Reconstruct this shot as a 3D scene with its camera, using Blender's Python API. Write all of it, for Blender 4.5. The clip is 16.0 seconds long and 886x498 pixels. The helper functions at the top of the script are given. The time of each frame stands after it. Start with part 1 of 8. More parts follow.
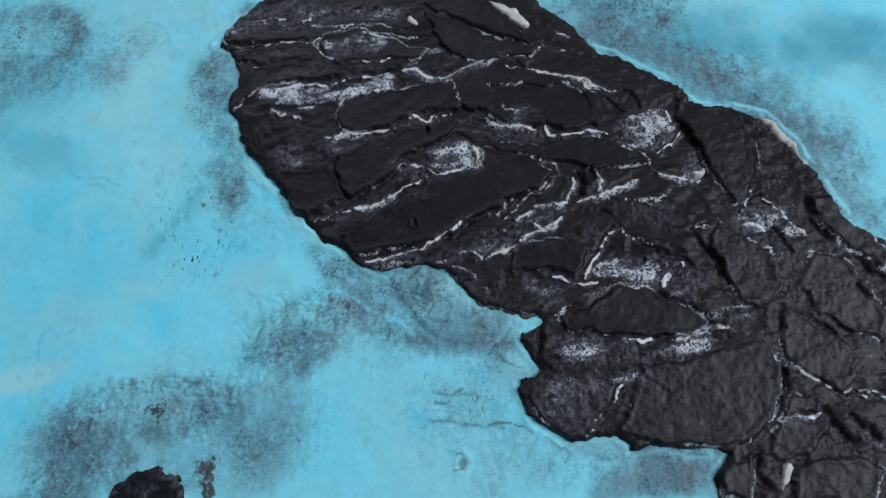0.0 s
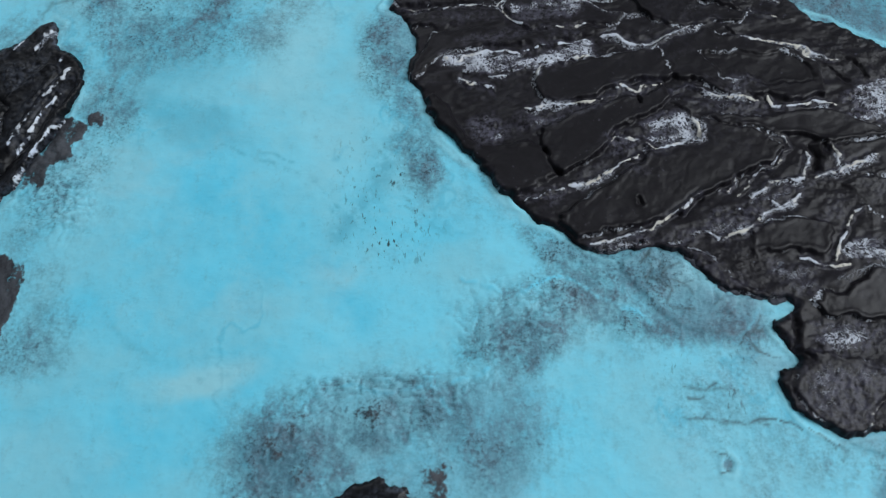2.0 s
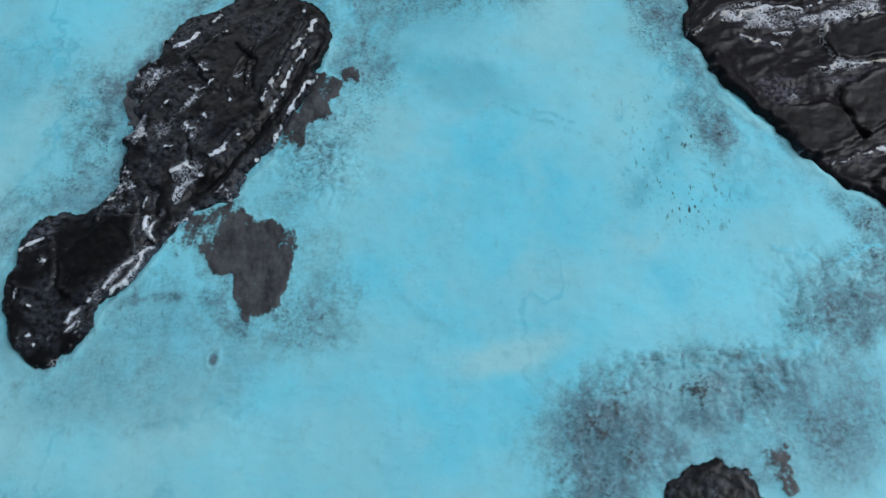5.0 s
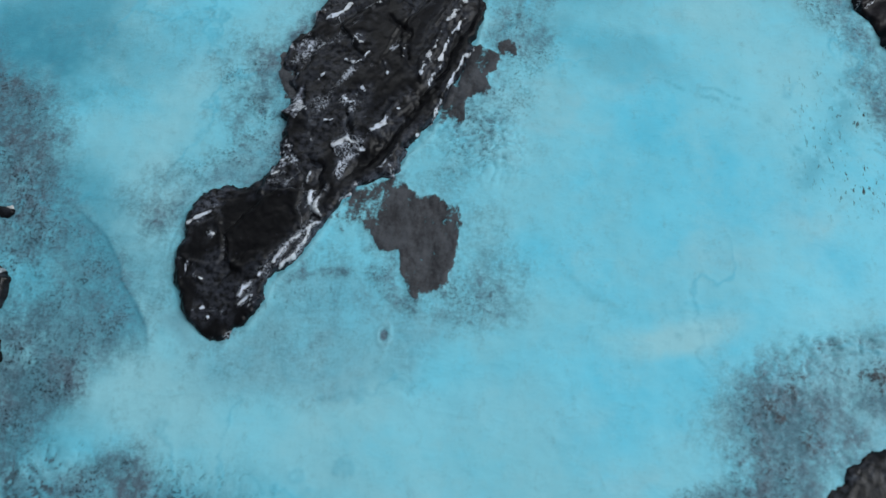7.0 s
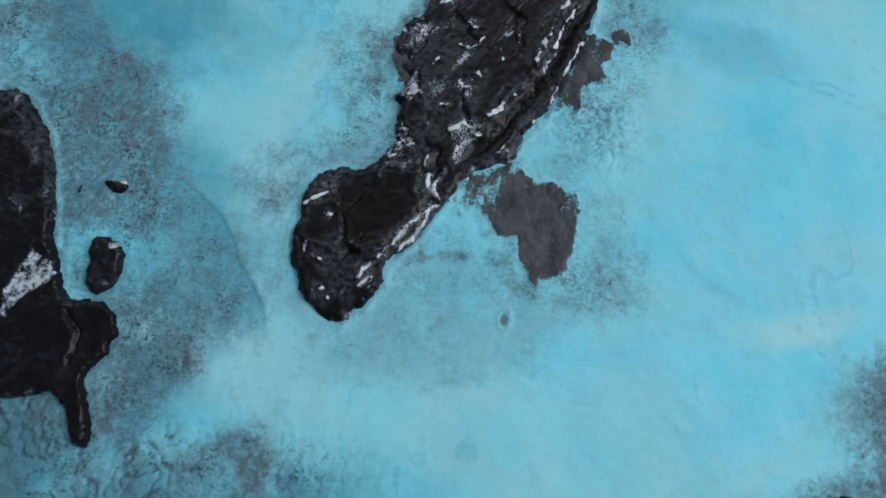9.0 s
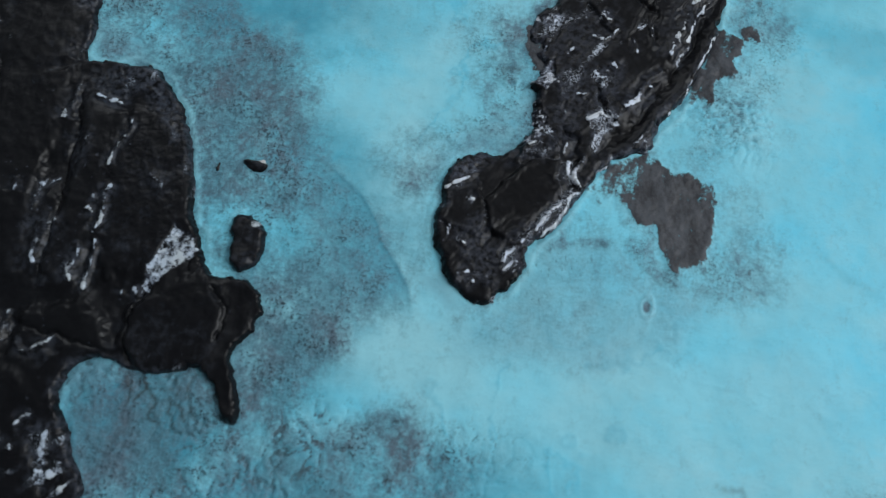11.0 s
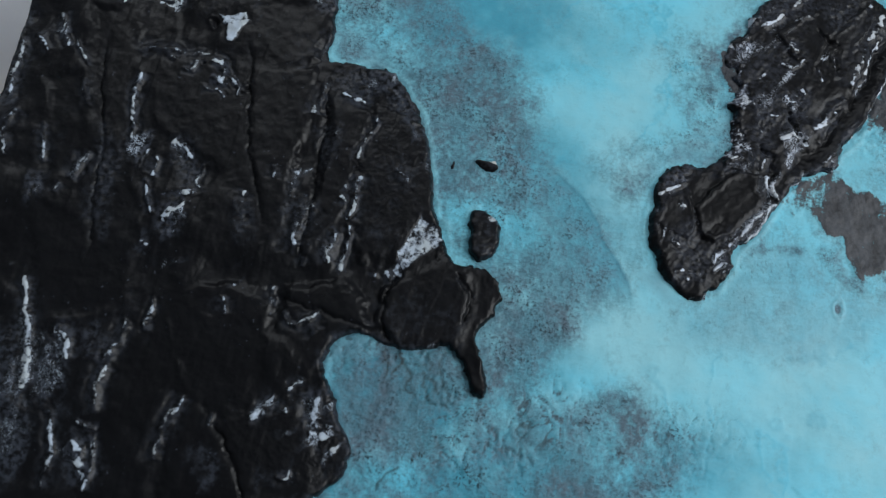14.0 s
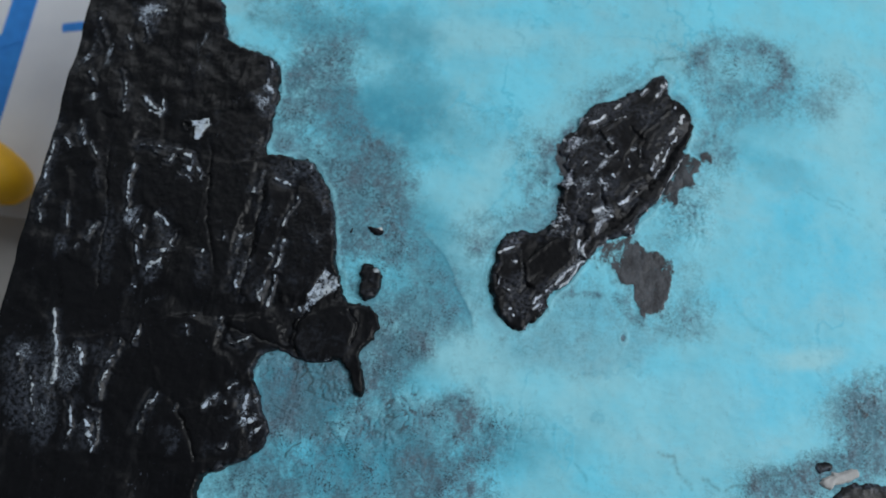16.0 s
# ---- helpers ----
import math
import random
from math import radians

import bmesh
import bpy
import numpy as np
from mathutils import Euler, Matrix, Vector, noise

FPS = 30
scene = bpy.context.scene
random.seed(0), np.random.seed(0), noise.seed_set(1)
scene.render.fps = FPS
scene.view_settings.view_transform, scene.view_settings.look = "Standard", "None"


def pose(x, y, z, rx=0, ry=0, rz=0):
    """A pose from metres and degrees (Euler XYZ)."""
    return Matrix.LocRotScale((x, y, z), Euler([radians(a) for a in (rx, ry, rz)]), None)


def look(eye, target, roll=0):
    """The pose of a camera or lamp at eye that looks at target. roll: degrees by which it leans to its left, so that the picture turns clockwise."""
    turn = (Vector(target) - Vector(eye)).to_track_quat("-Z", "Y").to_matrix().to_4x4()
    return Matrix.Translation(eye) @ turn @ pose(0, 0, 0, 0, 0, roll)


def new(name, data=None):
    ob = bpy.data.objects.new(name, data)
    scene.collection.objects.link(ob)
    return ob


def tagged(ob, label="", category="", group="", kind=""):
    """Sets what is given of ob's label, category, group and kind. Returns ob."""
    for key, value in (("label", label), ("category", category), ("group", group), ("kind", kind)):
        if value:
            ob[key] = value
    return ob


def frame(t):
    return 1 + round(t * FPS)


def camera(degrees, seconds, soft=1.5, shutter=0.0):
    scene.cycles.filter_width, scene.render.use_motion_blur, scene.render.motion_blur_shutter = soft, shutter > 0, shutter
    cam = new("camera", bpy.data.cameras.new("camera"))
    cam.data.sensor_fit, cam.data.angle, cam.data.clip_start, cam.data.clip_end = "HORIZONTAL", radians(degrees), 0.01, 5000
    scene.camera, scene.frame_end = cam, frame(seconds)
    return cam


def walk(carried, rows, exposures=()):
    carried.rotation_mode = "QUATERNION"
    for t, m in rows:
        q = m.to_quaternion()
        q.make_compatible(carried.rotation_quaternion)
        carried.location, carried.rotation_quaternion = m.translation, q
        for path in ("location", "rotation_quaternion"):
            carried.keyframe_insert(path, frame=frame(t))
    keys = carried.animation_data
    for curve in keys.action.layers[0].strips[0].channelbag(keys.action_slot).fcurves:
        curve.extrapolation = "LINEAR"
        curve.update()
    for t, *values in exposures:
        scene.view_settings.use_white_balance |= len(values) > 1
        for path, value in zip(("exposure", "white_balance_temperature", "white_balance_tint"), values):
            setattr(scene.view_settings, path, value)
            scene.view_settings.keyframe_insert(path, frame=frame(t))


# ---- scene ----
# A large relief painting lies flat above a studio floor; the camera slides over it from right to left and then rises.
cam = camera(66.0, 16.0, soft=1.35)
cam.data.dof.use_dof = True
cam.data.dof.focus_distance = 0.32
cam.data.dof.aperture_fstop = 8.5

# seconds, x, y, z, and the turn about x, y, z in degrees
PATH = [
    (0, 0.0382, 0.0070, 0.3071, 19.40, 4.65, 1.75),
    (0.5, 0.0137, 0.0084, 0.2983, 19.30, 3.95, 1.52),
    (1, -0.0191, 0.0088, 0.2901, 19.28, 3.06, 1.07),
    (1.5, -0.0505, 0.0083, 0.2845, 19.38, 2.26, 0.61),
    (2, -0.0813, 0.0076, 0.2798, 19.42, 1.65, 0.25),
    (2.5, -0.1093, 0.0065, 0.2757, 19.47, 1.04, -0.10),
    (3, -0.1377, 0.0053, 0.2688, 19.59, 0.40, -0.33),
    (3.5, -0.1610, 0.0034, 0.2635, 19.82, -0.08, -0.42),
    (4, -0.1849, 0.0016, 0.2604, 19.88, -0.57, -0.47),
    (4.2, -0.1926, 0.0017, 0.2595, 19.76, -0.60, -0.42),
    (6.3, -0.2404, 0.0119, 0.2596, 15.92, 2.64, 1.30),
    (6.5, -0.2483, 0.0117, 0.2600, 15.73, 2.63, 1.40),
    (7, -0.2689, 0.0099, 0.2602, 15.55, 2.01, 1.59),
    (7.5, -0.2826, 0.0083, 0.2600, 15.47, 1.69, 1.83),
    (8, -0.2963, 0.0063, 0.2597, 15.47, 1.40, 2.14),
    (10.3, -0.3511, -0.0031, 0.2603, 15.66, 0.10, 3.63),
    (10.5, -0.3581, -0.0044, 0.2598, 15.69, -0.10, 3.68),
    (11, -0.3816, -0.0085, 0.2602, 15.77, -0.87, 3.90),
    (11.5, -0.4028, -0.0126, 0.2598, 15.88, -1.49, 4.10),
    (12, -0.4232, -0.0166, 0.2597, 15.92, -1.94, 4.43),
    (12.5, -0.4436, -0.0211, 0.2591, 16.09, -2.52, 4.68),
    (13, -0.4684, -0.0261, 0.2597, 16.22, -3.21, 4.97),
    (13.5, -0.4860, -0.0285, 0.2670, 16.08, -3.62, 5.35),
    (14, -0.4865, -0.0275, 0.2837, 15.72, -3.54, 5.87),
    (14.5, -0.4802, -0.0271, 0.3135, 15.42, -3.29, 6.10),
    (15, -0.4697, -0.0259, 0.3429, 15.13, -2.68, 6.44),
    (15.5, -0.4462, -0.0226, 0.3810, 14.75, -1.84, 6.82),
    (16, -0.4124, -0.0179, 0.4144, 14.42, -1.07, 7.18),
]
walk(cam, [(t, pose(x, y, z, rx, ry, rz)) for t, x, y, z, rx, ry, rz in PATH],
     exposures=[(0, 0.0, 6330, 10), (4, 0.0, 6450, 10), (6.5, 0.0, 6540, 10), (16, 0.0, 6540, 10)])

# ---- light ----
world = bpy.data.worlds.new("daylight")
scene.world = world
world.use_nodes = True
sky = world.node_tree.nodes.new("ShaderNodeTexSky")
sky.sky_type, sky.sun_disc = "NISHITA", False
sky.sun_elevation, sky.sun_rotation = radians(38), radians(100)
world.node_tree.nodes["Background"].inputs["Strength"].default_value = 0.08
world.node_tree.links.new(sky.outputs[0], world.node_tree.nodes["Background"].inputs["Color"])

FLOOR = -0.40
# the room, unseen above its floor: x, y from and to, height of the ceiling
X0, X1, Y0, Y1, TOP = -2.8, 2.6, -2.0, 2.8, 4.2


def window_light(name, m, wide, high, watts, colour):
    lamp = bpy.data.lights.new(name, "AREA")
    lamp.shape, lamp.size, lamp.size_y, lamp.energy, lamp.color = "RECTANGLE", wide, high, watts, colour
    ob = new(name, lamp)
    ob.matrix_world = m
    return ob


# daylight in the side opening; the back lamp is an added fill for the floor
window_light("window_light_side", look((X1 - 0.02, 0.25, 2.6), (-0.2, 0.1, 0.0)), 2.3, 2.4, 143, (0.92, 0.97, 1.0))
window_light("floor_fill_light", look((-1.2, Y1 - 0.02, 2.4), (-0.5, 0.1, 0.0)), 2.0, 1.8, 35, (0.92, 0.97, 1.0))


# ---- materials ----
def material(name):
    m = bpy.data.materials.new(name)
    m.use_nodes = True
    return m, m.node_tree.nodes, m.node_tree.links, m.node_tree.nodes["Principled BSDF"]


def grain(nodes, links, scale, detail=4.0, rough=0.6, stretch=None, lean=25):
    """Noise in object metres; returns its value output."""
    at = nodes.new("ShaderNodeTexCoord")
    n = nodes.new("ShaderNodeTexNoise")
    n.inputs["Scale"].default_value, n.inputs["Detail"].default_value, n.inputs["Roughness"].default_value = scale, detail, rough
    if stretch:
        mp = nodes.new("ShaderNodeMapping")
        mp.inputs["Scale"].default_value, mp.inputs["Rotation"].default_value = stretch, (0, 0, radians(lean))
        links.new(at.outputs["Object"], mp.inputs[0])
        links.new(mp.outputs[0], n.inputs["Vector"])
    else:
        links.new(at.outputs["Object"], n.inputs["Vector"])
    return n.outputs[0]


def ramp(nodes, links, value, low, high, smooth=True):
    r = nodes.new("ShaderNodeMapRange")
    r.interpolation_type = "SMOOTHSTEP" if smooth else "LINEAR"
    r.inputs["From Min"].default_value, r.inputs["From Max"].default_value = low, high
    links.new(value, r.inputs["Value"])
    return r.outputs["Result"]


def calc(nodes, links, op, a, b):
    n = nodes.new("ShaderNodeMath")
    n.operation = op
    for socket, value in zip(n.inputs, (a, b)):
        if isinstance(value, (int, float)):
            socket.default_value = value
        else:
            links.new(value, socket)
    return n.outputs[0]


def blend(nodes, links, factor, a, b):
    n = nodes.new("ShaderNodeMix")
    n.data_type = "RGBA"
    for socket, value in ((n.inputs[0], factor), (n.inputs[6], a), (n.inputs[7], b)):
        if isinstance(value, (int, float)):
            socket.default_value = value
        elif isinstance(value, tuple):
            socket.default_value = (*value, 1)
        else:
            links.new(value, socket)
    return n.outputs[2]


def layer(nodes, name):
    n = nodes.new("ShaderNodeAttribute")
    n.attribute_name = name
    return n.outputs["Fac"]


def relief(nodes, links, bsdf, heights):
    """Bumps one upon another: (value, distance in metres, strength)."""
    last = None
    for value, distance, strength in heights:
        b = nodes.new("ShaderNodeBump")
        b.inputs["Distance"].default_value, b.inputs["Strength"].default_value = distance, strength
        links.new(value, b.inputs["Height"])
        if last:
            links.new(last, b.inputs["Normal"])
        last = b.outputs[0]
    links.new(last, bsdf.inputs["Normal"])


def plain(name, colour, rough, second=None, scale=30, metal=0.0, bump=0.0005):
    m, n, l, b = material(name)
    second = second or tuple(c * 0.8 for c in colour)
    g = grain(n, l, scale, 6)
    l.new(blend(n, l, ramp(n, l, g, 0.35, 0.65), colour, second), b.inputs["Base Color"])
    b.inputs["Roughness"].default_value, b.inputs["Metallic"].default_value = rough, metal
    relief(n, l, b, [(grain(n, l, scale * 8, 4), bump, 0.4)])
    return m


def wash_material():
    """Turquoise wash over fine plaster: layers cyan, deep, grey, fleck and pale are painted into the surface."""
    m, n, l, b = material("turquoise_wash")
    cloud = grain(n, l, 22, 6, 0.62)
    fine = grain(n, l, 260, 5, 0.7)
    speck = grain(n, l, 760, 4, 0.7)
    base = blend(n, l, ramp(n, l, cloud, 0.35, 0.68), (0.208, 0.572, 0.685), (0.170, 0.63, 0.80))
    wisp = grain(n, l, 17, 7, 0.62, (0.75, 1.25, 1.0))
    base = blend(n, l, calc(n, l, "MULTIPLY", ramp(n, l, wisp, 0.52, 0.70), 0.6), base, (0.105, 0.585, 0.78))
    base = blend(n, l, calc(n, l, "MULTIPLY", ramp(n, l, wisp, 0.47, 0.33), 0.5), base, (0.28, 0.56, 0.64))
    base = blend(n, l, layer(n, "cyan"), base, (0.085, 0.55, 0.76))
    base = blend(n, l, layer(n, "pale"), base, (0.275, 0.61, 0.70))
    base = blend(n, l, layer(n, "deep"), base, (0.045, 0.30, 0.42))
    base = blend(n, l, layer(n, "slate"), base, blend(n, l, ramp(n, l, grain(n, l, 90, 5, 0.65), 0.35, 0.65), (0.112, 0.215, 0.285), (0.150, 0.275, 0.345)))
    both = calc(n, l, "ADD", calc(n, l, "MULTIPLY", fine, 0.55), calc(n, l, "MULTIPLY", speck, 0.45))
    brushed = grain(n, l, 120, 5, 0.65, (1.3, 0.6, 1.0), -32)
    curl = calc(n, l, "ABSOLUTE", calc(n, l, "SUBTRACT", grain(n, l, 230, 4, 0.6), 0.5), 0.0)
    uneven = calc(n, l, "ADD", calc(n, l, "MULTIPLY", calc(n, l, "SUBTRACT", brushed, 0.5), 0.9), calc(n, l, "MULTIPLY", calc(n, l, "SUBTRACT", both, 0.5), 1.3))
    uneven = calc(n, l, "ADD", uneven, calc(n, l, "MULTIPLY", calc(n, l, "SUBTRACT", 0.09, curl), 1.6))
    torn = ramp(n, l, calc(n, l, "ADD", layer(n, "grey"), calc(n, l, "MULTIPLY", uneven, 1.35)), 0.05, 1.5)
    g = calc(n, l, "ADD", calc(n, l, "MULTIPLY", torn, 0.84), calc(n, l, "MULTIPLY", layer(n, "grey"), 0.22))
    scratch = ramp(n, l, grain(n, l, 75, 6, 0.7, (0.7, 1.4, 1.0), 35), 0.50, 0.72)
    base = blend(n, l, calc(n, l, "MULTIPLY", scratch, 0.15), base, (0.10, 0.47, 0.62))
    haze = ramp(n, l, grain(n, l, 48, 6, 0.68), 0.50, 0.74)
    base = blend(n, l, calc(n, l, "MULTIPLY", haze, 0.22), base, (0.30, 0.58, 0.64))
    base = blend(n, l, g, base, blend(n, l, ramp(n, l, grain(n, l, 45, 4), 0.4, 0.65), (0.076, 0.190, 0.250), (0.088, 0.140, 0.185)))
    thick = n.new("ShaderNodeMath")
    thick.operation = "MULTIPLY_ADD"
    l.new(layer(n, "soot"), thick.inputs[0])
    thick.inputs[1].default_value = 0.55
    l.new(both, thick.inputs[2])
    base = blend(n, l, ramp(n, l, thick.outputs[0], 0.72, 0.95), base, blend(n, l, ramp(n, l, calc(n, l, "ADD", calc(n, l, "MULTIPLY", brushed, 0.6), calc(n, l, "MULTIPLY", both, 0.4)), 0.36, 0.62), (0.013, 0.014, 0.018), (0.066, 0.072, 0.084)))
    dots = calc(n, l, "MULTIPLY", calc(n, l, "MULTIPLY", layer(n, "fleck"), 0.95), ramp(n, l, calc(n, l, "ADD", calc(n, l, "MULTIPLY", fine, 0.25), calc(n, l, "MULTIPLY", speck, 0.75)), 0.525, 0.57))
    base = blend(n, l, dots, base, (0.015, 0.036, 0.050))
    worms = calc(n, l, "MULTIPLY", calc(n, l, "MULTIPLY", layer(n, "fleck"), ramp(n, l, curl, 0.035, 0.010)), ramp(n, l, brushed, 0.45, 0.62))
    base = blend(n, l, calc(n, l, "MULTIPLY", worms, 0.55), base, (0.022, 0.050, 0.066))
    dash = grain(n, l, 620, 4, 0.65, (1.0, 0.4, 1.0))
    base = blend(n, l, calc(n, l, "MULTIPLY", layer(n, "dash"), ramp(n, l, dash, 0.585, 0.64)), base, (0.02, 0.045, 0.05))
    base = blend(n, l, layer(n, "crack"), base, (0.03, 0.05, 0.055))
    l.new(base, b.inputs["Base Color"])
    b.inputs["Roughness"].default_value = 0.55
    b.inputs["Specular IOR Level"].default_value = 0.3
    relief(n, l, b, [(scratch, 0.0004, 0.15), (fine, 0.0004, 0.22), (speck, 0.0002, 0.28), (calc(n, l, "MULTIPLY", layer(n, "grey"), both), 0.0016, 0.55)])
    return m


def paste_material(name, black, grey, white, rough, warmth=1.0, gloss=0.155):
    """Thick dark paste; layers white, grey and grit are rubbed into it, white and grey also painting in glints and
    sheen.
    """
    m, n, l, b = material(name)
    fine = grain(n, l, 420, 5, 0.65)
    pebble = grain(n, l, 750, 3, 0.5)
    mid = grain(n, l, 60, 5, 0.6)
    base = blend(n, l, ramp(n, l, mid, 0.4, 0.7), black, tuple(c * 1.2 for c in black))
    veil = calc(n, l, "MULTIPLY", layer(n, "grey"), ramp(n, l, fine, 0.38, 0.62))
    base = blend(n, l, veil, base, grey)
    worm = grain(n, l, 560, 4, 0.6)
    web = calc(n, l, "SUBTRACT", 1.0, calc(n, l, "MULTIPLY", calc(n, l, "ABSOLUTE", calc(n, l, "SUBTRACT", worm, 0.5), 0.0), 7.0))
    net = ramp(n, l, calc(n, l, "ADD", calc(n, l, "MULTIPLY", layer(n, "torn"), 1.0), calc(n, l, "MULTIPLY", web, 0.62)), 0.96, 1.20)
    patchy = ramp(n, l, grain(n, l, 160, 3), 0.36, 0.56)
    net = calc(n, l, "MULTIPLY", net, calc(n, l, "ADD", 0.25, calc(n, l, "MULTIPLY", patchy, 0.75)))
    base = blend(n, l, calc(n, l, "MULTIPLY", net, 0.92), base, tuple(c * 0.92 for c in white))
    # tiny grey specks painted on the black in place of sparkle
    glint_speck = calc(n, l, "MULTIPLY", ramp(n, l, grain(n, l, 520, 2, 0.5), 0.66, 0.76), ramp(n, l, grain(n, l, 55, 3), 0.46, 0.66))
    base = blend(n, l, calc(n, l, "MULTIPLY", glint_speck, 0.42), base, grey)
    chalk = ramp(n, l, calc(n, l, "ADD", layer(n, "white"), calc(n, l, "ADD", calc(n, l, "MULTIPLY", calc(n, l, "SUBTRACT", fine, 0.5), 0.9), calc(n, l, "MULTIPLY", calc(n, l, "SUBTRACT", grain(n, l, 210, 4, 0.7), 0.5), 1.2))), 0.30, 0.72)
    chalk = calc(n, l, "MULTIPLY", chalk, ramp(n, l, layer(n, "white"), 0.04, 0.28))
    warm = blend(n, l, ramp(n, l, grain(n, l, 70, 2), 0.42, 0.6), white, (white[0], white[1] * (1 - 0.10 * warmth), white[2] * (1 - 0.28 * warmth)))
    base = blend(n, l, chalk, base, warm)
    l.new(base, b.inputs["Base Color"])
    r = n.new("ShaderNodeMapRange")
    r.inputs["To Min"].default_value, r.inputs["To Max"].default_value = rough, rough + 0.2
    l.new(fine, r.inputs["Value"])
    l.new(r.outputs["Result"], b.inputs["Roughness"])
    b.inputs["Specular IOR Level"].default_value = gloss
    relief(n, l, b, [(grain(n, l, 190, 4, 0.6), 0.0006, 0.22), (calc(n, l, "MULTIPLY", pebble, layer(n, "grit")), 0.0006, 0.7), (fine, 0.0004, 0.26), (net, 0.0004, 0.35)])
    return m


WASH = wash_material()
PASTE = paste_material("black_paste", (0.0046, 0.0050, 0.0062), (0.125, 0.150, 0.200), (0.42, 0.50, 0.60), 0.27, 0.5, 0.18)
FAN_PASTE = paste_material("dull_black_paste", (0.0056, 0.0048, 0.0066), (0.140, 0.138, 0.188), (0.53, 0.57, 0.64), 0.35, 1.0, 0.20)
ISLAND_PASTE = paste_material("glossy_black_paste", (0.0034, 0.0036, 0.0046), (0.130, 0.150, 0.200), (0.58, 0.65, 0.76), 0.30, 0.4, 0.17)
SOOT = paste_material("grey_paste", (0.040, 0.043, 0.054), (0.13, 0.14, 0.17), (0.45, 0.48, 0.52), 0.6)
ASH = paste_material("ash_paste", (0.38, 0.38, 0.38), (0.46, 0.46, 0.46), (0.5, 0.5, 0.5), 0.6)
CHALK = plain("white_paste", (0.54, 0.54, 0.53), 0.6, (0.45, 0.45, 0.45), 160)
CANVAS = plain("primed_canvas", (0.02, 0.02, 0.023), 0.7, (0.04, 0.045, 0.05), 120)
SHEET = plain("grey_floor_sheet", (0.76, 0.79, 0.85), 0.75, (0.70, 0.73, 0.80), 9)
BOARD = plain("brown_floor_board", (0.47, 0.45, 0.43), 0.7, (0.40, 0.385, 0.37), 12)
TAPE = plain("blue_masking_tape", (0.025, 0.27, 0.80), 0.6, (0.02, 0.23, 0.72), 60)
YELLOW = plain("yellow_plastic", (0.90, 0.50, 0.008), 0.42, (0.84, 0.45, 0.008), 40)
WALLPAINT = plain("grey_wall_paint", (0.18, 0.19, 0.205), 0.8, (0.16, 0.17, 0.185), 5)
TIMBER = plain("pine_timber", (0.42, 0.28, 0.15), 0.6, (0.33, 0.2, 0.1), 25)


# ---- mesh helpers ----
def part(name, bm, mat, parent=None, label=""):
    me = bpy.data.meshes.new(name)
    bm.to_mesh(me)
    bm.free()
    me.materials.append(mat)
    ob = new(name, me)
    if parent:
        ob.parent = parent
    return tagged(ob, label)


def block(x0, x1, y0, y1, z0, z1, bevel=0.0):
    bm = bmesh.new()
    bmesh.ops.create_cube(bm, size=1)
    for v in bm.verts:
        v.co = Vector(((x0 + x1) / 2 + v.co.x * (x1 - x0), (y0 + y1) / 2 + v.co.y * (y1 - y0), (z0 + z1) / 2 + v.co.z * (z1 - z0)))
    if bevel:
        bmesh.ops.bevel(bm, geom=bm.edges[:], offset=bevel, segments=2, affect="EDGES", profile=0.5)
    return bm


def empty(name, x, y, z, label, category):
    ob = new(name)
    ob.location = (x, y, z)
    return tagged(ob, label, category)


def lattice(x, y, cell, seed):
    """Smooth value noise, 0 to 1."""
    u, v = x / cell, y / cell
    i, j = np.floor(u).astype(np.int64), np.floor(v).astype(np.int64)
    a, b = u - i, v - j
    a, b = a * a * a * (a * (a * 6 - 15) + 10), b * b * b * (b * (b * 6 - 15) + 10)

    def corner(p, q):
        h = (p * 374761393 + q * 668265263 + seed * 974634777) & 0xFFFFFFFF
        h = ((h ^ (h >> 13)) * 1274126177) & 0xFFFFFFFF
        return ((h ^ (h >> 16)) & 0xFFFF) / 65535.0

    low = corner(i, j) * (1 - a) + corner(i + 1, j) * a
    high = corner(i, j + 1) * (1 - a) + corner(i + 1, j + 1) * a
    return low * (1 - b) + high * b


def fractal(x, y, cell, octaves=4, seed=0, gain=0.5):
    """Several octaves of noise about 0, within about -1 to 1."""
    total, size, power = np.zeros_like(x), 1.0, 0.0
    for k in range(octaves):
        total += size * (lattice(x + 0.37 * k * cell, y - 0.61 * k * cell, cell / 2 ** k, seed * 17 + k) * 2 - 1)
        power += size
        size *= gain
    return total / power * 1.6


def step(v, low, high):
    s = np.clip((v - low) / (high - low), 0, 1)
    return s * s * (3 - 2 * s)


def inside(x, y, outline):
    """Distance to a closed outline, positive within it."""
    best = np.full(x.shape, 1e9)
    within = np.zeros(x.shape, bool)
    for (ax, ay), (bx, by) in zip(outline, outline[1:] + outline[:1]):
        dx, dy = bx - ax, by - ay
        t = np.clip(((x - ax) * dx + (y - ay) * dy) / (dx * dx + dy * dy + 1e-12), 0, 1)
        best = np.minimum(best, (x - ax - t * dx) ** 2 + (y - ay - t * dy) ** 2)
        cross = (ay > y) != (by > y)
        within ^= cross & (x < (bx - ax) * (y - ay) / ((by - ay) or 1e-12) + ax)
    return np.where(within, 1, -1) * np.sqrt(best)


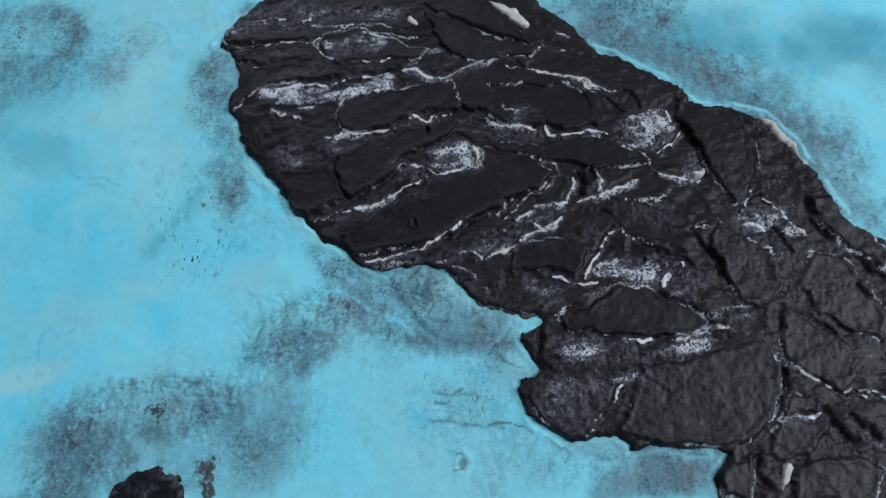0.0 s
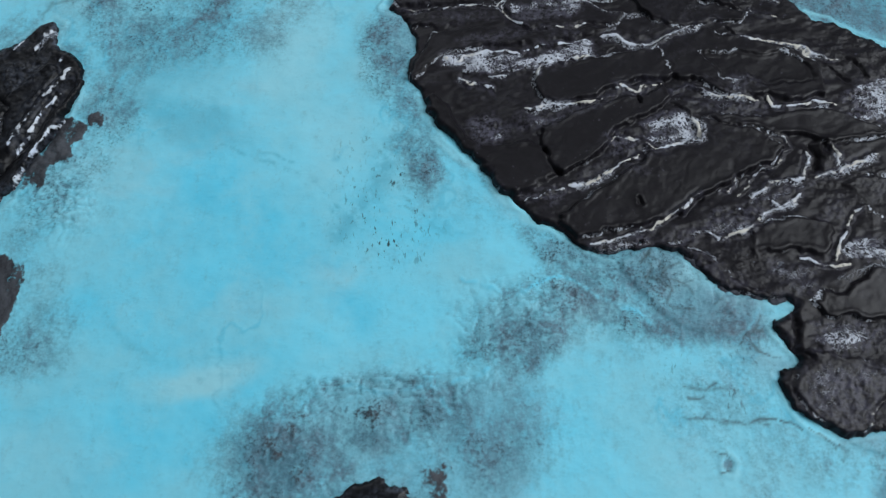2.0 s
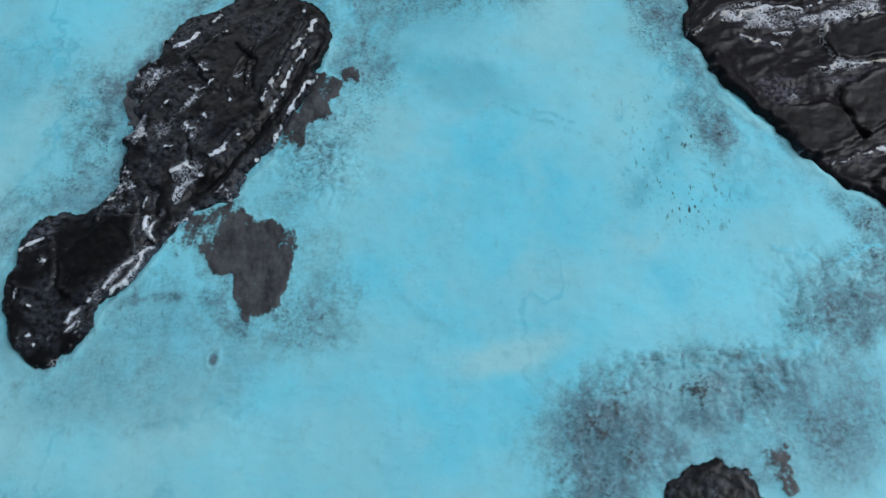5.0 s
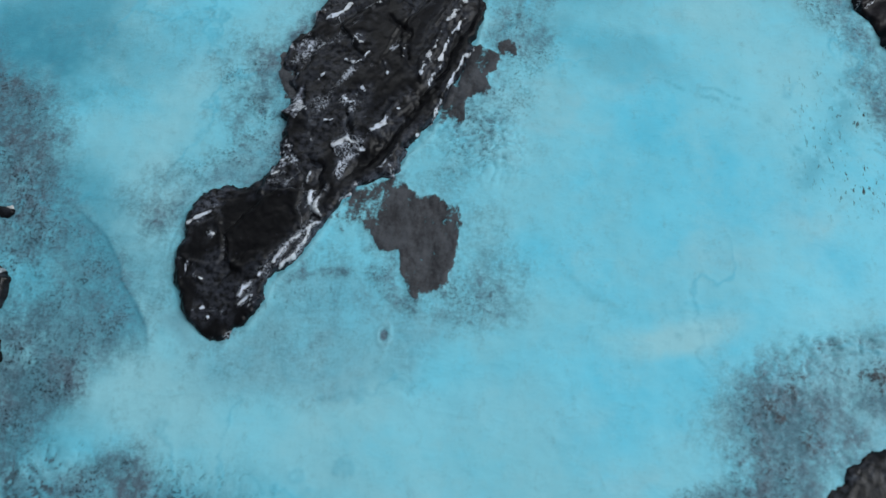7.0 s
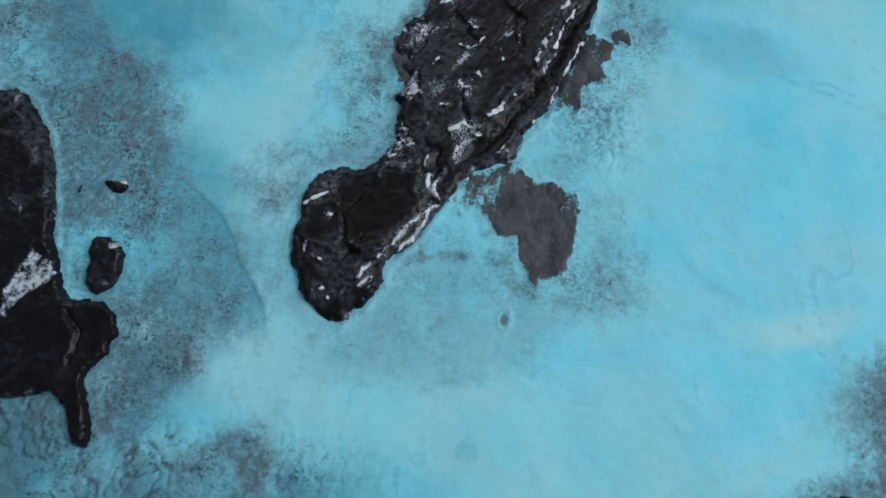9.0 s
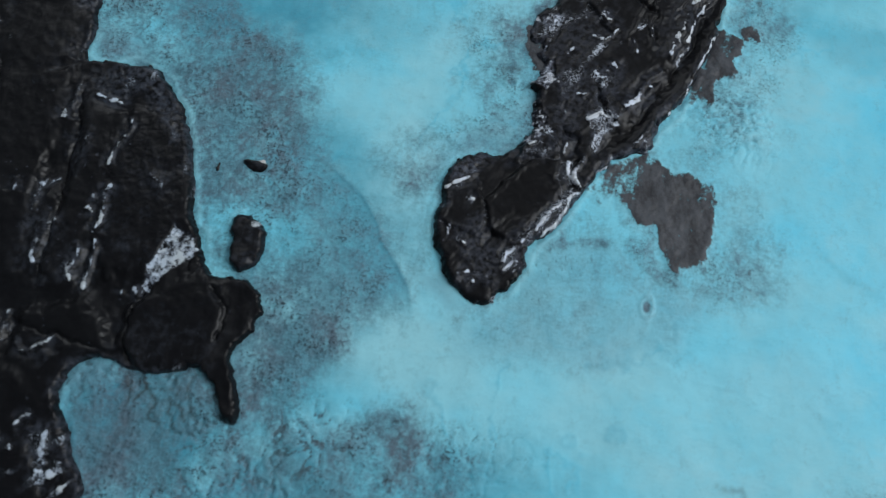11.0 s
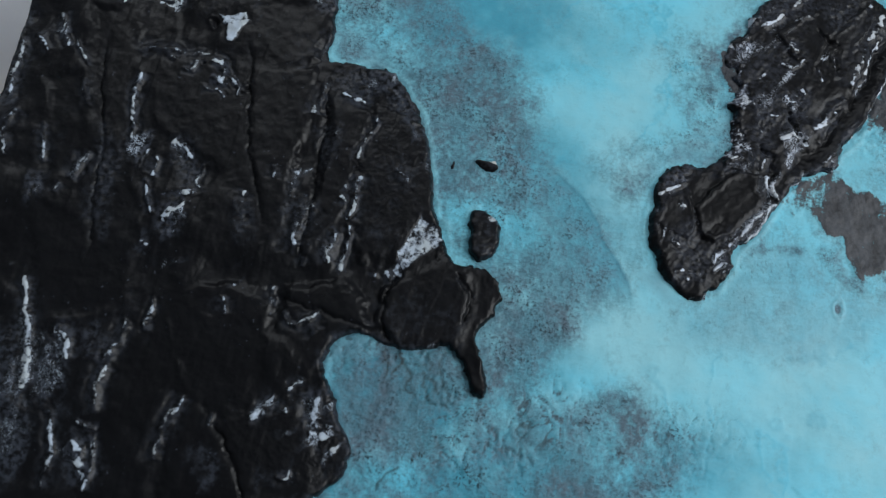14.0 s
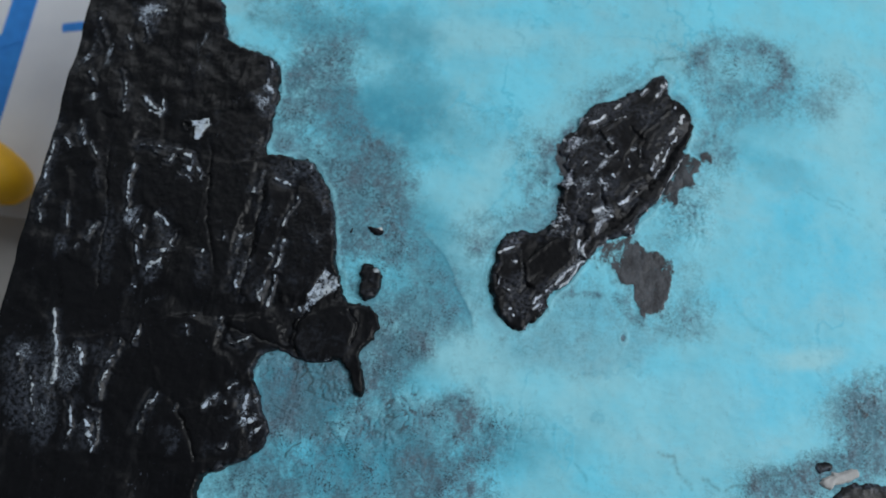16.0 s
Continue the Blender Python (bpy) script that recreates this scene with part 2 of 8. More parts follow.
def along(x, y, line):
    """Distance to an open line, the side it lies on, and how far along it (0 to 1)."""
    best, side, where = np.full(x.shape, 1e9), np.zeros(x.shape), np.zeros(x.shape)
    n = len(line) - 1
    for k in range(n):
        (ax, ay), (bx, by) = line[k], line[k + 1]
        dx, dy = bx - ax, by - ay
        t = np.clip(((x - ax) * dx + (y - ay) * dy) / (dx * dx + dy * dy + 1e-12), 0, 1)
        d = (x - ax - t * dx) ** 2 + (y - ay - t * dy) ** 2
        near = d < best
        best = np.where(near, d, best)
        side = np.where(near, np.sign(dx * (y - ay) - dy * (x - ax)), side)
        where = np.where(near, (k + t) / n, where)
    return np.sqrt(best), side, where


def spot(x, y, cx, cy, rx, ry, turn=0.0):
    """A soft-edged oval: 1 in its middle, 0 outside."""
    c, s = math.cos(radians(turn)), math.sin(radians(turn))
    u, v = ((x - cx) * c + (y - cy) * s) / rx, (-(x - cx) * s + (y - cy) * c) / ry
    return np.sqrt(u * u + v * v)


def sheet(name, gx, gy, z, keep, layers, mat, parent, label=""):
    """A surface over a grid, with its painted layers; keep: which points are used."""
    ny, nx = gx.shape
    quads = keep[:-1, :-1] | keep[1:, :-1] | keep[:-1, 1:] | keep[1:, 1:]
    jj, ii = np.nonzero(quads)
    a = jj * nx + ii
    faces = np.stack([a, a + 1, a + nx + 1, a + nx], 1)
    used, flat = np.unique(faces, return_inverse=True)
    co = np.stack([gx.ravel()[used], gy.ravel()[used], z.ravel()[used]], 1)
    me = bpy.data.meshes.new(name)
    me.vertices.add(len(used))
    me.vertices.foreach_set("co", co.ravel())
    me.loops.add(flat.size)
    me.loops.foreach_set("vertex_index", flat.ravel().astype(np.int32))
    me.polygons.add(len(faces))
    me.polygons.foreach_set("loop_start", np.arange(0, flat.size, 4, dtype=np.int32))
    me.update(calc_edges=True)
    me.polygons.foreach_set("use_smooth", np.ones(len(faces), bool))
    for key, value in layers.items():
        at = me.attributes.new(key, "FLOAT", "POINT")
        at.data.foreach_set("value", np.clip(value.ravel()[used], 0, 1).astype(np.float32))
    me.materials.append(mat)
    ob = new(name, me)
    if parent:
        ob.parent = parent
    return tagged(ob, label)


def grid(x0, x1, y0, y1, cell):
    return np.meshgrid(np.arange(x0, x1 + cell, cell), np.arange(y0, y1 + cell, cell))


# ---- the room ----
tagged(part("floor", block(X0, X1, Y0, Y1, FLOOR - 0.1, FLOOR), BOARD), "worn grey-brown studio floor", "floor", kind="structure")
# unseen ceiling and walls, added to close in the light and dim reflections
tagged(part("ceiling", block(X0, X1, Y0, Y1, TOP, TOP + 0.1), WALLPAINT), "unseen grey ceiling added to enclose the light", "ceiling", kind="structure")


def wall_with_window(name, x0, x1, y0, y1, a, b, low, high):
    """A wall along x (or y) with an opening from a to b, low to high."""
    base = empty(name, 0, 0, 0, "unseen grey wall with an opening, added to enclose the light", "wall")
    tagged(base, kind="structure")
    lengthways = x1 - x0 > y1 - y0
    for p, q, z0, z1 in ((None, a, FLOOR, TOP), (b, None, FLOOR, TOP), (a, b, FLOOR, low), (a, b, high, TOP)):
        if lengthways:
            bm = block(x0 if p is None else p, x1 if q is None else q, y0, y1, z0, z1)
        else:
            bm = block(x0, x1, y0 if p is None else p, y1 if q is None else q, z0, z1)
        part("wall_panel", bm, WALLPAINT, base)
    return base


wall_with_window("wall_north", X0, X1, Y1, Y1 + 0.2, -2.2, -0.2, 1.5, 3.3)
wall_with_window("wall_east", X1, X1 + 0.2, Y0, Y1, -0.9, 1.4, 1.4, 3.8)
tagged(part("wall_south", block(X0, X1, Y0 - 0.2, Y0, FLOOR, TOP), WALLPAINT), "unseen plain grey wall added to enclose the light", "wall", kind="structure")
tagged(part("wall_west", block(X0 - 0.2, X0, Y0, Y1, FLOOR, TOP), WALLPAINT), "unseen plain grey wall added to enclose the light", "wall", kind="structure")

# ---- the painting ----
LEFT, RIGHT, NEAR, FAR = -0.676, 0.444, -0.26, 0.46
painting = empty("painting", (LEFT + RIGHT) / 2, (NEAR + FAR) / 2, -0.035, "turquoise abstract relief painting with thick black paste, lying flat", "painting")
SHIFT = Matrix.Translation(-painting.location)


def settle(ob):
    ob.matrix_parent_inverse = SHIFT
    return ob


settle(part("canvas_panel", block(LEFT + 0.0015, RIGHT, NEAR, FAR, -0.035, -0.0035, 0.002), CANVAS, painting, "black painted edge of a deep stretched canvas"))


def near_box(gx, gy, points, margin):
    """The part of a regular grid round some points."""
    xs, ys = [p[0] for p in points], [p[1] for p in points]
    i0, i1 = np.searchsorted(gx[0], (min(xs) - margin, max(xs) + margin))
    j0, j1 = np.searchsorted(gy[:, 0], (min(ys) - margin, max(ys) + margin))
    return slice(j0, max(j1, j0 + 1)), slice(i0, max(i1, i0 + 1))


def round_spot(s, reach=1.6):
    r = max(s[2], s[3]) * reach
    return [(s[0] - r, s[1] - r), (s[0] + r, s[1] + r)]


def smooth(outline):
    """Corners cut once, for a hand-spread outline."""
    return [(a[0] * p + b[0] * (1 - p), a[1] * p + b[1] * (1 - p)) for a, b in zip(outline, outline[1:] + outline[:1]) for p in (0.75, 0.25)]


def paste(name, outline, high, ridges, scuffs, pits, gritty, mat, seed, label, cell=0.0008, wobble=0.0010, rim=0.0022, film_sheen=0.10, drag=0.0, chatter=0.00012, swell=0.35, creases=0.0, rough=0.0004, speckle=0.0, spatter=0.8, pale_brim=0.0, smears=(), slabs=(), crests=(), nets=(), hazes=(), crumple=0.0, soft=0.0007, lip=0.0003, lined=0.0):
    """A mass of thick paste spread with a knife.
    ridges: (line, width, height, white); scuffs: (spot, white); pits: (spot, depth); gritty: spots of pebbled surface;
    smears: (outline, white, grey, lift) of thin pale paste; slabs: (outline, millimetres) of smooth knife strokes,
    later ones over earlier ones; crests: (line, millimetres wide and high, white) of thin torn lips; nets: (outline,
    density) of torn, net-like chalk; hazes: (outline, grey) of grey film, which also paints sheen into the colour;
    drag: degrees of the knife's marks."""
    outline = smooth(outline)
    xs, ys = [p[0] for p in outline], [p[1] for p in outline]
    gx, gy = grid(max(min(xs) - 0.004, LEFT - 0.0012), max(xs) + 0.004, min(ys) - 0.004, max(ys) + 0.004, cell)
    wx, wy = gx + 0.0014 * fractal(gx, gy, 0.010, 4, seed + 1), gy + 0.0014 * fractal(gx, gy, 0.010, 4, seed + 2)
    wx, wy = wx + 0.0005 * fractal(gx, gy, 0.003, 2, seed + 15), wy + 0.0005 * fractal(gx, gy, 0.003, 2, seed + 16)
    d = inside(wx, wy, outline) + 1.7 * wobble * fractal(gx, gy, 0.014, 6, seed, 0.64)
    round_edge = np.sqrt(np.clip(1 - (1 - np.clip(d / (rim * (1 + 0.75 * fractal(gx, gy, 0.018, 3, seed + 22))), 0, 1)) ** 2, 0, 1))
    c, s = math.cos(radians(drag)), math.sin(radians(drag))
    u, v = gx * c + gy * s, -gx * s + gy * c
    body = high * (0.85 + swell * fractal(gx, gy, 0.028, 3, seed + 3)) + 0.0003 * np.exp(-((d - 0.003) / 0.0016) ** 2) * step(fractal(gx, gy, 0.02, 2, seed + 23), -0.1, 0.6)
    streak = fractal(u / 5, v, 0.005, 4, seed + 5)
    body += chatter * fractal(u / 6, v, 0.004, 4, seed + 4) + 1.5 * chatter * fractal(gx, gy, 0.006, 4, seed + 14)
    broken = fractal(gx, gy, 0.0042, 4, seed + 6, 0.65)
    net = 1 - np.abs(fractal(gx, gy, 0.0028, 3, seed + 12, 0.6)) * 1.9
    patchy = fractal(gx, gy, 0.02, 2, seed + 8)
    thick = step(fractal(gx, gy, 0.011, 2, seed + 7), -0.5, 0.6)
    white = np.zeros_like(gx)
    # streaky grey film; on the fan it also stands in for sheen
    grey = film_sheen * (0.2 + 0.9 * step(streak, 0.0, 0.5) + 0.5 * step(broken, 0.1, 0.6))
    torn = np.zeros_like(gx)
    sleek = np.zeros_like(gx)
    if crumple:
        body += crumple * (fractal(u / 2.2, v, 0.006, 3, seed + 24, 0.5) - 0.7 * np.abs(fractal(gx, gy, 0.010, 3, seed + 30, 0.45)))
    for shape, lift in slabs:
        b = near_box(gx, gy, shape, 0.006)
        s = inside(wx[b], wy[b], shape) + 0.0008 * fractal(gx[b], gy[b], 0.007, 3, seed + 25)
        cover = step(s, -soft, soft)
        level = 0.9 * high + 0.0015 * lift + 0.00030 * fractal(gx[b], gy[b], 0.03, 3, seed + 26) + 0.00003 * streak[b] + lip * np.exp(-((s - 0.0014) / 0.001) ** 2) + 0.00018 * fractal(gx[b], gy[b], 0.005, 4, seed + 31)
        body[b] += cover * (level - body[b])
        grey[b] *= 1 - 0.7 * cover
        sleek[b] = np.maximum(sleek[b], cover)
        # slab edges traced in broken white: torn paste and painted highlights
        torn[b] = np.maximum(torn[b] * (1 - 0.6 * cover), lined * np.exp(-((s + 0.0004) / 0.0011) ** 2) * step(patchy[b] + 0.6 * broken[b], -0.2, 0.5))
    # grey film, partly sheen painted into the colour
    for shape, dusty in hazes:
        b = near_box(gx, gy, shape, 0.014)
        grey[b] = np.maximum(grey[b], dusty * step(inside(gx[b], gy[b], shape) + 0.006 * fractal(gx[b], gy[b], 0.02, 4, seed + 29), -0.006, 0.008) * (0.75 + 0.5 * broken[b]))
    for shape, dense in nets:
        b = near_box(gx, gy, shape, 0.006)
        zone = step(inside(wx[b], wy[b], shape) + 0.0040 * fractal(u[b] / 2.5, v[b], 0.006, 5, seed + 27, 0.62), -0.0028, 0.0040)
        torn[b] = np.maximum(torn[b], zone * dense * np.clip(0.72 + 0.30 * patchy[b] + 0.40 * streak[b] + 0.25 * broken[b], 0, 1.0))
        body[b] += zone * dense * 0.00045 * net[b]
        grey[b] = np.maximum(grey[b], 0.5 * dense * zone)
    for line, wide, tall, chalk in crests:
        wide = 0.001 * wide
        b = near_box(gx, gy, line, 8 * wide)
        near, side, t = along(wx[b], wy[b], line)
        fade = step(t, 0, 0.08) * step(1 - t, 0, 0.08)
        edge = wide * (0.78 + 0.75 * fractal(gx[b], gy[b], 0.005, 4, seed + 28, 0.6)) * fade
        body[b] += 0.001 * tall * fade * np.exp(-(near / (0.9 * wide)) ** 2)
        body[b] -= 0.0006 * tall * fade * np.exp(-((near - 2.2 * wide) / wide) ** 2)
        gap = step(broken[b] + 0.6 * patchy[b], -1.0, -0.6)
        white[b] = np.maximum(white[b], chalk * gap * (1 - step(near, 0.3 * edge, 0.55 * edge + 0.0006)) * (0.72 + 0.45 * broken[b] + 0.35 * fractal(gx[b], gy[b], 0.0035, 3, seed + 32)) * step(edge, 0.00005, 0.0003))
        torn[b] = np.maximum(torn[b], 0.74 * chalk * fade * np.exp(-(near / (np.where(side < 0, 3.6, 2.2) * wide)) ** 2) * step(patchy[b] + 0.5 * broken[b], -0.6, 0.4))
        grey[b] = np.maximum(grey[b], 0.3 * chalk * fade * np.exp(-(near / (2.6 * wide)) ** 2))
    for line, wide, tall, chalk in ridges:
        b = near_box(gx, gy, line, 14 * wide)
        near, side, t = along(wx[b], wy[b], line)
        fade = step(t, 0, 0.15) * step(1 - t, 0, 0.15)
        lift = (0.7 + 0.4 * thick[b]) * fade
        crest = np.exp(-(near / wide) ** 1.4)
        if tall > 0:
            plate = np.where(side > 0, np.exp(-near / (7 * wide)), np.exp(-(near / (0.75 * wide)) ** 2))
            body[b] += tall * lift * (0.8 * plate + 0.4 * np.exp(-(near / (0.6 * wide)) ** 2))
            body[b] -= 0.7 * tall * lift * np.exp(-((near - 2.1 * wide) / wide) ** 2) * (side < 0)
        else:
            body[b] += tall * lift * crest - 0.45 * tall * lift * np.exp(-near / (8 * wide)) * (side > 0)
        if chalk:
            gap = step(0.6 * broken[b] + patchy[b], -0.75, -0.35)
            white[b] = np.maximum(white[b], chalk * fade * gap * np.exp(-((near - 0.4 * wide * (side < 0)) / (0.85 * wide)) ** 2))
            spray = np.exp(-(near / np.where(side < 0, 5 * wide, 2.5 * wide)) ** 2) * step(patchy[b], -0.6, 0.3)
            white[b] = np.maximum(white[b], spatter * chalk * fade * spray * step(net[b] + 0.7 * broken[b], 0.6, 0.9))
            grey[b] = np.maximum(grey[b], 0.7 * chalk * fade * np.exp(-near / (3.5 * wide)) * step(broken[b], -0.4, 0.5))
    for mark, chalk in scuffs:
        b = near_box(gx, gy, round_spot(mark), 0)
        r = spot(wx[b], wy[b], *mark) + 0.35 * fractal(gx[b], gy[b], 0.008, 4, seed + 9, 0.6)
        zone = 1 - step(r, 0.25, 1.1)
        bits = step(net[b] + 0.6 * broken[b], 0.5, 0.85)
        if max(mark[2], mark[3]) < 0.0028:
            zone = bits = 1 - step(spot(gx[b], gy[b], *mark), 0.6, 1.0)
        white[b] = np.maximum(white[b], chalk * zone * bits)
        grey[b] = np.maximum(grey[b], 0.8 * chalk * zone * step(broken[b], -0.5, 0.4))
        body[b] += zone * (0.0003 * broken[b] - 0.0003 * bits)
    for mark, deep in pits:
        b = near_box(gx, gy, round_spot(mark, 2.5), 0)
        r = spot(wx[b], wy[b], *mark)
        body[b] += deep * 0.35 * np.exp(-((r - 1.15) / 0.35) ** 2) - deep * (1 - step(r, 0.35, 1.0))
    grit = np.full_like(gx, 0.15)
    for mark in gritty:
        zone = 1 - step(spot(wx, wy, *mark) + 0.2 * fractal(gx, gy, 0.02, 2, seed + 10), 0.6, 1.15)
        grit = np.maximum(grit, zone)
    if creases:
        for k, wide in ((17, 0.022), (18, 0.011)):
            body += creases * wide / 0.022 * step(fractal(u / 5, v, wide, 4, seed + k, 0.55), -0.05, 0.04)
    # pale scatter on the black, painting in small glints
    if speckle:
        scatter = step(fractal(u / 2, v, 0.03, 4, seed + 19, 0.6), -0.05, 0.6)
        torn = np.maximum(torn, 6 * speckle * scatter * (1 - 0.35 * sleek) * (0.55 + 0.6 * streak))
        grey = np.maximum(grey, 0.8 * speckle * scatter * step(broken + 0.4 * net, 0.0, 0.7))
    # pale fringe along the outline, strengthened as a painted edge highlight
    if pale_brim:
        brim = np.exp(-(np.maximum(d, 0) / 0.0028) ** 2) * step(patchy + 0.5 * broken, -0.2, 0.5)
        grey = np.maximum(grey, 1.6 * pale_brim * brim)
        white = np.maximum(white, pale_brim * brim * step(net + 0.5 * broken, 0.45, 0.9))
    for shape, chalk, ash, lift in smears:
        b = near_box(gx, gy, shape, 0.006)
        zone = step(inside(wx[b], wy[b], shape) + 0.0011 * fractal(gx[b], gy[b], 0.005, 4, seed + 21, 0.65), -0.0003, 0.0006)
        worn = 0.72 + 0.3 * step(broken[b], -0.5, 0.5) - 0.75 * step(net[b] + 0.8 * patchy[b], 0.95, 1.15)
        white[b] += zone * (chalk * worn - white[b])
        grey[b] += zone * (ash * worn - grey[b])
        body[b] += lift * zone
    body += grit * (1 - 0.5 * sleek) * rough * fractal(gx, gy, 0.0030, 3, seed + 11, 0.6)
    z = np.where(d > 0, -0.0005 + (np.maximum(body, 0.0004) + 0.0005) * round_edge, -0.0005 + np.maximum(d, -0.002))
    z[:, 0] = np.where(gx[:, 0] < LEFT, -0.004, z[:, 0])
    return settle(sheet(name, gx, gy, z, d > -0.0022, {"white": white, "grey": grey, "grit": grit * (1 - 0.7 * sleek), "torn": torn}, mat, painting, label))


def pool(gx, gy, spots, seed, ragged=0.35, cell=0.035, grow=1.25):
    """Soft washes of paint with ragged rims: spots with a strength each."""
    total = np.zeros_like(gx)
    rough = ragged * fractal(gx, gy, cell, 6, seed, 0.62)
    for sx, sy, rx, ry, turn, strength in spots:
        b = near_box(gx, gy, round_spot((sx, sy, rx, ry), 2.2), 0)
        here = strength * (1 - step(spot(gx[b], gy[b], sx, sy, rx * grow, ry * grow, turn) + rough[b], 0.15, 1.2))
        total[b] = total[b] + here * (1 - 0.8 * total[b])
    return np.minimum(total, 1)


def regions(gx, gy, drawn, seed, ragged=0.012):
    """Washes within outlines: (outline, strength, softness of the rim)."""
    total = np.zeros_like(gx)
    rough = ragged * fractal(gx, gy, 0.045, 6, seed, 0.62)
    for outline, strength, soft in drawn:
        b = near_box(gx, gy, outline, 0.03)
        here = strength * step(inside(gx[b], gy[b], outline) + rough[b], -soft, soft)
        total[b] = total[b] + here * (1 - total[b])
    return total


def lines(gx, gy, drawn, wide, seed):
    total = np.zeros_like(gx)
    wx, wy = gx + 0.0016 * fractal(gx, gy, 0.008, 4, seed), gy + 0.0016 * fractal(gx, gy, 0.008, 4, seed + 1)
    for line in drawn:
        b = near_box(gx, gy, line, 0.006)
        total[b] = np.maximum(total[b], np.exp(-(along(wx[b], wy[b], line)[0] / wide) ** 2))
    return total


# outlines of the three great masses of black paste
FAN = [(-0.1036, 0.2590), (-0.1197, 0.2344), (-0.1090, 0.2267), (-0.1037, 0.2105), (-0.1091, 0.1933), (-0.1017, 0.1847), (-0.0967, 0.1697), (-0.0778, 0.1488), (-0.0568, 0.1274), (-0.0475, 0.1176), (-0.0432, 0.1165), (-0.0287, 0.1071), (-0.0147, 0.1006), (-0.0002, 0.1080), (0.0120, 0.1030), (0.0229, 0.0894), (0.0385, 0.0836), (0.0513, 0.0817), (0.0577, 0.0796), (0.0525, 0.0751), (0.0436, 0.0737), (0.0524, 0.0636), (0.0560, 0.0561), (0.0448, 0.0522), (0.0484, 0.0389), (0.0556, 0.0319)]
FAN += [(0.0662, 0.0263), (0.0746, 0.0288), (0.0854, 0.0307), (0.0922, 0.0270), (0.0932, 0.0235), (0.1073, 0.0262), (0.1164, 0.0235), (0.1280, 0.0251), (0.1347, 0.0235), (0.1258, 0.0143), (0.1272, 0.0063), (0.1311, -0.0102), (0.2563, -0.0137), (0.2787, 0.0743), (0.2112, 0.1187), (0.1941, 0.1312), (0.1849, 0.1543), (0.1744, 0.1725), (0.1602, 0.1867), (0.1443, 0.1893), (0.1298, 0.1953), (0.1236, 0.2037), (0.1074, 0.2131), (0.0880, 0.2232), (0.0769, 0.2375), (0.0594, 0.2525), (0.0536, 0.2676), (-0.0220, 0.2862), (-0.0661, 0.2723)]
COAST = [(-0.5985, 0.2692), (-0.5865, 0.2306), (-0.5765, 0.2103), (-0.5529, 0.2071), (-0.5424, 0.2022), (-0.5386, 0.1818), (-0.5388, 0.1532), (-0.5398, 0.1392), (-0.5355, 0.1358), (-0.5176, 0.1382), (-0.5036, 0.1322), (-0.4936, 0.1162), (-0.4874, 0.0944), (-0.4822, 0.0693), (-0.4766, 0.0629), (-0.4759, 0.0523), (-0.4682, 0.0479), (-0.4558, 0.0460), (-0.4515, 0.0361), (-0.4541, 0.0238), (-0.4600, 0.0179), (-0.4565, 0.0066), (-0.4508, -0.0043), (-0.4560, -0.0076), (-0.4623, -0.0041), (-0.4654, 0.0088), (-0.4716, 0.0154)]
COAST += [(-0.4793, 0.0104), (-0.4943, 0.0085), (-0.5052, 0.0121), (-0.5152, 0.0108), (-0.5203, 0.0018), (-0.5200, -0.0082), (-0.5131, -0.0139), (-0.5097, -0.0265), (-0.5031, -0.0385), (-0.5106, -0.0473), (-0.5254, -0.0554), (-0.5358, -0.0608), (-0.5385, -0.0710), (-0.5378, -0.0890), (-0.5364, -0.1095), (-0.6959, -0.1291), (-0.6875, 0.0010), (-0.6922, 0.2291), (-0.6926, 0.2560)]
ISLAND = [(-0.3500, 0.1680), (-0.3410, 0.1850), (-0.3260, 0.2020), (-0.3100, 0.2080), (-0.2940, 0.2220), (-0.2860, 0.2290), (-0.2810, 0.2270), (-0.2840, 0.2150), (-0.2780, 0.2100), (-0.2690, 0.2080), (-0.2650, 0.1980), (-0.2670, 0.1790), (-0.2740, 0.1610), (-0.2820, 0.1460), (-0.2850, 0.1360), (-0.2920, 0.1280), (-0.2970, 0.1230), (-0.3010, 0.1150), (-0.3120, 0.1090), (-0.3230, 0.1000), (-0.3280, 0.0930)]
ISLAND += [(-0.3330, 0.0870), (-0.3360, 0.0790), (-0.3420, 0.0730), (-0.3490, 0.0660), (-0.3490, 0.0590), (-0.3540, 0.0530), (-0.3620, 0.0460), (-0.3670, 0.0430), (-0.3730, 0.0440), (-0.3790, 0.0530), (-0.3840, 0.0610), (-0.3880, 0.0720), (-0.3870, 0.0800), (-0.3850, 0.0890), (-0.3850, 0.0990), (-0.3770, 0.1040), (-0.3680, 0.1080), (-0.3590, 0.1100), (-0.3550, 0.1130)]
ISLAND += [(-0.3480, 0.1190), (-0.3510, 0.1280), (-0.3460, 0.1350), (-0.3530, 0.1400), (-0.3450, 0.1470), (-0.3450, 0.1530), (-0.3500, 0.1550), (-0.3440, 0.1600), (-0.3510, 0.1630)]
DROP = [(-0.4655, 0.0728), (-0.4597, 0.0742), (-0.4541, 0.0712), (-0.4525, 0.0662), (-0.4529, 0.0615), (-0.4548, 0.0561), (-0.4583, 0.0513), (-0.4636, 0.0511), (-0.4671, 0.0540), (-0.4677, 0.0618), (-0.4671, 0.0679)]

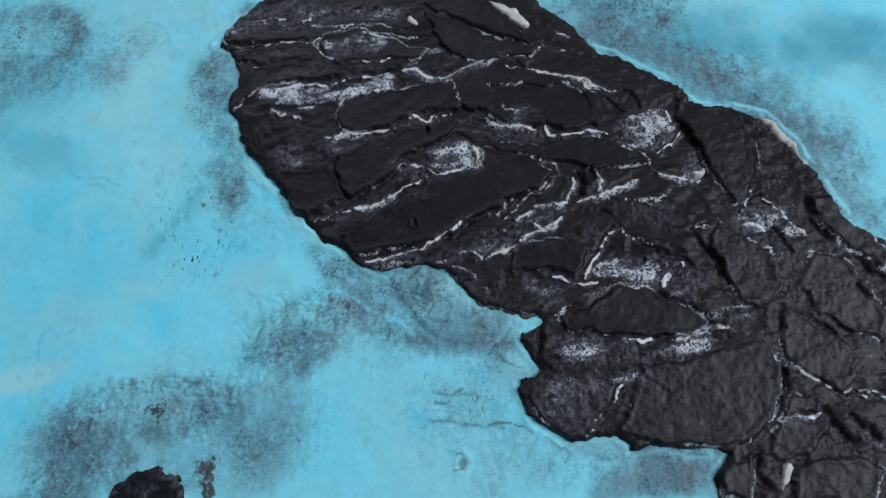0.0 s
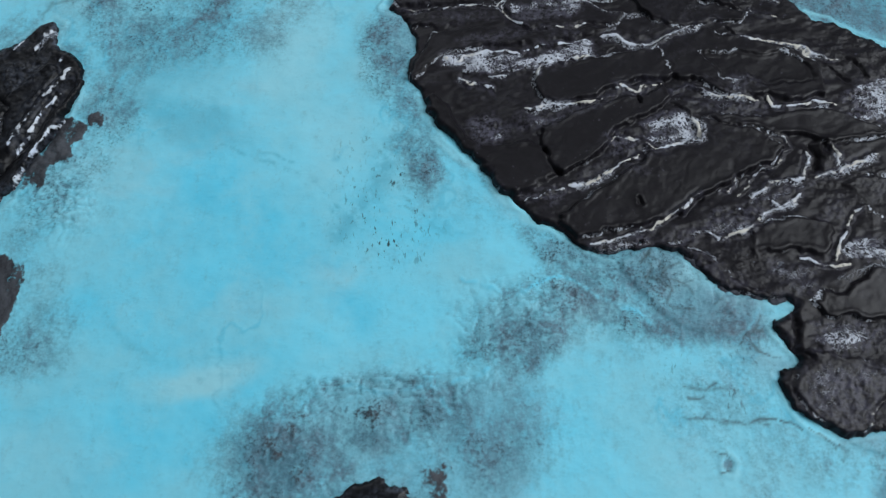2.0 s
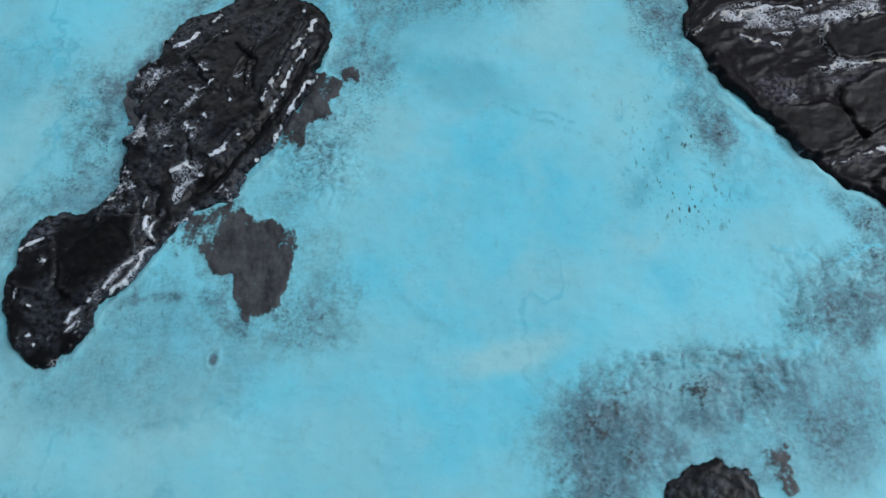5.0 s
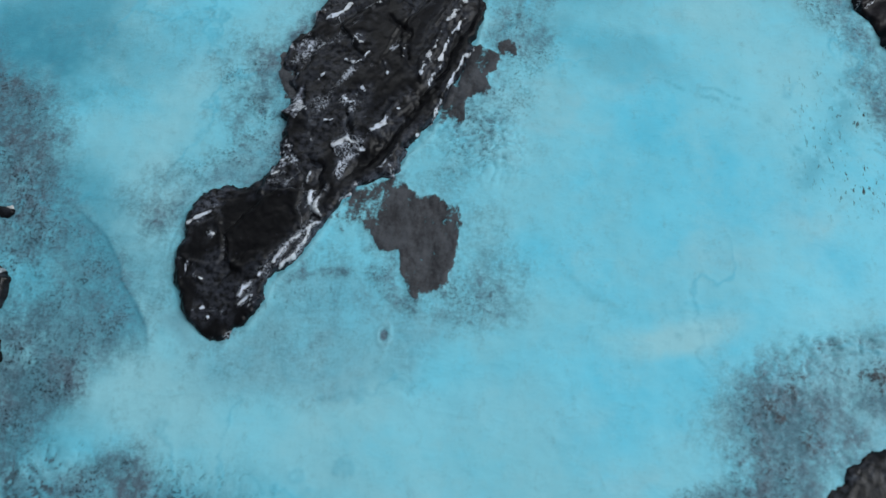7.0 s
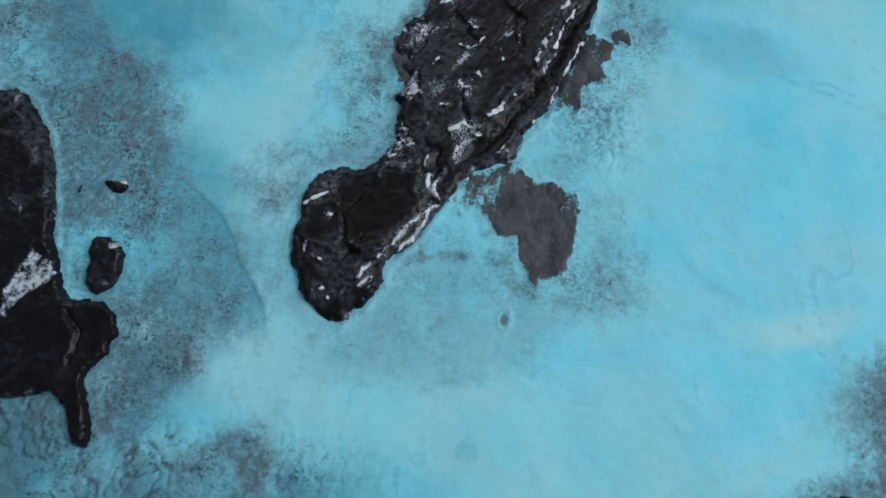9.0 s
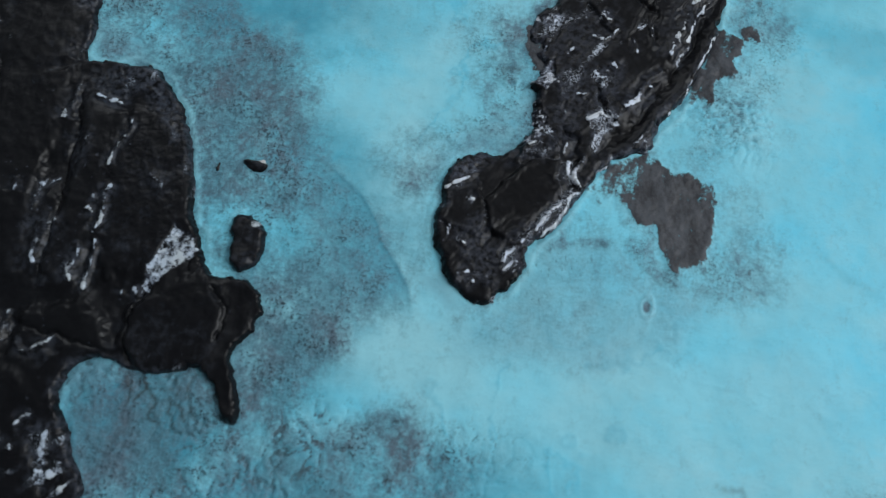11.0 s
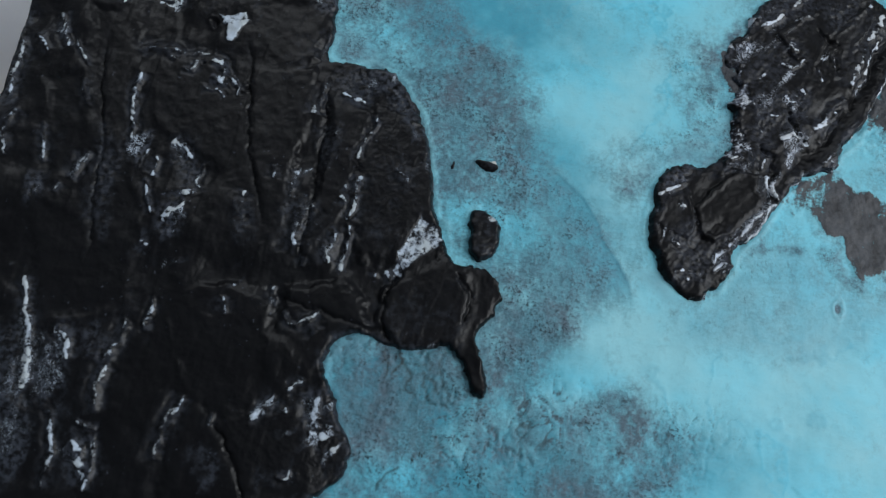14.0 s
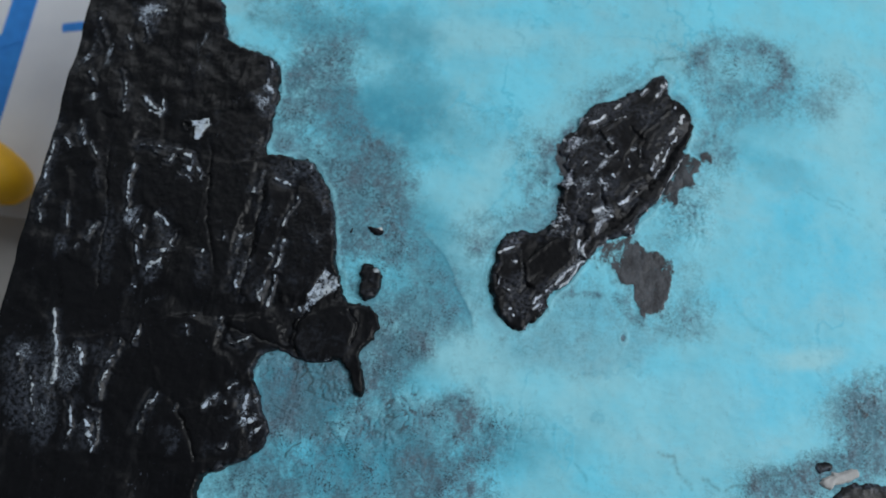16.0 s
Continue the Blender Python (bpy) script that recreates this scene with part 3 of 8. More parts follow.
# the turquoise ground: washes of grey, clear cyan, deep teal and pale blue on fine plaster
GREY_RIGHT = [(-0.1534, 0.0296, 0.0127, 0.0166, -25, 0.95), (-0.1179, 0.0316, 0.0138, 0.0179, 0, 1), (-0.0703, 0.0237, 0.0317, 0.0266, 0, 0.65), (-0.0851, 0.0383, 0.0172, 0.0135, 0, 0.65), (-0.1462, 0.0124, 0.0289, 0.0108, 0, 0.4), (-0.1789, 0.0165, 0.0166, 0.0174, 0, 0.25), (-0.1248, 0.0470, 0.0239, 0.0046, 0, 0.7)] + [(-0.0582, 0.0724, 0.0270, 0.0170, 30, 0.7), (-0.0242, 0.0822, 0.0321, 0.0098, -20, 0.6), (0.0258, 0.0735, 0.0181, 0.0081, -15, 0.8), (-0.0394, 0.1042, 0.0248, 0.0087, -40, 1), (0.0996, 0.0147, 0.0279, 0.0146, 0, 1), (-0.2254, 0.2355, 0.0411, 0.0216, 0, 0.3)]
GREY_RIGHT += [(-0.1168, 0.2144, 0.0144, 0.0234, 0, 0.8), (-0.1005, 0.1537, 0.0105, 0.0251, 10, 0.7), (0.1058, 0.2331, 0.0435, 0.0183, -25, 0.7), (0.1510, 0.2014, 0.0330, 0.0173, -30, 0.6), (0.1879, 0.1572, 0.0284, 0.0162, -45, 0.8), (0.2114, 0.1311, 0.0149, 0.0156, 0, 0.8), (-0.0011, 0.0974, 0.0215, 0.0113, 0, 0.6), (0.0361, 0.0608, 0.0152, 0.0133, 0, 0.3), (-0.0694, 0.1259, 0.0172, 0.0120, -30, 0.4)]
GREY_LEFT = [(-0.5189, 0.2096, 0.0455, 0.0279, 0, 0.45), (-0.5235, 0.1715, 0.0223, 0.0351, 0, 0.5), (-0.4717, 0.1268, 0.0326, 0.0266, -40, 0.95), (-0.4671, 0.0970, 0.0214, 0.0224, 0, 0.75), (-0.4315, 0.0723, 0.0281, 0.0332, 0, 0.55), (-0.4399, 0.0324, 0.0154, 0.0360, 0, 0.95), (-0.5064, 0.0002, 0.0201, 0.0212, 0, 0.85), (-0.4798, -0.0162, 0.0465, 0.0209, 0, 0.6), (-0.3980, -0.0285, 0.0198, 0.0208, 0, 0.35), (-0.3802, -0.0101, 0.0367, 0.0105, 0, 0.4)]
GREY_MIDDLE = [(-0.3356, 0.0598, 0.0419, 0.0220, 0, 0.35), (-0.3069, 0.0461, 0.0381, 0.0164, 0, 0.3), (-0.2767, 0.0639, 0.0280, 0.0184, 0, 0.45), (-0.2724, 0.1302, 0.0255, 0.0268, 45, 0.7), (-0.2551, 0.1556, 0.0148, 0.0310, -30, 0.7), (-0.2346, 0.2443, 0.0505, 0.0245, 15, 0.6), (-0.2077, 0.2309, 0.0424, 0.0203, 0, 0.4), (-0.3653, 0.1566, 0.0129, 0.0233, 0, 0.6), (-0.3860, 0.1077, 0.0251, 0.0113, 20, 0.55)]
GREY_MIDDLE += [(-0.1600, 0.0275, 0.0240, 0.0216, 40, 0.75), (-0.2007, -0.0212, 0.0499, 0.0122, 15, 0.9), (-0.3357, 0.2052, 0.0228, 0.0100, 40, 0.5), (-0.2596, 0.1827, 0.0150, 0.0236, -30, 0.7)]
GREY_COAST = [(-0.5007, -0.0088, 0.0328, 0.0212, 0, 1), (-0.4768, 0.0040, 0.0283, 0.0135, 0, 0.9), (-0.5057, -0.0431, 0.0220, 0.0128, 0, 0.6), (-0.4378, 0.0319, 0.0133, 0.0335, 0, 1), (-0.4466, 0.0416, 0.0080, 0.0169, 0, 0.8), (-0.4404, 0.0004, 0.0103, 0.0163, 0, 0.8), (-0.4292, 0.0223, 0.0159, 0.0167, 0, 0.6)]
GREY_FAINT = [(-0.3966, 0.0523, 0.0135, 0.0425, 0, 0.35), (-0.3562, 0.1396, 0.0145, 0.0203, 0, 0.55), (-0.3898, 0.0845, 0.0116, 0.0243, 0, 0.3), (-0.3567, 0.0337, 0.0262, 0.0137, 0, 0.45), (-0.4434, 0.0380, 0.0157, 0.0354, 0, 0.9), (-0.4235, 0.0652, 0.0207, 0.0289, 0, 0.5), (-0.4610, 0.1385, 0.0199, 0.0209, 0, 0.7), (-0.4176, 0.1771, 0.0458, 0.0160, 0, 0.25), (-0.3699, 0.0355, 0.0198, 0.0138, 0, 0.5), (-0.3294, 0.0717, 0.0158, 0.0142, 0, 0.6), (-0.3897, -0.0080, 0.0422, 0.0111, 0, 0.6), (-0.1368, 0.0329, 0.0286, 0.0193, 40, 0.4)]
CYAN = [(-0.4098, -0.0394, 0.0492, 0.0207, 0, 0.8), (-0.4408, -0.0526, 0.0390, 0.0136, 0, 0.7)] + [(-0.4423, -0.0365, 0.0325, 0.0131, 0, 1), (-0.4656, -0.0506, 0.0294, 0.0103, 0, 1), (-0.4095, 0.0013, 0.0157, 0.0082, 0, 0.7)] + [(-0.1790, 0.1050, 0.0475, 0.0405, 0, 0.6), (-0.1222, 0.0798, 0.0197, 0.0148, 0, 0.9), (-0.1845, 0.0546, 0.0340, 0.0178, 0, 0.5), (0.1782, 0.1817, 0.0372, 0.0112, -25, 0.9), (-0.0751, 0.1259, 0.0172, 0.0151, 0, 0.4), (-0.1161, 0.1111, 0.0231, 0.0182, 0, 0.4)] + [(-0.1754, 0.1165, 0.0337, 0.0283, -30, 0.7), (-0.1244, 0.0823, 0.0129, 0.0135, 0, 0.9), (-0.2411, 0.0779, 0.0110, 0.0070, 0, 0.8), (-0.2666, 0.0214, 0.0147, 0.0088, 0, 0.8), (-0.2064, 0.0291, 0.0332, 0.0131, 30, 0.5)]
CYAN += [(-0.2075, 0.1015, 0.0538, 0.0414, 0, 0.4), (-0.4477, 0.2498, 0.0699, 0.0122, 0, 0.8), (-0.2513, 0.0260, 0.0548, 0.0180, 0, 0.4), (-0.4131, 0.2199, 0.0459, 0.0120, 10, 0.5), (-0.4728, -0.0566, 0.0292, 0.0136, 0, 0.6), (-0.3516, 0.2631, 0.0470, 0.0103, 0, 0.4)]
DEEP = [(-0.4312, 0.0697, 0.0301, 0.0316, 0, 0.45), (-0.4326, 0.0170, 0.0197, 0.0299, 0, 0.45)] + [(-0.5004, -0.0112, 0.0352, 0.0211, 0, 0.8), (-0.4709, -0.0030, 0.0307, 0.0161, 0, 0.5), (-0.4742, -0.0182, 0.0428, 0.0132, 10, 0.8), (-0.5102, -0.0459, 0.0195, 0.0153, 0, 0.6), (-0.4186, -0.0171, 0.0282, 0.0161, 0, 0.4), (-0.4396, 0.0211, 0.0132, 0.0332, 0, 0.5)] + [(-0.4645, 0.1826, 0.0467, 0.0245, 0, 0.7), (-0.4681, 0.1492, 0.0252, 0.0264, 0, 0.55), (-0.4135, 0.1660, 0.0378, 0.0159, 0, 0.3)] + [(-0.4809, -0.0098, 0.0467, 0.0210, 0, 0.6), (-0.5078, -0.0099, 0.0200, 0.0245, 0, 0.7), (-0.4915, 0.2306, 0.0499, 0.0202, 0, 0.8), (-0.4978, 0.1750, 0.0223, 0.0235, 0, 0.7), (-0.4225, 0.0844, 0.0212, 0.0409, 20, 0.5), (-0.4301, -0.0357, 0.0394, 0.0207, 0, 0.8), (-0.3654, -0.0244, 0.0298, 0.0156, 0, 0.6), (-0.4728, -0.0566, 0.0227, 0.0136, 0, 0.5)] + [(0.2056, 0.2233, 0.0464, 0.0258, 0, 0.85), (0.1429, 0.2320, 0.0370, 0.0179, 0, 0.7), (-0.2224, 0.2096, 0.0334, 0.0246, 0, 0.35), (-0.2098, 0.1711, 0.0257, 0.0101, -20, 0.4)]
PALE = [(0.0123, 0.0947, 0.0133, 0.0078, -30, 0.9), (0.0308, 0.0854, 0.0104, 0.0060, -20, 0.6)] + [(-0.3977, 0.0870, 0.0113, 0.0414, 0, 0.6), (-0.3904, 0.0428, 0.0326, 0.0143, 0, 0.6), (-0.3630, 0.0246, 0.0593, 0.0113, 0, 0.5), (-0.4227, 0.1291, 0.0174, 0.0183, 0, 0.4)] + [(-0.1656, 0.2191, 0.0180, 0.0517, 0, 0.7), (-0.1434, 0.1670, 0.0217, 0.0195, 0, 0.5), (-0.1432, 0.0579, 0.0250, 0.0088, 10, 0.3)] + [(-0.4003, 0.2432, 0.1007, 0.0142, 5, 0.7), (-0.4045, 0.1128, 0.0162, 0.0453, -20, 0.8), (-0.3830, 0.0159, 0.0883, 0.0143, -15, 0.7), (-0.1816, 0.0525, 0.0209, 0.0073, 12, 1), (-0.1868, 0.0477, 0.0139, 0.0051, 10, 1), (-0.2849, 0.0184, 0.0409, 0.0107, 0, 0.5), (-0.3527, 0.1823, 0.0225, 0.0236, 0, 0.3)]
WASH_EDGES = [[(-0.2312, 0.1799), (-0.1874, 0.1560), (-0.1571, 0.1430), (-0.1350, 0.1199), (-0.1204, 0.1024)], [(-0.1802, 0.1557), (-0.1581, 0.1486), (-0.1438, 0.1336), (-0.1277, 0.1177), (-0.1123, 0.1000)], [(-0.3507, -0.0032), (-0.3326, -0.0203), (-0.3181, -0.0374)]]
VEINS = [[(-0.1376, 0.0461), (-0.1257, 0.0475), (-0.1143, 0.0448), (-0.0953, 0.0469), (-0.0897, 0.0451), (-0.0810, 0.0487), (-0.0708, 0.0532)], [(-0.0897, 0.0451), (-0.0885, 0.0415), (-0.0862, 0.0379)]]
VEINS += [[(-0.0953, 0.0469), (-0.0977, 0.0490)], [(-0.0822, 0.0913), (-0.0596, 0.0859), (-0.0386, 0.0944), (-0.0108, 0.0783), (0.0054, 0.0654)], [(0.0284, 0.0658), (0.0360, 0.0710), (0.0424, 0.0776)]]
TIDE_LINES = [[(-0.1518, 0.0415), (-0.1374, 0.0484), (-0.1255, 0.0494), (-0.1141, 0.0470), (-0.0986, 0.0488), (-0.0810, 0.0522)], [(-0.3368, 0.2046), (-0.3130, 0.2166), (-0.2944, 0.2259), (-0.2905, 0.2405), (-0.2780, 0.2431), (-0.2608, 0.2480), (-0.2534, 0.2599), (-0.2438, 0.2647)], [(-0.2772, -0.0165), (-0.2682, -0.0179), (-0.2649, -0.0273), (-0.2584, -0.0340)]]
TIDE_LINES += [[(-0.2508, -0.0277), (-0.2405, -0.0330), (-0.2272, -0.0292), (-0.2138, -0.0241), (-0.1980, -0.0180), (-0.1875, -0.0142)], [(-0.2650, 0.1780), (-0.2514, 0.1846), (-0.2469, 0.1986)], [(-0.3682, 0.1500), (-0.3654, 0.1581), (-0.3583, 0.1609)], [(-0.3627, 0.1435), (-0.3606, 0.1474), (-0.3547, 0.1488)]]
CRACKS = [[(-0.0008, 0.1035), (0.0042, 0.0974), (0.0031, 0.0933), (0.0111, 0.0893), (0.0152, 0.0845)], [(0.0111, 0.0893), (0.0181, 0.0920)], [(0.0042, 0.0974), (0.0108, 0.0997)], [(0.0231, 0.0814), (0.0282, 0.0846), (0.0355, 0.0815)], [(-0.1126, 0.1259), (-0.1063, 0.1265), (-0.1011, 0.1223)]]
CRACKS += [[(-0.1098, 0.1381), (-0.1072, 0.1326), (-0.1029, 0.1271)], [(-0.0022, 0.0919), (0.0073, 0.0865), (0.0048, 0.0812), (0.0153, 0.0786)], [(-0.0022, 0.0919), (0.0002, 0.0974), (-0.0054, 0.1029)], [(0.0066, 0.0343), (0.0239, 0.0335), (0.0386, 0.0334)], [(0.0086, 0.0478), (0.0162, 0.0467), (0.0287, 0.0457)], [(0.0373, 0.0685), (0.0424, 0.0763)]]
SOOT_STAINS = [[(-0.0968, 0.0149), (-0.0902, 0.0175), (-0.0848, 0.0160), (-0.0852, 0.0112), (-0.0883, 0.0081), (-0.0879, 0.0023), (-0.0922, 0.0068), (-0.0957, 0.0095)], [(-0.2528, 0.1793), (-0.2516, 0.1708), (-0.2609, 0.1621), (-0.2644, 0.1589), (-0.2646, 0.1504), (-0.2734, 0.1425), (-0.2833, 0.1354), (-0.2827, 0.1455), (-0.2805, 0.1539), (-0.2738, 0.1634), (-0.2681, 0.1691), (-0.2598, 0.1746)],
    [(-0.3517, 0.1691), (-0.3369, 0.1678), (-0.3341, 0.1477), (-0.3443, 0.1397), (-0.3498, 0.1475), (-0.3532, 0.1582)]]
DASHES = [(-0.1131, 0.1290, 0.0206, 0.0309, 0, 1), (0.0162, 0.0455, 0.0227, 0.0185, 0, 0.7), (0.0045, 0.0892, 0.0133, 0.0112, 0, 0.8), (0.1736, 0.1664, 0.0315, 0.0138, -45, 0.4)] + [(-0.4822, -0.0311, 0.0066, 0.0048, 0, 1), (-0.3353, 0.0563, 0.0313, 0.0183, 0, 0.5), (-0.4747, 0.1225, 0.0253, 0.0228, 0, 0.5)]
# soft dark stains; the first group paints shade into hollows below the coast
SOOT_AND_SHADE = [(-0.5075, 0.0030, 0.0153, 0.0080, 0, 0.45), (-0.4871, 0.0041, 0.0179, 0.0067, 0, 0.4), (-0.4370, 0.0214, 0.0079, 0.0277, 0, 0.4), (-0.4997, -0.0161, 0.0175, 0.0079, 0, 0.3)] + [(-0.1534, 0.0296, 0.0076, 0.0122, -25, 0.5), (-0.1181, 0.0292, 0.0089, 0.0145, 0, 0.6), (-0.0858, 0.0490, 0.0131, 0.0027, 15, 0.45), (-0.1463, 0.0114, 0.0062, 0.0030, 0, 0.5), (-0.1687, 0.0155, 0.0052, 0.0030, 0, 0.4)] + [(-0.0692, 0.0750, 0.0109, 0.0143, 0, 0.25), (0.0232, 0.0709, 0.0181, 0.0087, -15, 0.5), (-0.0924, 0.0115, 0.0064, 0.0095, 0, 0.9), (-0.1537, 0.0050, 0.0238, 0.0083, 0, 0.45), (0.1019, 0.0147, 0.0255, 0.0122, 0, 0.5), (-0.0271, 0.0849, 0.0188, 0.0056, -20, 0.3)] + [(-0.3915, -0.0276, 0.0046, 0.0104, 0, 0.5), (-0.4681, 0.1273, 0.0217, 0.0171, 0, 0.4), (-0.5142, 0.2275, 0.0268, 0.0161, 0, 0.45), (-0.1941, -0.0219, 0.0299, 0.0077, 10, 0.55), (-0.1534, 0.0251, 0.0103, 0.0144, 0, 0.6), (-0.2593, 0.0626, 0.0140, 0.0110, 0, 0.5), (-0.2862, 0.0453, 0.0208, 0.0051, 0, 0.3), (-0.3388, 0.0559, 0.0209, 0.0110, 0, 0.3)]
CRUST = [(-0.4870, 0.0028, 0.0230, 0.0134, 0, 1), (-0.4681, -0.0052, 0.0281, 0.0188, 20, 1), (-0.4490, -0.0179, 0.0279, 0.0160, 20, 1), (-0.5105, 0.0065, 0.0128, 0.0107, 0, 1), (-0.4969, -0.0182, 0.0150, 0.0131, 0, 0.6)] + [(-0.4352, -0.0235, 0.0364, 0.0139, 0, 0.7), (-0.3660, -0.0180, 0.0199, 0.0140, 0, 0.5)] + [(-0.2613, 0.1278, 0.0140, 0.0196, 40, 0.7)]
WRINKLED = [(-0.0689, 0.0723, 0.0190, 0.0171, 20, 0.9), (-0.0482, 0.0806, 0.0217, 0.0114, 20, 0.7), (-0.1197, 0.0491, 0.0245, 0.0046, 5, 1), (-0.0870, 0.0459, 0.0213, 0.0056, 5, 0.8), (-0.1484, 0.0295, 0.0162, 0.0114, 35, 0.7), (-0.1036, 0.0330, 0.0133, 0.0195, 0, 0.6), (-0.1259, 0.0105, 0.0315, 0.0083, 0, 0.6), (-0.0011, 0.0974, 0.0161, 0.0113, 0, 0.8), (0.0281, 0.0894, 0.0157, 0.0138, 0, 0.6)] + [(-0.2768, 0.1488, 0.0147, 0.0232, -30, 0.7), (-0.5182, 0.2055, 0.0303, 0.0238, 0, 0.5)] + [(-0.2636, 0.1253, 0.0186, 0.0147, 50, 0.9), (-0.2924, 0.0373, 0.0064, 0.0135, 0, 0.3)]

VEILS = [
    ([(-0.5444, 0.2233), (-0.5046, 0.2159), (-0.4607, 0.1517), (-0.4498, 0.1012), (-0.4269, 0.0912), (-0.4107, 0.0750), (-0.3992, 0.0551), (-0.3948, 0.0348), (-0.4187, 0.0283), (-0.4380, -0.0044), (-0.4535, -0.0129), (-0.4709, 0.0114), (-0.4550, 0.0409), (-0.4799, 0.0660), (-0.4918, 0.1164), (-0.5287, 0.1387)], 0.75, 0.01),
    ([(-0.5360, -0.0676), (-0.5057, -0.0388), (-0.5169, 0.0022), (-0.4976, 0.0080), (-0.4704, 0.0081), (-0.4399, -0.0144), (-0.3811, -0.0021), (-0.3663, -0.0149), (-0.3689, -0.0536), (-0.3737, -0.0688), (-0.5252, -0.0875)], 0.95, 0.012),
    ([(-0.5785, 0.2584), (-0.5054, 0.2686), (-0.4915, 0.2306), (-0.5056, 0.1988), (-0.5308, 0.1503), (-0.5411, 0.1650), (-0.5405, 0.2024)], 0.5, 0.008),
    ([(-0.2409, 0.1772), (-0.2586, 0.1512), (-0.2721, 0.1227), (-0.2967, 0.1120), (-0.3201, 0.0868), (-0.3431, 0.0659), (-0.3584, 0.0429), (-0.3822, 0.0398), (-0.3838, 0.0226), (-0.3528, 0.0198), (-0.3163, 0.0312), (-0.2830, 0.0491), (-0.2522, 0.0565), (-0.2569, 0.0951), (-0.2678, 0.1046), (-0.2404, 0.1536), (-0.2297, 0.1708)], 0.3, 0.006),
    ([(-0.3432, 0.2042), (-0.2883, 0.2412), (-0.2468, 0.2732), (-0.1922, 0.2719), (-0.2001, 0.2194), (-0.2412, 0.1933), (-0.2644, 0.2149), (-0.2805, 0.2380), (-0.3098, 0.2149)], 0.4, 0.006)]
VEILS += [
    ([(-0.3704, 0.1719), (-0.3490, 0.1828), (-0.3465, 0.1512), (-0.3485, 0.1316), (-0.3576, 0.1114), (-0.3856, 0.1040), (-0.3949, 0.0917), (-0.3804, 0.1235), (-0.3639, 0.1411)], 0.4, 0.006),
    ([(-0.2592, -0.0394), (-0.2138, -0.0212), (-0.1741, -0.0036), (-0.1436, 0.0329), (-0.1250, 0.0556), (-0.1222, -0.0223), (-0.1684, -0.0434), (-0.2491, -0.0534)], 0.45, 0.008),
    ([(-0.1682, 0.0215), (-0.1461, 0.0448), (-0.1149, 0.0531), (-0.0797, 0.0512), (-0.0515, 0.0594), (-0.0450, 0.0467), (-0.0384, 0.0296), (-0.0516, 0.0103), (-0.0755, -0.0001), (-0.1651, -0.0141), (-0.1760, 0.0091)], 0.2, 0.014),
    ([(-0.0807, 0.0589), (-0.0780, 0.0803), (-0.0601, 0.0914), (-0.0386, 0.0944), (-0.0109, 0.0810), (0.0053, 0.0680), (-0.0127, 0.0652), (-0.0366, 0.0701), (-0.0541, 0.0593)], 0.5, 0.006),
    ([(-0.0572, 0.1171), (-0.0430, 0.1142), (-0.0118, 0.0973), (0.0039, 0.1058), (0.0229, 0.0894), (0.0411, 0.0815), (0.0424, 0.0711), (0.0234, 0.0631), (0.0001, 0.0705), (-0.0165, 0.0863), (-0.0413, 0.0944)], 0.5, 0.004)]
VEILS += [
    ([(0.0060, 0.0502), (0.0411, 0.0534), (0.0484, 0.0365), (0.0673, 0.0229), (0.0646, 0.0114), (0.0410, 0.0062), (0.0073, 0.0143), (0.0018, 0.0306)], 0.35, 0.01),
    ([(0.0597, 0.2712), (0.1316, 0.2683), (0.1366, 0.2252), (0.1630, 0.2110), (0.1523, 0.1885), (0.1262, 0.2020), (0.1047, 0.2159), (0.0826, 0.2338)], 0.85, 0.008),
    ([(0.1287, 0.2324), (0.1634, 0.2144), (0.1927, 0.1909), (0.2173, 0.1540), (0.2337, 0.1201), (0.1941, 0.1312), (0.1744, 0.1725), (0.1443, 0.1893), (0.1236, 0.2037)], 0.6, 0.012),
    ([(0.1604, 0.1883), (0.1827, 0.1754), (0.1988, 0.1454), (0.2138, 0.1339), (0.2288, 0.1201), (0.1941, 0.1312), (0.1806, 0.1603)], 0.7, 0.006),
    ([(-0.2479, 0.2438), (-0.2085, 0.2503), (-0.1479, 0.2483), (-0.1725, 0.2050), (-0.2108, 0.2022), (-0.2391, 0.2100), (-0.2714, 0.2292)], 0.35, 0.012),
    ([(-0.1383, 0.2294), (-0.1043, 0.2394), (-0.0923, 0.1473), (-0.0998, 0.1381), (-0.1108, 0.1732), (-0.1225, 0.1901)], 0.6, 0.006)]
ARC = [(-0.4645, 0.1240), (-0.4417, 0.1019), (-0.4288, 0.0949), (-0.4168, 0.0847), (-0.4098, 0.0733), (-0.4078, 0.0664), (-0.4007, 0.0566), (-0.3960, 0.0478), (-0.3939, 0.0391), (-0.3935, 0.0283)]
CRATERS = [(0.1406, 0.2082, 0.0039, 0.0038, 0), (0.0218, 0.0170, 0.0032, 0.0041, 0)] + [(-0.5189, 0.1836, 0.0030, 0.0047, 0), (-0.3584, 0.1407, 0.0026, 0.0027, 0), (-0.3019, 0.0474, 0.0021, 0.0040, 0)]
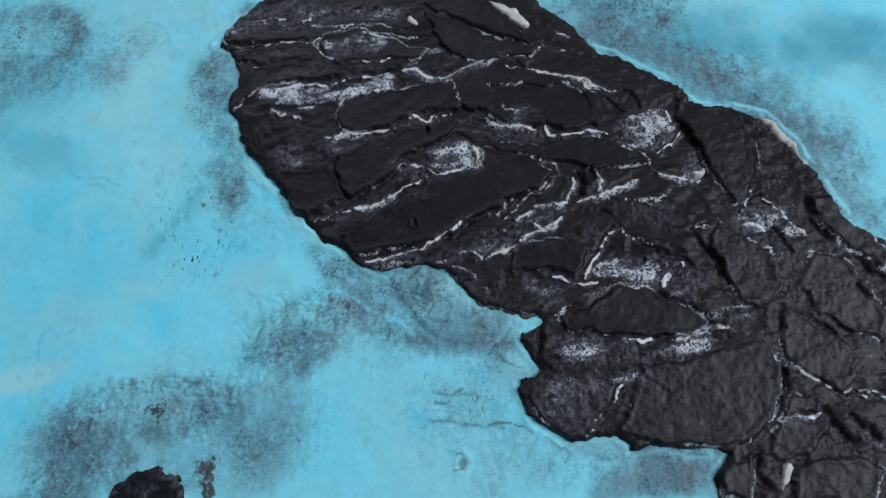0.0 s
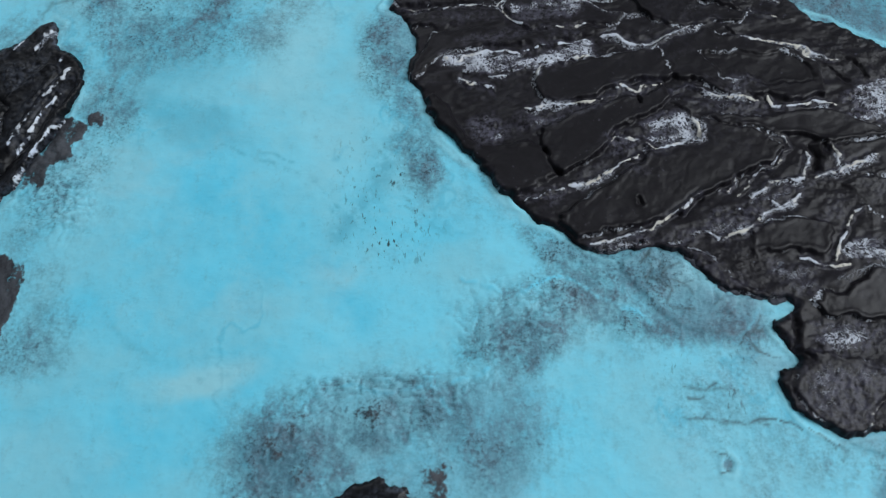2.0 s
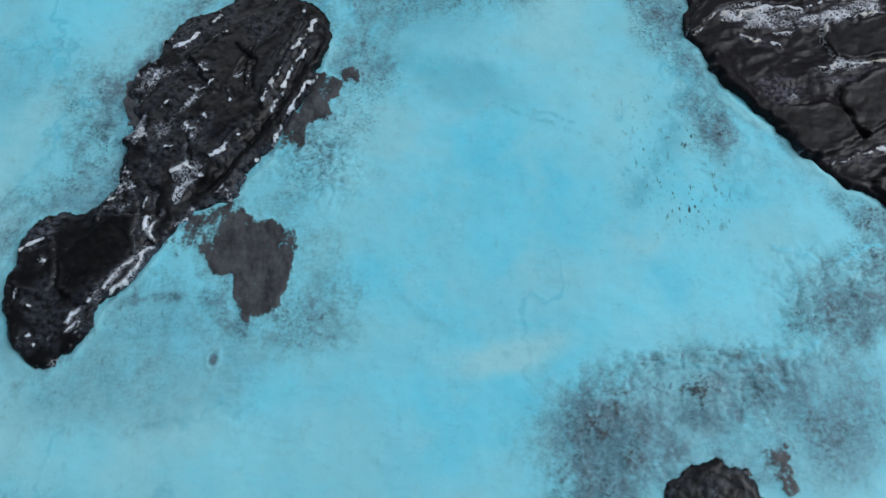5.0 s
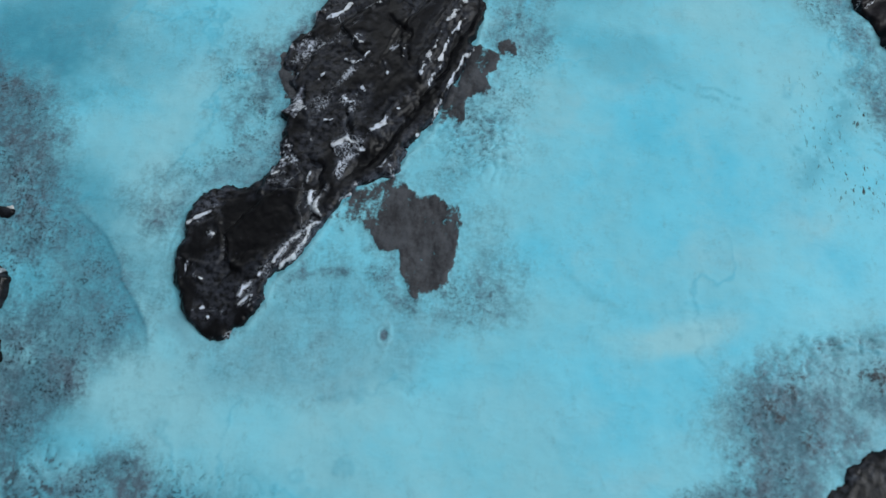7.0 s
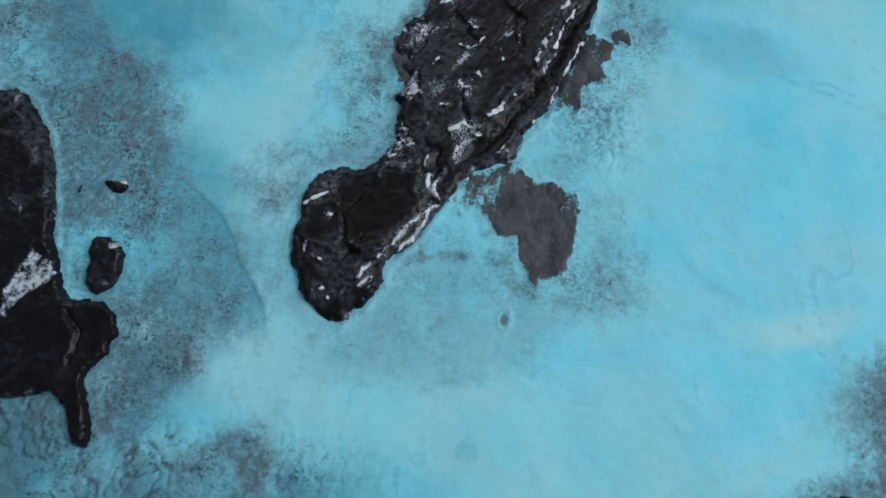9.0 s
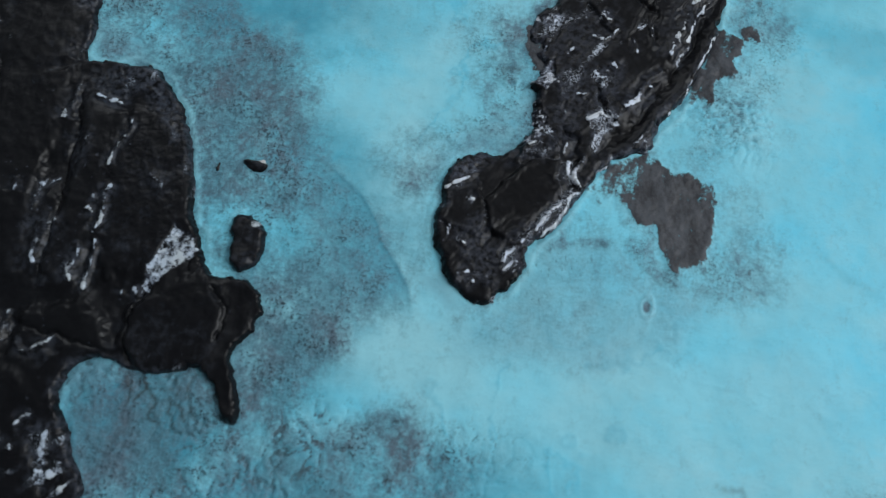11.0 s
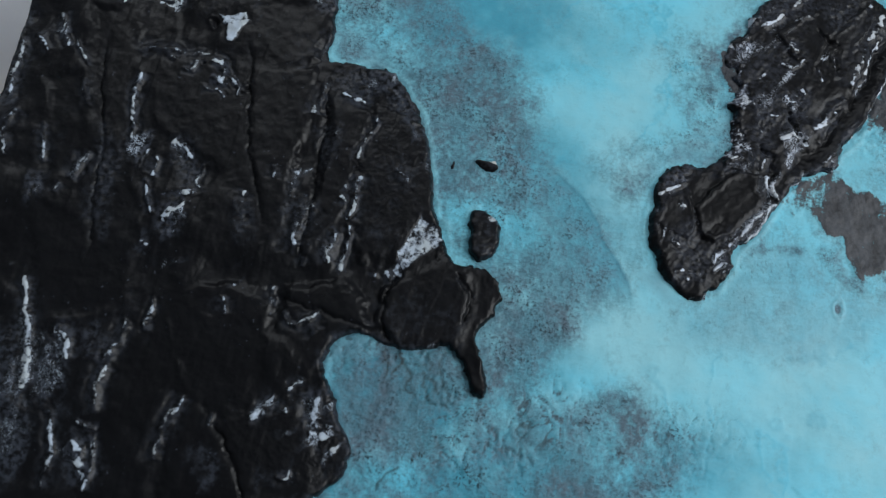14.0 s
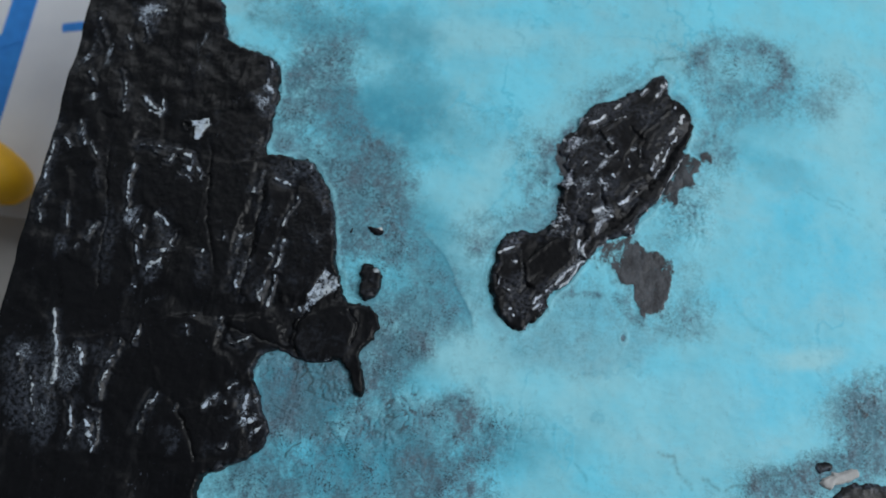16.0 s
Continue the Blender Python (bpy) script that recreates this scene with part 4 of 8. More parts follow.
FRINGE = [(-0.3015, 0.0468, 0.0021, 0.0044, 0, 1), (-0.4819, -0.0326, 0.0033, 0.0021, 30, 0.9), (-0.3880, -0.0288, 0.0040, 0.0076, 10, 0.8)] + [(-0.3581, 0.1409, 0.0019, 0.0020, 0, 1), (-0.3621, 0.1498, 0.0032, 0.0020, 0, 0.9), (-0.3656, 0.1586, 0.0034, 0.0052, 0, 0.8), (-0.3497, 0.1557, 0.0049, 0.0077, 0, 0.8), (-0.3548, 0.1636, 0.0049, 0.0052, 0, 0.7), (-0.3454, 0.1318, 0.0060, 0.0035, 30, 0.6), (-0.2783, 0.1475, 0.0073, 0.0154, -30, 0.6)]
BOLD_CRACKS = [
    ([(-0.0000, 0.1080), (-0.0060, 0.0980), (-0.0020, 0.0900), (0.0020, 0.0850), (0.0060, 0.0810), (0.0100, 0.0790)], 0.8),
    ([(-0.0090, 0.1040), (-0.0060, 0.0960)], 0.8),
    ([(-0.0020, 0.0900), (0.0040, 0.0890)], 0.8),
    ([(0.0360, 0.0680), (0.0390, 0.0720), (0.0420, 0.0770)], 0.8),
    ([(0.0320, 0.0640), (0.0370, 0.0700), (0.0430, 0.0700)], 0.8),
    ([(0.0360, 0.0650), (0.0420, 0.0610), (0.0480, 0.0590)], 0.8),
    ([(0.0100, 0.0350), (0.0150, 0.0350), (0.0240, 0.0330), (0.0340, 0.0340), (0.0460, 0.0330), (0.0510, 0.0300)], 0.8),
    ([(0.0160, 0.0220), (0.0200, 0.0210), (0.0220, 0.0180), (0.0240, 0.0160)], 0.8),
    ([(0.0180, 0.0140), (0.0230, 0.0150)], 0.8),
    ([(0.0530, 0.0320), (0.0620, 0.0250), (0.0660, 0.0190)], 0.8),
    ([(0.0080, 0.0470), (0.0140, 0.0460)], 0.8),
    ([(0.0080, 0.0430), (0.0150, 0.0430)], 0.8)]
BOLD_CRACKS += [
    ([(0.0300, 0.0460), (0.0300, 0.0350)], 0.8),
    ([(0.0210, 0.0490), (0.0160, 0.0460)], 0.8),
    ([(0.0650, 0.0250), (0.0680, 0.0230), (0.0660, 0.0190)], 0.8)]
BOLD_CRACKS += [
    ([(-0.4920, 0.0090), (-0.4890, 0.0030), (-0.4850, -0.0020)], 0.8),
    ([(-0.4860, 0.0090), (-0.4830, 0.0030), (-0.4800, -0.0010), (-0.4800, -0.0070)], 0.8),
    ([(-0.4800, 0.0100), (-0.4770, 0.0040), (-0.4780, 0.0000)], 0.8),
    ([(-0.4830, 0.0030), (-0.4790, 0.0030)], 0.8),
    ([(-0.4740, 0.0030), (-0.4720, -0.0020), (-0.4690, -0.0060)], 0.8),
    ([(-0.4890, 0.0030), (-0.4920, -0.0020)], 0.8),
    ([(-0.4850, -0.0020), (-0.4860, -0.0080)], 0.8),
    ([(-0.4800, -0.0010), (-0.4750, -0.0040)], 0.8),
    ([(-0.4970, 0.0080), (-0.4940, 0.0020), (-0.4950, -0.0040)], 0.8),
    ([(-0.4720, 0.0100), (-0.4740, 0.0040), (-0.4730, 0.0020)], 0.8),
    ([(-0.4860, -0.0370), (-0.4900, -0.0400), (-0.4930, -0.0460)], 0.8),
    ([(-0.4850, -0.0310), (-0.4830, -0.0320), (-0.4810, -0.0310)], 0.8),
    ([(-0.4830, -0.0270), (-0.4810, -0.0280)], 0.8),
    ([(-0.4750, -0.0040), (-0.4730, -0.0080)], 0.8)]
BOLD_CRACKS += [
    ([(-0.4860, -0.0080), (-0.4820, -0.0100)], 0.8),
    ([(-0.4790, -0.0070), (-0.4760, -0.0110)], 0.8)]
SHELF = [
    ([(-0.0150, 0.1010), (-0.0070, 0.1060), (-0.0000, 0.1090), (0.0120, 0.1020), (0.0160, 0.0930), (0.0280, 0.0870), (0.0410, 0.0830), (0.0430, 0.0750), (0.0390, 0.0680), (0.0280, 0.0650), (0.0130, 0.0700), (0.0030, 0.0750), (-0.0060, 0.0860), (-0.0140, 0.0950)], 0.0007),
    ([(0.0660, 0.0260), (0.0750, 0.0300), (0.0870, 0.0310), (0.0930, 0.0260), (0.0910, 0.0210), (0.0840, 0.0190), (0.0720, 0.0230)], 0.0006),
    ([(0.0940, 0.0250), (0.0980, 0.0270), (0.1160, 0.0240), (0.1260, 0.0250), (0.1330, 0.0250), (0.1280, 0.0160), (0.1250, 0.0060), (0.0760, 0.0050), (0.0790, 0.0120), (0.0890, 0.0200)], 0.0006)]
DUSK = [
    ([(-0.0510, 0.1090), (-0.0400, 0.1030), (-0.0230, 0.0980), (-0.0110, 0.0860), (-0.0000, 0.0750), (0.0130, 0.0660), (0.0270, 0.0700), (0.0150, 0.0760), (0.0060, 0.0810), (-0.0020, 0.0920), (-0.0180, 0.0990), (-0.0350, 0.1090)], 0.85),
    ([(-0.0150, 0.1010), (-0.0070, 0.1060), (-0.0000, 0.1090), (0.0120, 0.1020), (0.0160, 0.0930), (0.0280, 0.0870), (0.0410, 0.0830), (0.0430, 0.0750), (0.0390, 0.0680), (0.0280, 0.0650), (0.0130, 0.0700), (0.0030, 0.0750), (-0.0060, 0.0860), (-0.0140, 0.0950)], 0.45),
    ([(0.0790, 0.0140), (0.0910, 0.0200), (0.0980, 0.0260), (0.1160, 0.0240), (0.1330, 0.0250), (0.1250, 0.0060), (0.0760, 0.0050)], 0.95),
    ([(-0.1170, 0.2240), (-0.1070, 0.2260), (-0.1020, 0.2170), (-0.1090, 0.2080), (-0.1120, 0.2020), (-0.1170, 0.2090)], 0.6)]
DUSK += [
    ([(-0.1100, 0.1910), (-0.0980, 0.1860), (-0.0920, 0.1610), (-0.0810, 0.1480), (-0.0900, 0.1450), (-0.1010, 0.1550), (-0.1050, 0.1710)], 0.45),
    ([(0.0360, 0.0650), (0.0540, 0.0610), (0.0560, 0.0510), (0.0410, 0.0490), (0.0310, 0.0590)], 0.35),
    ([(0.0530, 0.2510), (0.0860, 0.2300), (0.1220, 0.2100), (0.1430, 0.1950), (0.1640, 0.1890), (0.1540, 0.2030), (0.1140, 0.2240), (0.0780, 0.2540)], 0.5),
    ([(0.1610, 0.1900), (0.1780, 0.1740), (0.1880, 0.1550), (0.2020, 0.1290), (0.2120, 0.1260), (0.2000, 0.1490), (0.1860, 0.1770), (0.1720, 0.1910)], 0.5)]
DUSK += [
    ([(-0.5230, 0.0080), (-0.5150, 0.0130), (-0.5060, 0.0120), (-0.5020, 0.0050), (-0.5130, -0.0020), (-0.5210, -0.0010)], 0.8),
    ([(-0.5170, 0.0000), (-0.4960, 0.0020), (-0.4810, -0.0170), (-0.4920, -0.0310), (-0.5100, -0.0240)], 0.55),
    ([(-0.4650, 0.0410), (-0.4540, 0.0440), (-0.4520, 0.0150), (-0.4550, 0.0060), (-0.4630, 0.0140)], 0.55)]
# grey shading below the fan's lobe, painted into the wash
DUSK += [
    ([(0.0290, 0.0480), (0.0560, 0.0310), (0.0670, 0.0230), (0.0760, 0.0050), (0.0410, 0.0040), (0.0260, 0.0310)], 0.3)]
DUSK += [
    ([(-0.1700, 0.0140), (-0.1530, 0.0350), (-0.1360, 0.0480), (-0.1140, 0.0510), (-0.0910, 0.0500), (-0.0690, 0.0530), (-0.0520, 0.0480), (-0.0500, 0.0270), (-0.0570, -0.0010), (-0.1570, -0.0000)], 0.42)]
DUSK += [
    ([(-0.2320, -0.0370), (-0.2160, -0.0250), (-0.1860, -0.0170), (-0.1730, -0.0200), (-0.1770, -0.0320)], 0.6)]
SLATE = [
    ([(-0.0150, 0.1010), (-0.0070, 0.1060), (-0.0000, 0.1090), (0.0120, 0.1020), (0.0160, 0.0930), (0.0280, 0.0870), (0.0410, 0.0830), (0.0430, 0.0750), (0.0390, 0.0680), (0.0280, 0.0650), (0.0130, 0.0700), (0.0030, 0.0750), (-0.0060, 0.0860), (-0.0140, 0.0950)], 0.62),
    ([(-0.0510, 0.1090), (-0.0400, 0.1030), (-0.0230, 0.0980), (-0.0110, 0.0860), (-0.0000, 0.0750), (0.0130, 0.0660), (0.0270, 0.0700), (0.0150, 0.0760), (0.0060, 0.0810), (-0.0020, 0.0920), (-0.0180, 0.0990), (-0.0350, 0.1090)], 0.85),
    ([(0.0540, 0.2540), (0.0860, 0.2300), (0.1220, 0.2100), (0.1430, 0.1950), (0.1640, 0.1890), (0.1550, 0.2060), (0.1150, 0.2310), (0.0840, 0.2570)], 0.62),
    ([(0.0660, 0.0260), (0.0750, 0.0300), (0.0870, 0.0310), (0.0930, 0.0260), (0.0910, 0.0210), (0.0840, 0.0190), (0.0720, 0.0230)], 0.5)]
SLATE += [
    ([(0.0790, 0.0140), (0.0910, 0.0200), (0.0980, 0.0260), (0.1160, 0.0240), (0.1330, 0.0250), (0.1250, 0.0060), (0.0760, 0.0040)], 0.9),
    ([(0.0360, 0.0660), (0.0550, 0.0610), (0.0560, 0.0500), (0.0410, 0.0490), (0.0310, 0.0590)], 0.5)]
SLATE += [
    ([(0.1640, 0.1890), (0.1780, 0.1740), (0.1880, 0.1550), (0.2020, 0.1290), (0.2120, 0.1260), (0.2010, 0.1520), (0.1860, 0.1780), (0.1720, 0.1930)], 0.5),
    ([(-0.1210, 0.2340), (-0.1070, 0.2320), (-0.1020, 0.2170), (-0.1040, 0.2050), (-0.1110, 0.1930), (-0.1170, 0.2120)], 0.55),
    ([(-0.1310, 0.0450), (-0.1070, 0.0480), (-0.1000, 0.0230), (-0.1180, 0.0180)], 0.5),
    ([(-0.1740, 0.0170), (-0.1610, 0.0320), (-0.1500, 0.0420), (-0.1400, 0.0220), (-0.1560, 0.0100)], 0.4)]
SLATE += [
    ([(-0.3890, 0.1020), (-0.3760, 0.1150), (-0.3610, 0.1220), (-0.3530, 0.1380), (-0.3490, 0.1540), (-0.3440, 0.1230), (-0.3570, 0.1120), (-0.3730, 0.1080), (-0.3850, 0.1000)], 0.5),
    ([(-0.3870, 0.0510), (-0.3800, 0.0550), (-0.3730, 0.0440), (-0.3620, 0.0460), (-0.3660, 0.0400), (-0.3810, 0.0400)], 0.45)]
SLATE += [
    ([(-0.5230, 0.0080), (-0.5150, 0.0130), (-0.5060, 0.0120), (-0.5020, 0.0050), (-0.5130, -0.0020), (-0.5210, -0.0010)], 0.7),
    ([(-0.5190, -0.0000), (-0.4960, 0.0040), (-0.4810, -0.0170), (-0.4910, -0.0360), (-0.5090, -0.0280)], 0.5),
    ([(-0.4670, 0.0430), (-0.4540, 0.0470), (-0.4500, 0.0150), (-0.4540, 0.0040), (-0.4630, 0.0140)], 0.55),
    ([(-0.5380, 0.1540), (-0.5200, 0.1540), (-0.5130, 0.1380), (-0.4970, 0.1310), (-0.4830, 0.0830), (-0.4860, 0.0720), (-0.4950, 0.1070), (-0.5070, 0.1300), (-0.5230, 0.1390), (-0.5350, 0.1400)], 0.45)]
FILM = [
    ([(-0.1030, 0.1830), (-0.0950, 0.1680), (-0.0900, 0.1570), (-0.0800, 0.1480), (-0.0710, 0.1430), (-0.0650, 0.1320), (-0.0560, 0.1220), (-0.0470, 0.1170), (-0.0370, 0.1130)], 0.7, 2.6),
    ([(-0.1220, 0.2350), (-0.1110, 0.2320), (-0.0980, 0.2330)], 0.8, 1.6),
    ([(0.0860, 0.2280), (0.0970, 0.2240), (0.1060, 0.2170), (0.1130, 0.2120), (0.1200, 0.2090), (0.1250, 0.1990), (0.1310, 0.1970), (0.1370, 0.1920), (0.1510, 0.1920), (0.1620, 0.1890), (0.1670, 0.1870), (0.1730, 0.1820), (0.1790, 0.1730), (0.1870, 0.1560), (0.1980, 0.1330)], 0.85, 1.1)]
MORE_STAINS = [
    ([(-0.3010, 0.1140), (-0.2920, 0.1090), (-0.2820, 0.1030), (-0.2750, 0.1000), (-0.2730, 0.0930), (-0.2770, 0.0810), (-0.2780, 0.0690), (-0.2840, 0.0640), (-0.2910, 0.0640), (-0.2960, 0.0710), (-0.2980, 0.0800), (-0.3060, 0.0790), (-0.3120, 0.0860), (-0.3150, 0.0920), (-0.3210, 0.0900), (-0.3270, 0.0940), (-0.3240, 0.1000), (-0.3170, 0.1050), (-0.3100, 0.1080), (-0.3050, 0.1130)], 1)]
CLEAR = [
    ([(-0.3360, 0.0790), (-0.3330, 0.0840), (-0.3300, 0.0920), (-0.3210, 0.0960), (-0.3190, 0.0910), (-0.3140, 0.0910), (-0.3120, 0.0820), (-0.3020, 0.0770), (-0.3110, 0.0730), (-0.3250, 0.0740), (-0.3330, 0.0720)], 0.55),
    ([(-0.2970, 0.1160), (-0.2960, 0.1260), (-0.2900, 0.1320), (-0.2790, 0.1390), (-0.2810, 0.1290), (-0.2830, 0.1190), (-0.2900, 0.1110)], 0.5),
    ([(-0.3140, 0.1060), (-0.3080, 0.1100), (-0.3040, 0.1120), (-0.3080, 0.1070)], 0.55),
    ([(-0.2970, 0.0730), (-0.2940, 0.0770), (-0.2940, 0.0640), (-0.2960, 0.0620)], 0.6)]
STROKES = [
    ([(-0.1130, 0.1550), (-0.0980, 0.1680), (-0.0750, 0.1720), (-0.0640, 0.1530), (-0.0430, 0.1470), (-0.0230, 0.1400)], 4.5, 0.42),
    ([(-0.0240, 0.1410), (-0.0100, 0.1230), (0.0020, 0.1090)], 1.3, 0.6),
    ([(-0.1340, 0.1130), (-0.1230, 0.1300), (-0.1150, 0.1490)], 6.0, 0.5),
    ([(-0.0950, 0.1780), (-0.0810, 0.1750), (-0.0620, 0.1670)], 1.2, 0.45)]
STROKES += [
    ([(-0.0580, 0.0700), (-0.0510, 0.0750), (-0.0430, 0.0880), (-0.0380, 0.0820)], 2.2, 0.4),
    ([(-0.1890, 0.0500), (-0.1800, 0.0530), (-0.1690, 0.0590)], 1.6, 0.4),
    ([(-0.2290, 0.0730), (-0.2190, 0.0630), (-0.2030, 0.0540)], 2.5, 0.25)]
CLEAR += [
    ([(-0.3420, 0.0670), (-0.3240, 0.0710), (-0.3110, 0.0720), (-0.2970, 0.0570), (-0.2750, 0.0520), (-0.2880, 0.0320), (-0.3300, 0.0220), (-0.3730, 0.0230), (-0.3790, 0.0380), (-0.3660, 0.0400), (-0.3540, 0.0490)], 0.6)]
SLATE += [
    ([(-0.3420, 0.0670), (-0.3240, 0.0710), (-0.3110, 0.0720), (-0.2970, 0.0570), (-0.2750, 0.0520), (-0.2880, 0.0320), (-0.3300, 0.0220), (-0.3730, 0.0230), (-0.3790, 0.0380), (-0.3660, 0.0400), (-0.3540, 0.0490)], 0.28)]
SLATE += [
    ([(-0.1700, 0.0140), (-0.1530, 0.0350), (-0.1360, 0.0480), (-0.1140, 0.0510), (-0.0910, 0.0500), (-0.0690, 0.0530), (-0.0520, 0.0480), (-0.0500, 0.0270), (-0.0570, -0.0010), (-0.1570, -0.0000)], 0.34)]
ax = np.concatenate([np.arange(LEFT, 0.24, 0.0007), np.arange(0.242, RIGHT + 0.003, 0.006)])
ay = np.concatenate([np.arange(NEAR, -0.1, 0.006), np.arange(-0.1, 0.335, 0.0007), np.arange(0.337, FAR + 0.003, 0.006)])
gx, gy = np.meshgrid(np.minimum(ax, RIGHT), np.minimum(ay, FAR))
veil = np.maximum(pool(gx, gy, GREY_RIGHT + GREY_LEFT, 1, 0.5), pool(gx, gy, GREY_MIDDLE + GREY_FAINT + GREY_COAST, 2, 0.5))
veil = np.maximum(veil, pool(gx, gy, FRINGE, 31, 0.3, 0.012, 1.1))
near, side, t = along(gx + 0.0008 * fractal(gx, gy, 0.02, 4, 33), gy + 0.0008 * fractal(gx, gy, 0.02, 4, 38), ARC)
turn = step(t, 0.02, 0.25) * step(1 - t, 0.03, 0.3)
arc = turn * step(-side * near, -0.0004, 0.0004) * np.exp(-(near / 0.04) ** 1.5) * 1.0
arc_line = turn * np.exp(-(near / 0.0011) ** 2)
veil = np.minimum(1, np.maximum(veil * 0.8, 0) + regions(gx, gy, VEILS, 29) * (1 - 0.5 * veil))
veil = np.maximum(veil * (1 - 0.2 * arc), 0.5 * arc * (0.75 + 0.4 * fractal(gx, gy, 0.03, 4, 34)))
shore = np.maximum(np.maximum(np.maximum(inside(gx, gy, FAN), inside(gx, gy, COAST)), inside(gx, gy, ISLAND)), inside(gx, gy, DROP)) + 0.0012 * fractal(gx, gy, 0.008, 3, 15)
veil = np.maximum(veil, 0.75 * np.exp(-(np.maximum(-shore, 0) / 0.006) ** 2) * step(fractal(gx, gy, 0.03, 3, 16), -0.5, 0.4))
for outline, much in CLEAR:
    b = near_box(gx, gy, outline, 0.01)
    veil[b] *= 1 - much * step(inside(gx[b], gy[b], outline) + 0.002 * fractal(gx[b], gy[b], 0.01, 4, 47), -0.0015, 0.002)
dusk, film, shelf, crazed, slate = (np.zeros_like(gx) for k in range(5))
for outline, much in SLATE:
    b = near_box(gx, gy, outline, 0.02)
    slate[b] = np.maximum(slate[b], much * step(inside(gx[b], gy[b], outline) + 0.003 * fractal(gx[b], gy[b], 0.02, 4, 59), -0.0055, 0.006) * (0.9 + 0.2 * fractal(gx[b], gy[b], 0.012, 4, 60)))
for outline, much in DUSK:
    b = near_box(gx, gy, outline, 0.016)
    dusk[b] = np.maximum(dusk[b], much * step(inside(gx[b], gy[b], outline) + 0.004 * fractal(gx[b], gy[b], 0.015, 5, 48, 0.6), -0.005, 0.006))
for line, much, wide in FILM:
    b = near_box(gx, gy, line, 0.012)
    near = along(gx[b] + 0.001 * fractal(gx[b], gy[b], 0.01, 3, 49), gy[b], line)[0]
    film[b] = np.maximum(film[b], much * (1 - step(near, 0.0004 * wide, 0.0014 * wide)) * step(fractal(gx[b], gy[b], 0.012, 3, 55), -0.9, -0.2))
for outline, much in SHELF:
    b = near_box(gx, gy, outline, 0.006)
    shelf[b] = np.maximum(shelf[b], much * step(inside(gx[b], gy[b], outline) + 0.001 * fractal(gx[b], gy[b], 0.008, 4, 50), -0.0006, 0.0022))
for line, much in BOLD_CRACKS:
    b = near_box(gx, gy, line, 0.006)
    near = along(gx[b] + 0.0012 * fractal(gx[b], gy[b], 0.006, 4, 51), gy[b] + 0.0012 * fractal(gx[b], gy[b], 0.006, 4, 52), line)[0]
    crazed[b] = np.maximum(crazed[b], much * np.exp(-(near / (0.00042 * (1 + 0.9 * fractal(gx[b], gy[b], 0.006, 3, 53)))) ** 2) * step(fractal(gx[b], gy[b], 0.009, 3, 61), -0.5, 0.0))
veil = np.maximum(veil * (1 - 0.8 * film), dusk)
stroke = np.zeros_like(gx)
for line, wide, much in STROKES:
    b = near_box(gx, gy, line, 0.0025 * wide)
    near = along(gx[b] + 0.0025 * fractal(gx[b], gy[b], 0.02, 4, 56), gy[b] + 0.0025 * fractal(gx[b], gy[b], 0.02, 4, 57), line)[0]
    stroke[b] = np.maximum(stroke[b], much * np.exp(-(near / (0.001 * wide)) ** 2) * step(fractal(gx[b], gy[b], 0.006, 5, 58, 0.7), -0.7, 0.5))
# shiny rim light along the paste outlines, painted pale on the ground
rim = np.exp(-((shore + 0.0016) / 0.0012) ** 2) * step(fractal(gx, gy, 0.02, 3, 17), -0.4, 0.3)
mottle = fractal(gx, gy, 0.012, 6, 5, 0.7)
soot = np.zeros_like(gx)
for outline, frayed in [(shape, 0.005) for shape in SOOT_STAINS] + [(shape, 0.0038) for shape, much in MORE_STAINS]:
    b = near_box(gx, gy, outline, 0.012)
    soot[b] = np.maximum(soot[b], step(inside(gx[b], gy[b], outline) + frayed * fractal(gx[b] * 1.3 + gy[b] * 0.5, gy[b] * 0.7, 0.012, 5, 25, 0.65), -0.002, 0.002))
grey = veil * (0.85 + 0.55 * fractal(gx, gy, 0.022, 5, 19, 0.6)) + 0.10 * step(fractal(gx, gy, 0.05, 5, 18, 0.6), 0.0, 0.8)
fleck = np.clip(veil - 0.2, 0, 1) * (0.25 + step(mottle, -0.2, 0.7))
crater, bowl = np.zeros_like(gx), np.zeros_like(gx)
for mark in CRATERS:
    b = near_box(gx, gy, round_spot(mark, 2.5), 0)
    r = spot(gx[b], gy[b], *mark) + 0.2 * fractal(gx[b], gy[b], 0.004, 2, 35)
    crater[b], bowl[b] = np.maximum(crater[b], np.exp(-((r - 1) / 0.35) ** 2)), np.maximum(bowl[b], 1 - step(r, 0.3, 0.8))
tide = np.exp(-(fractal(gx, gy, 0.07, 6, 36, 0.55) / 0.03) ** 2) * step(fractal(gx, gy, 0.06, 3, 37), 0.0, 0.5)
edge = lines(gx, gy, WASH_EDGES, 0.0010, 11) * step(mottle, -0.3, 0.4)
vein = 0.85 * lines(gx, gy, VEINS, 0.0010, 21) * step(mottle, -0.7, 0.1)
crust, wrinkled = pool(gx, gy, CRUST, 22, 0.5), pool(gx, gy, WRINKLED, 39, 0.6)
bend = 0.004 * fractal(gx, gy, 0.02, 3, 42)
plate = np.abs(fractal(gx + bend, (gy + bend) * 0.8, 0.0052, 3, 23, 0.5)) * 2.4
# low places between plates and puckers, their shade painted in dark colour
crevice = crust * (1 - step(plate, 0.03, 0.28)) * step(fractal(gx, gy, 0.02, 3, 43), -0.6, 0.2)
pucker = np.abs(fractal(gx * 0.8, gy * 1.3 + bend, 0.0042, 3, 44, 0.5)) * 2
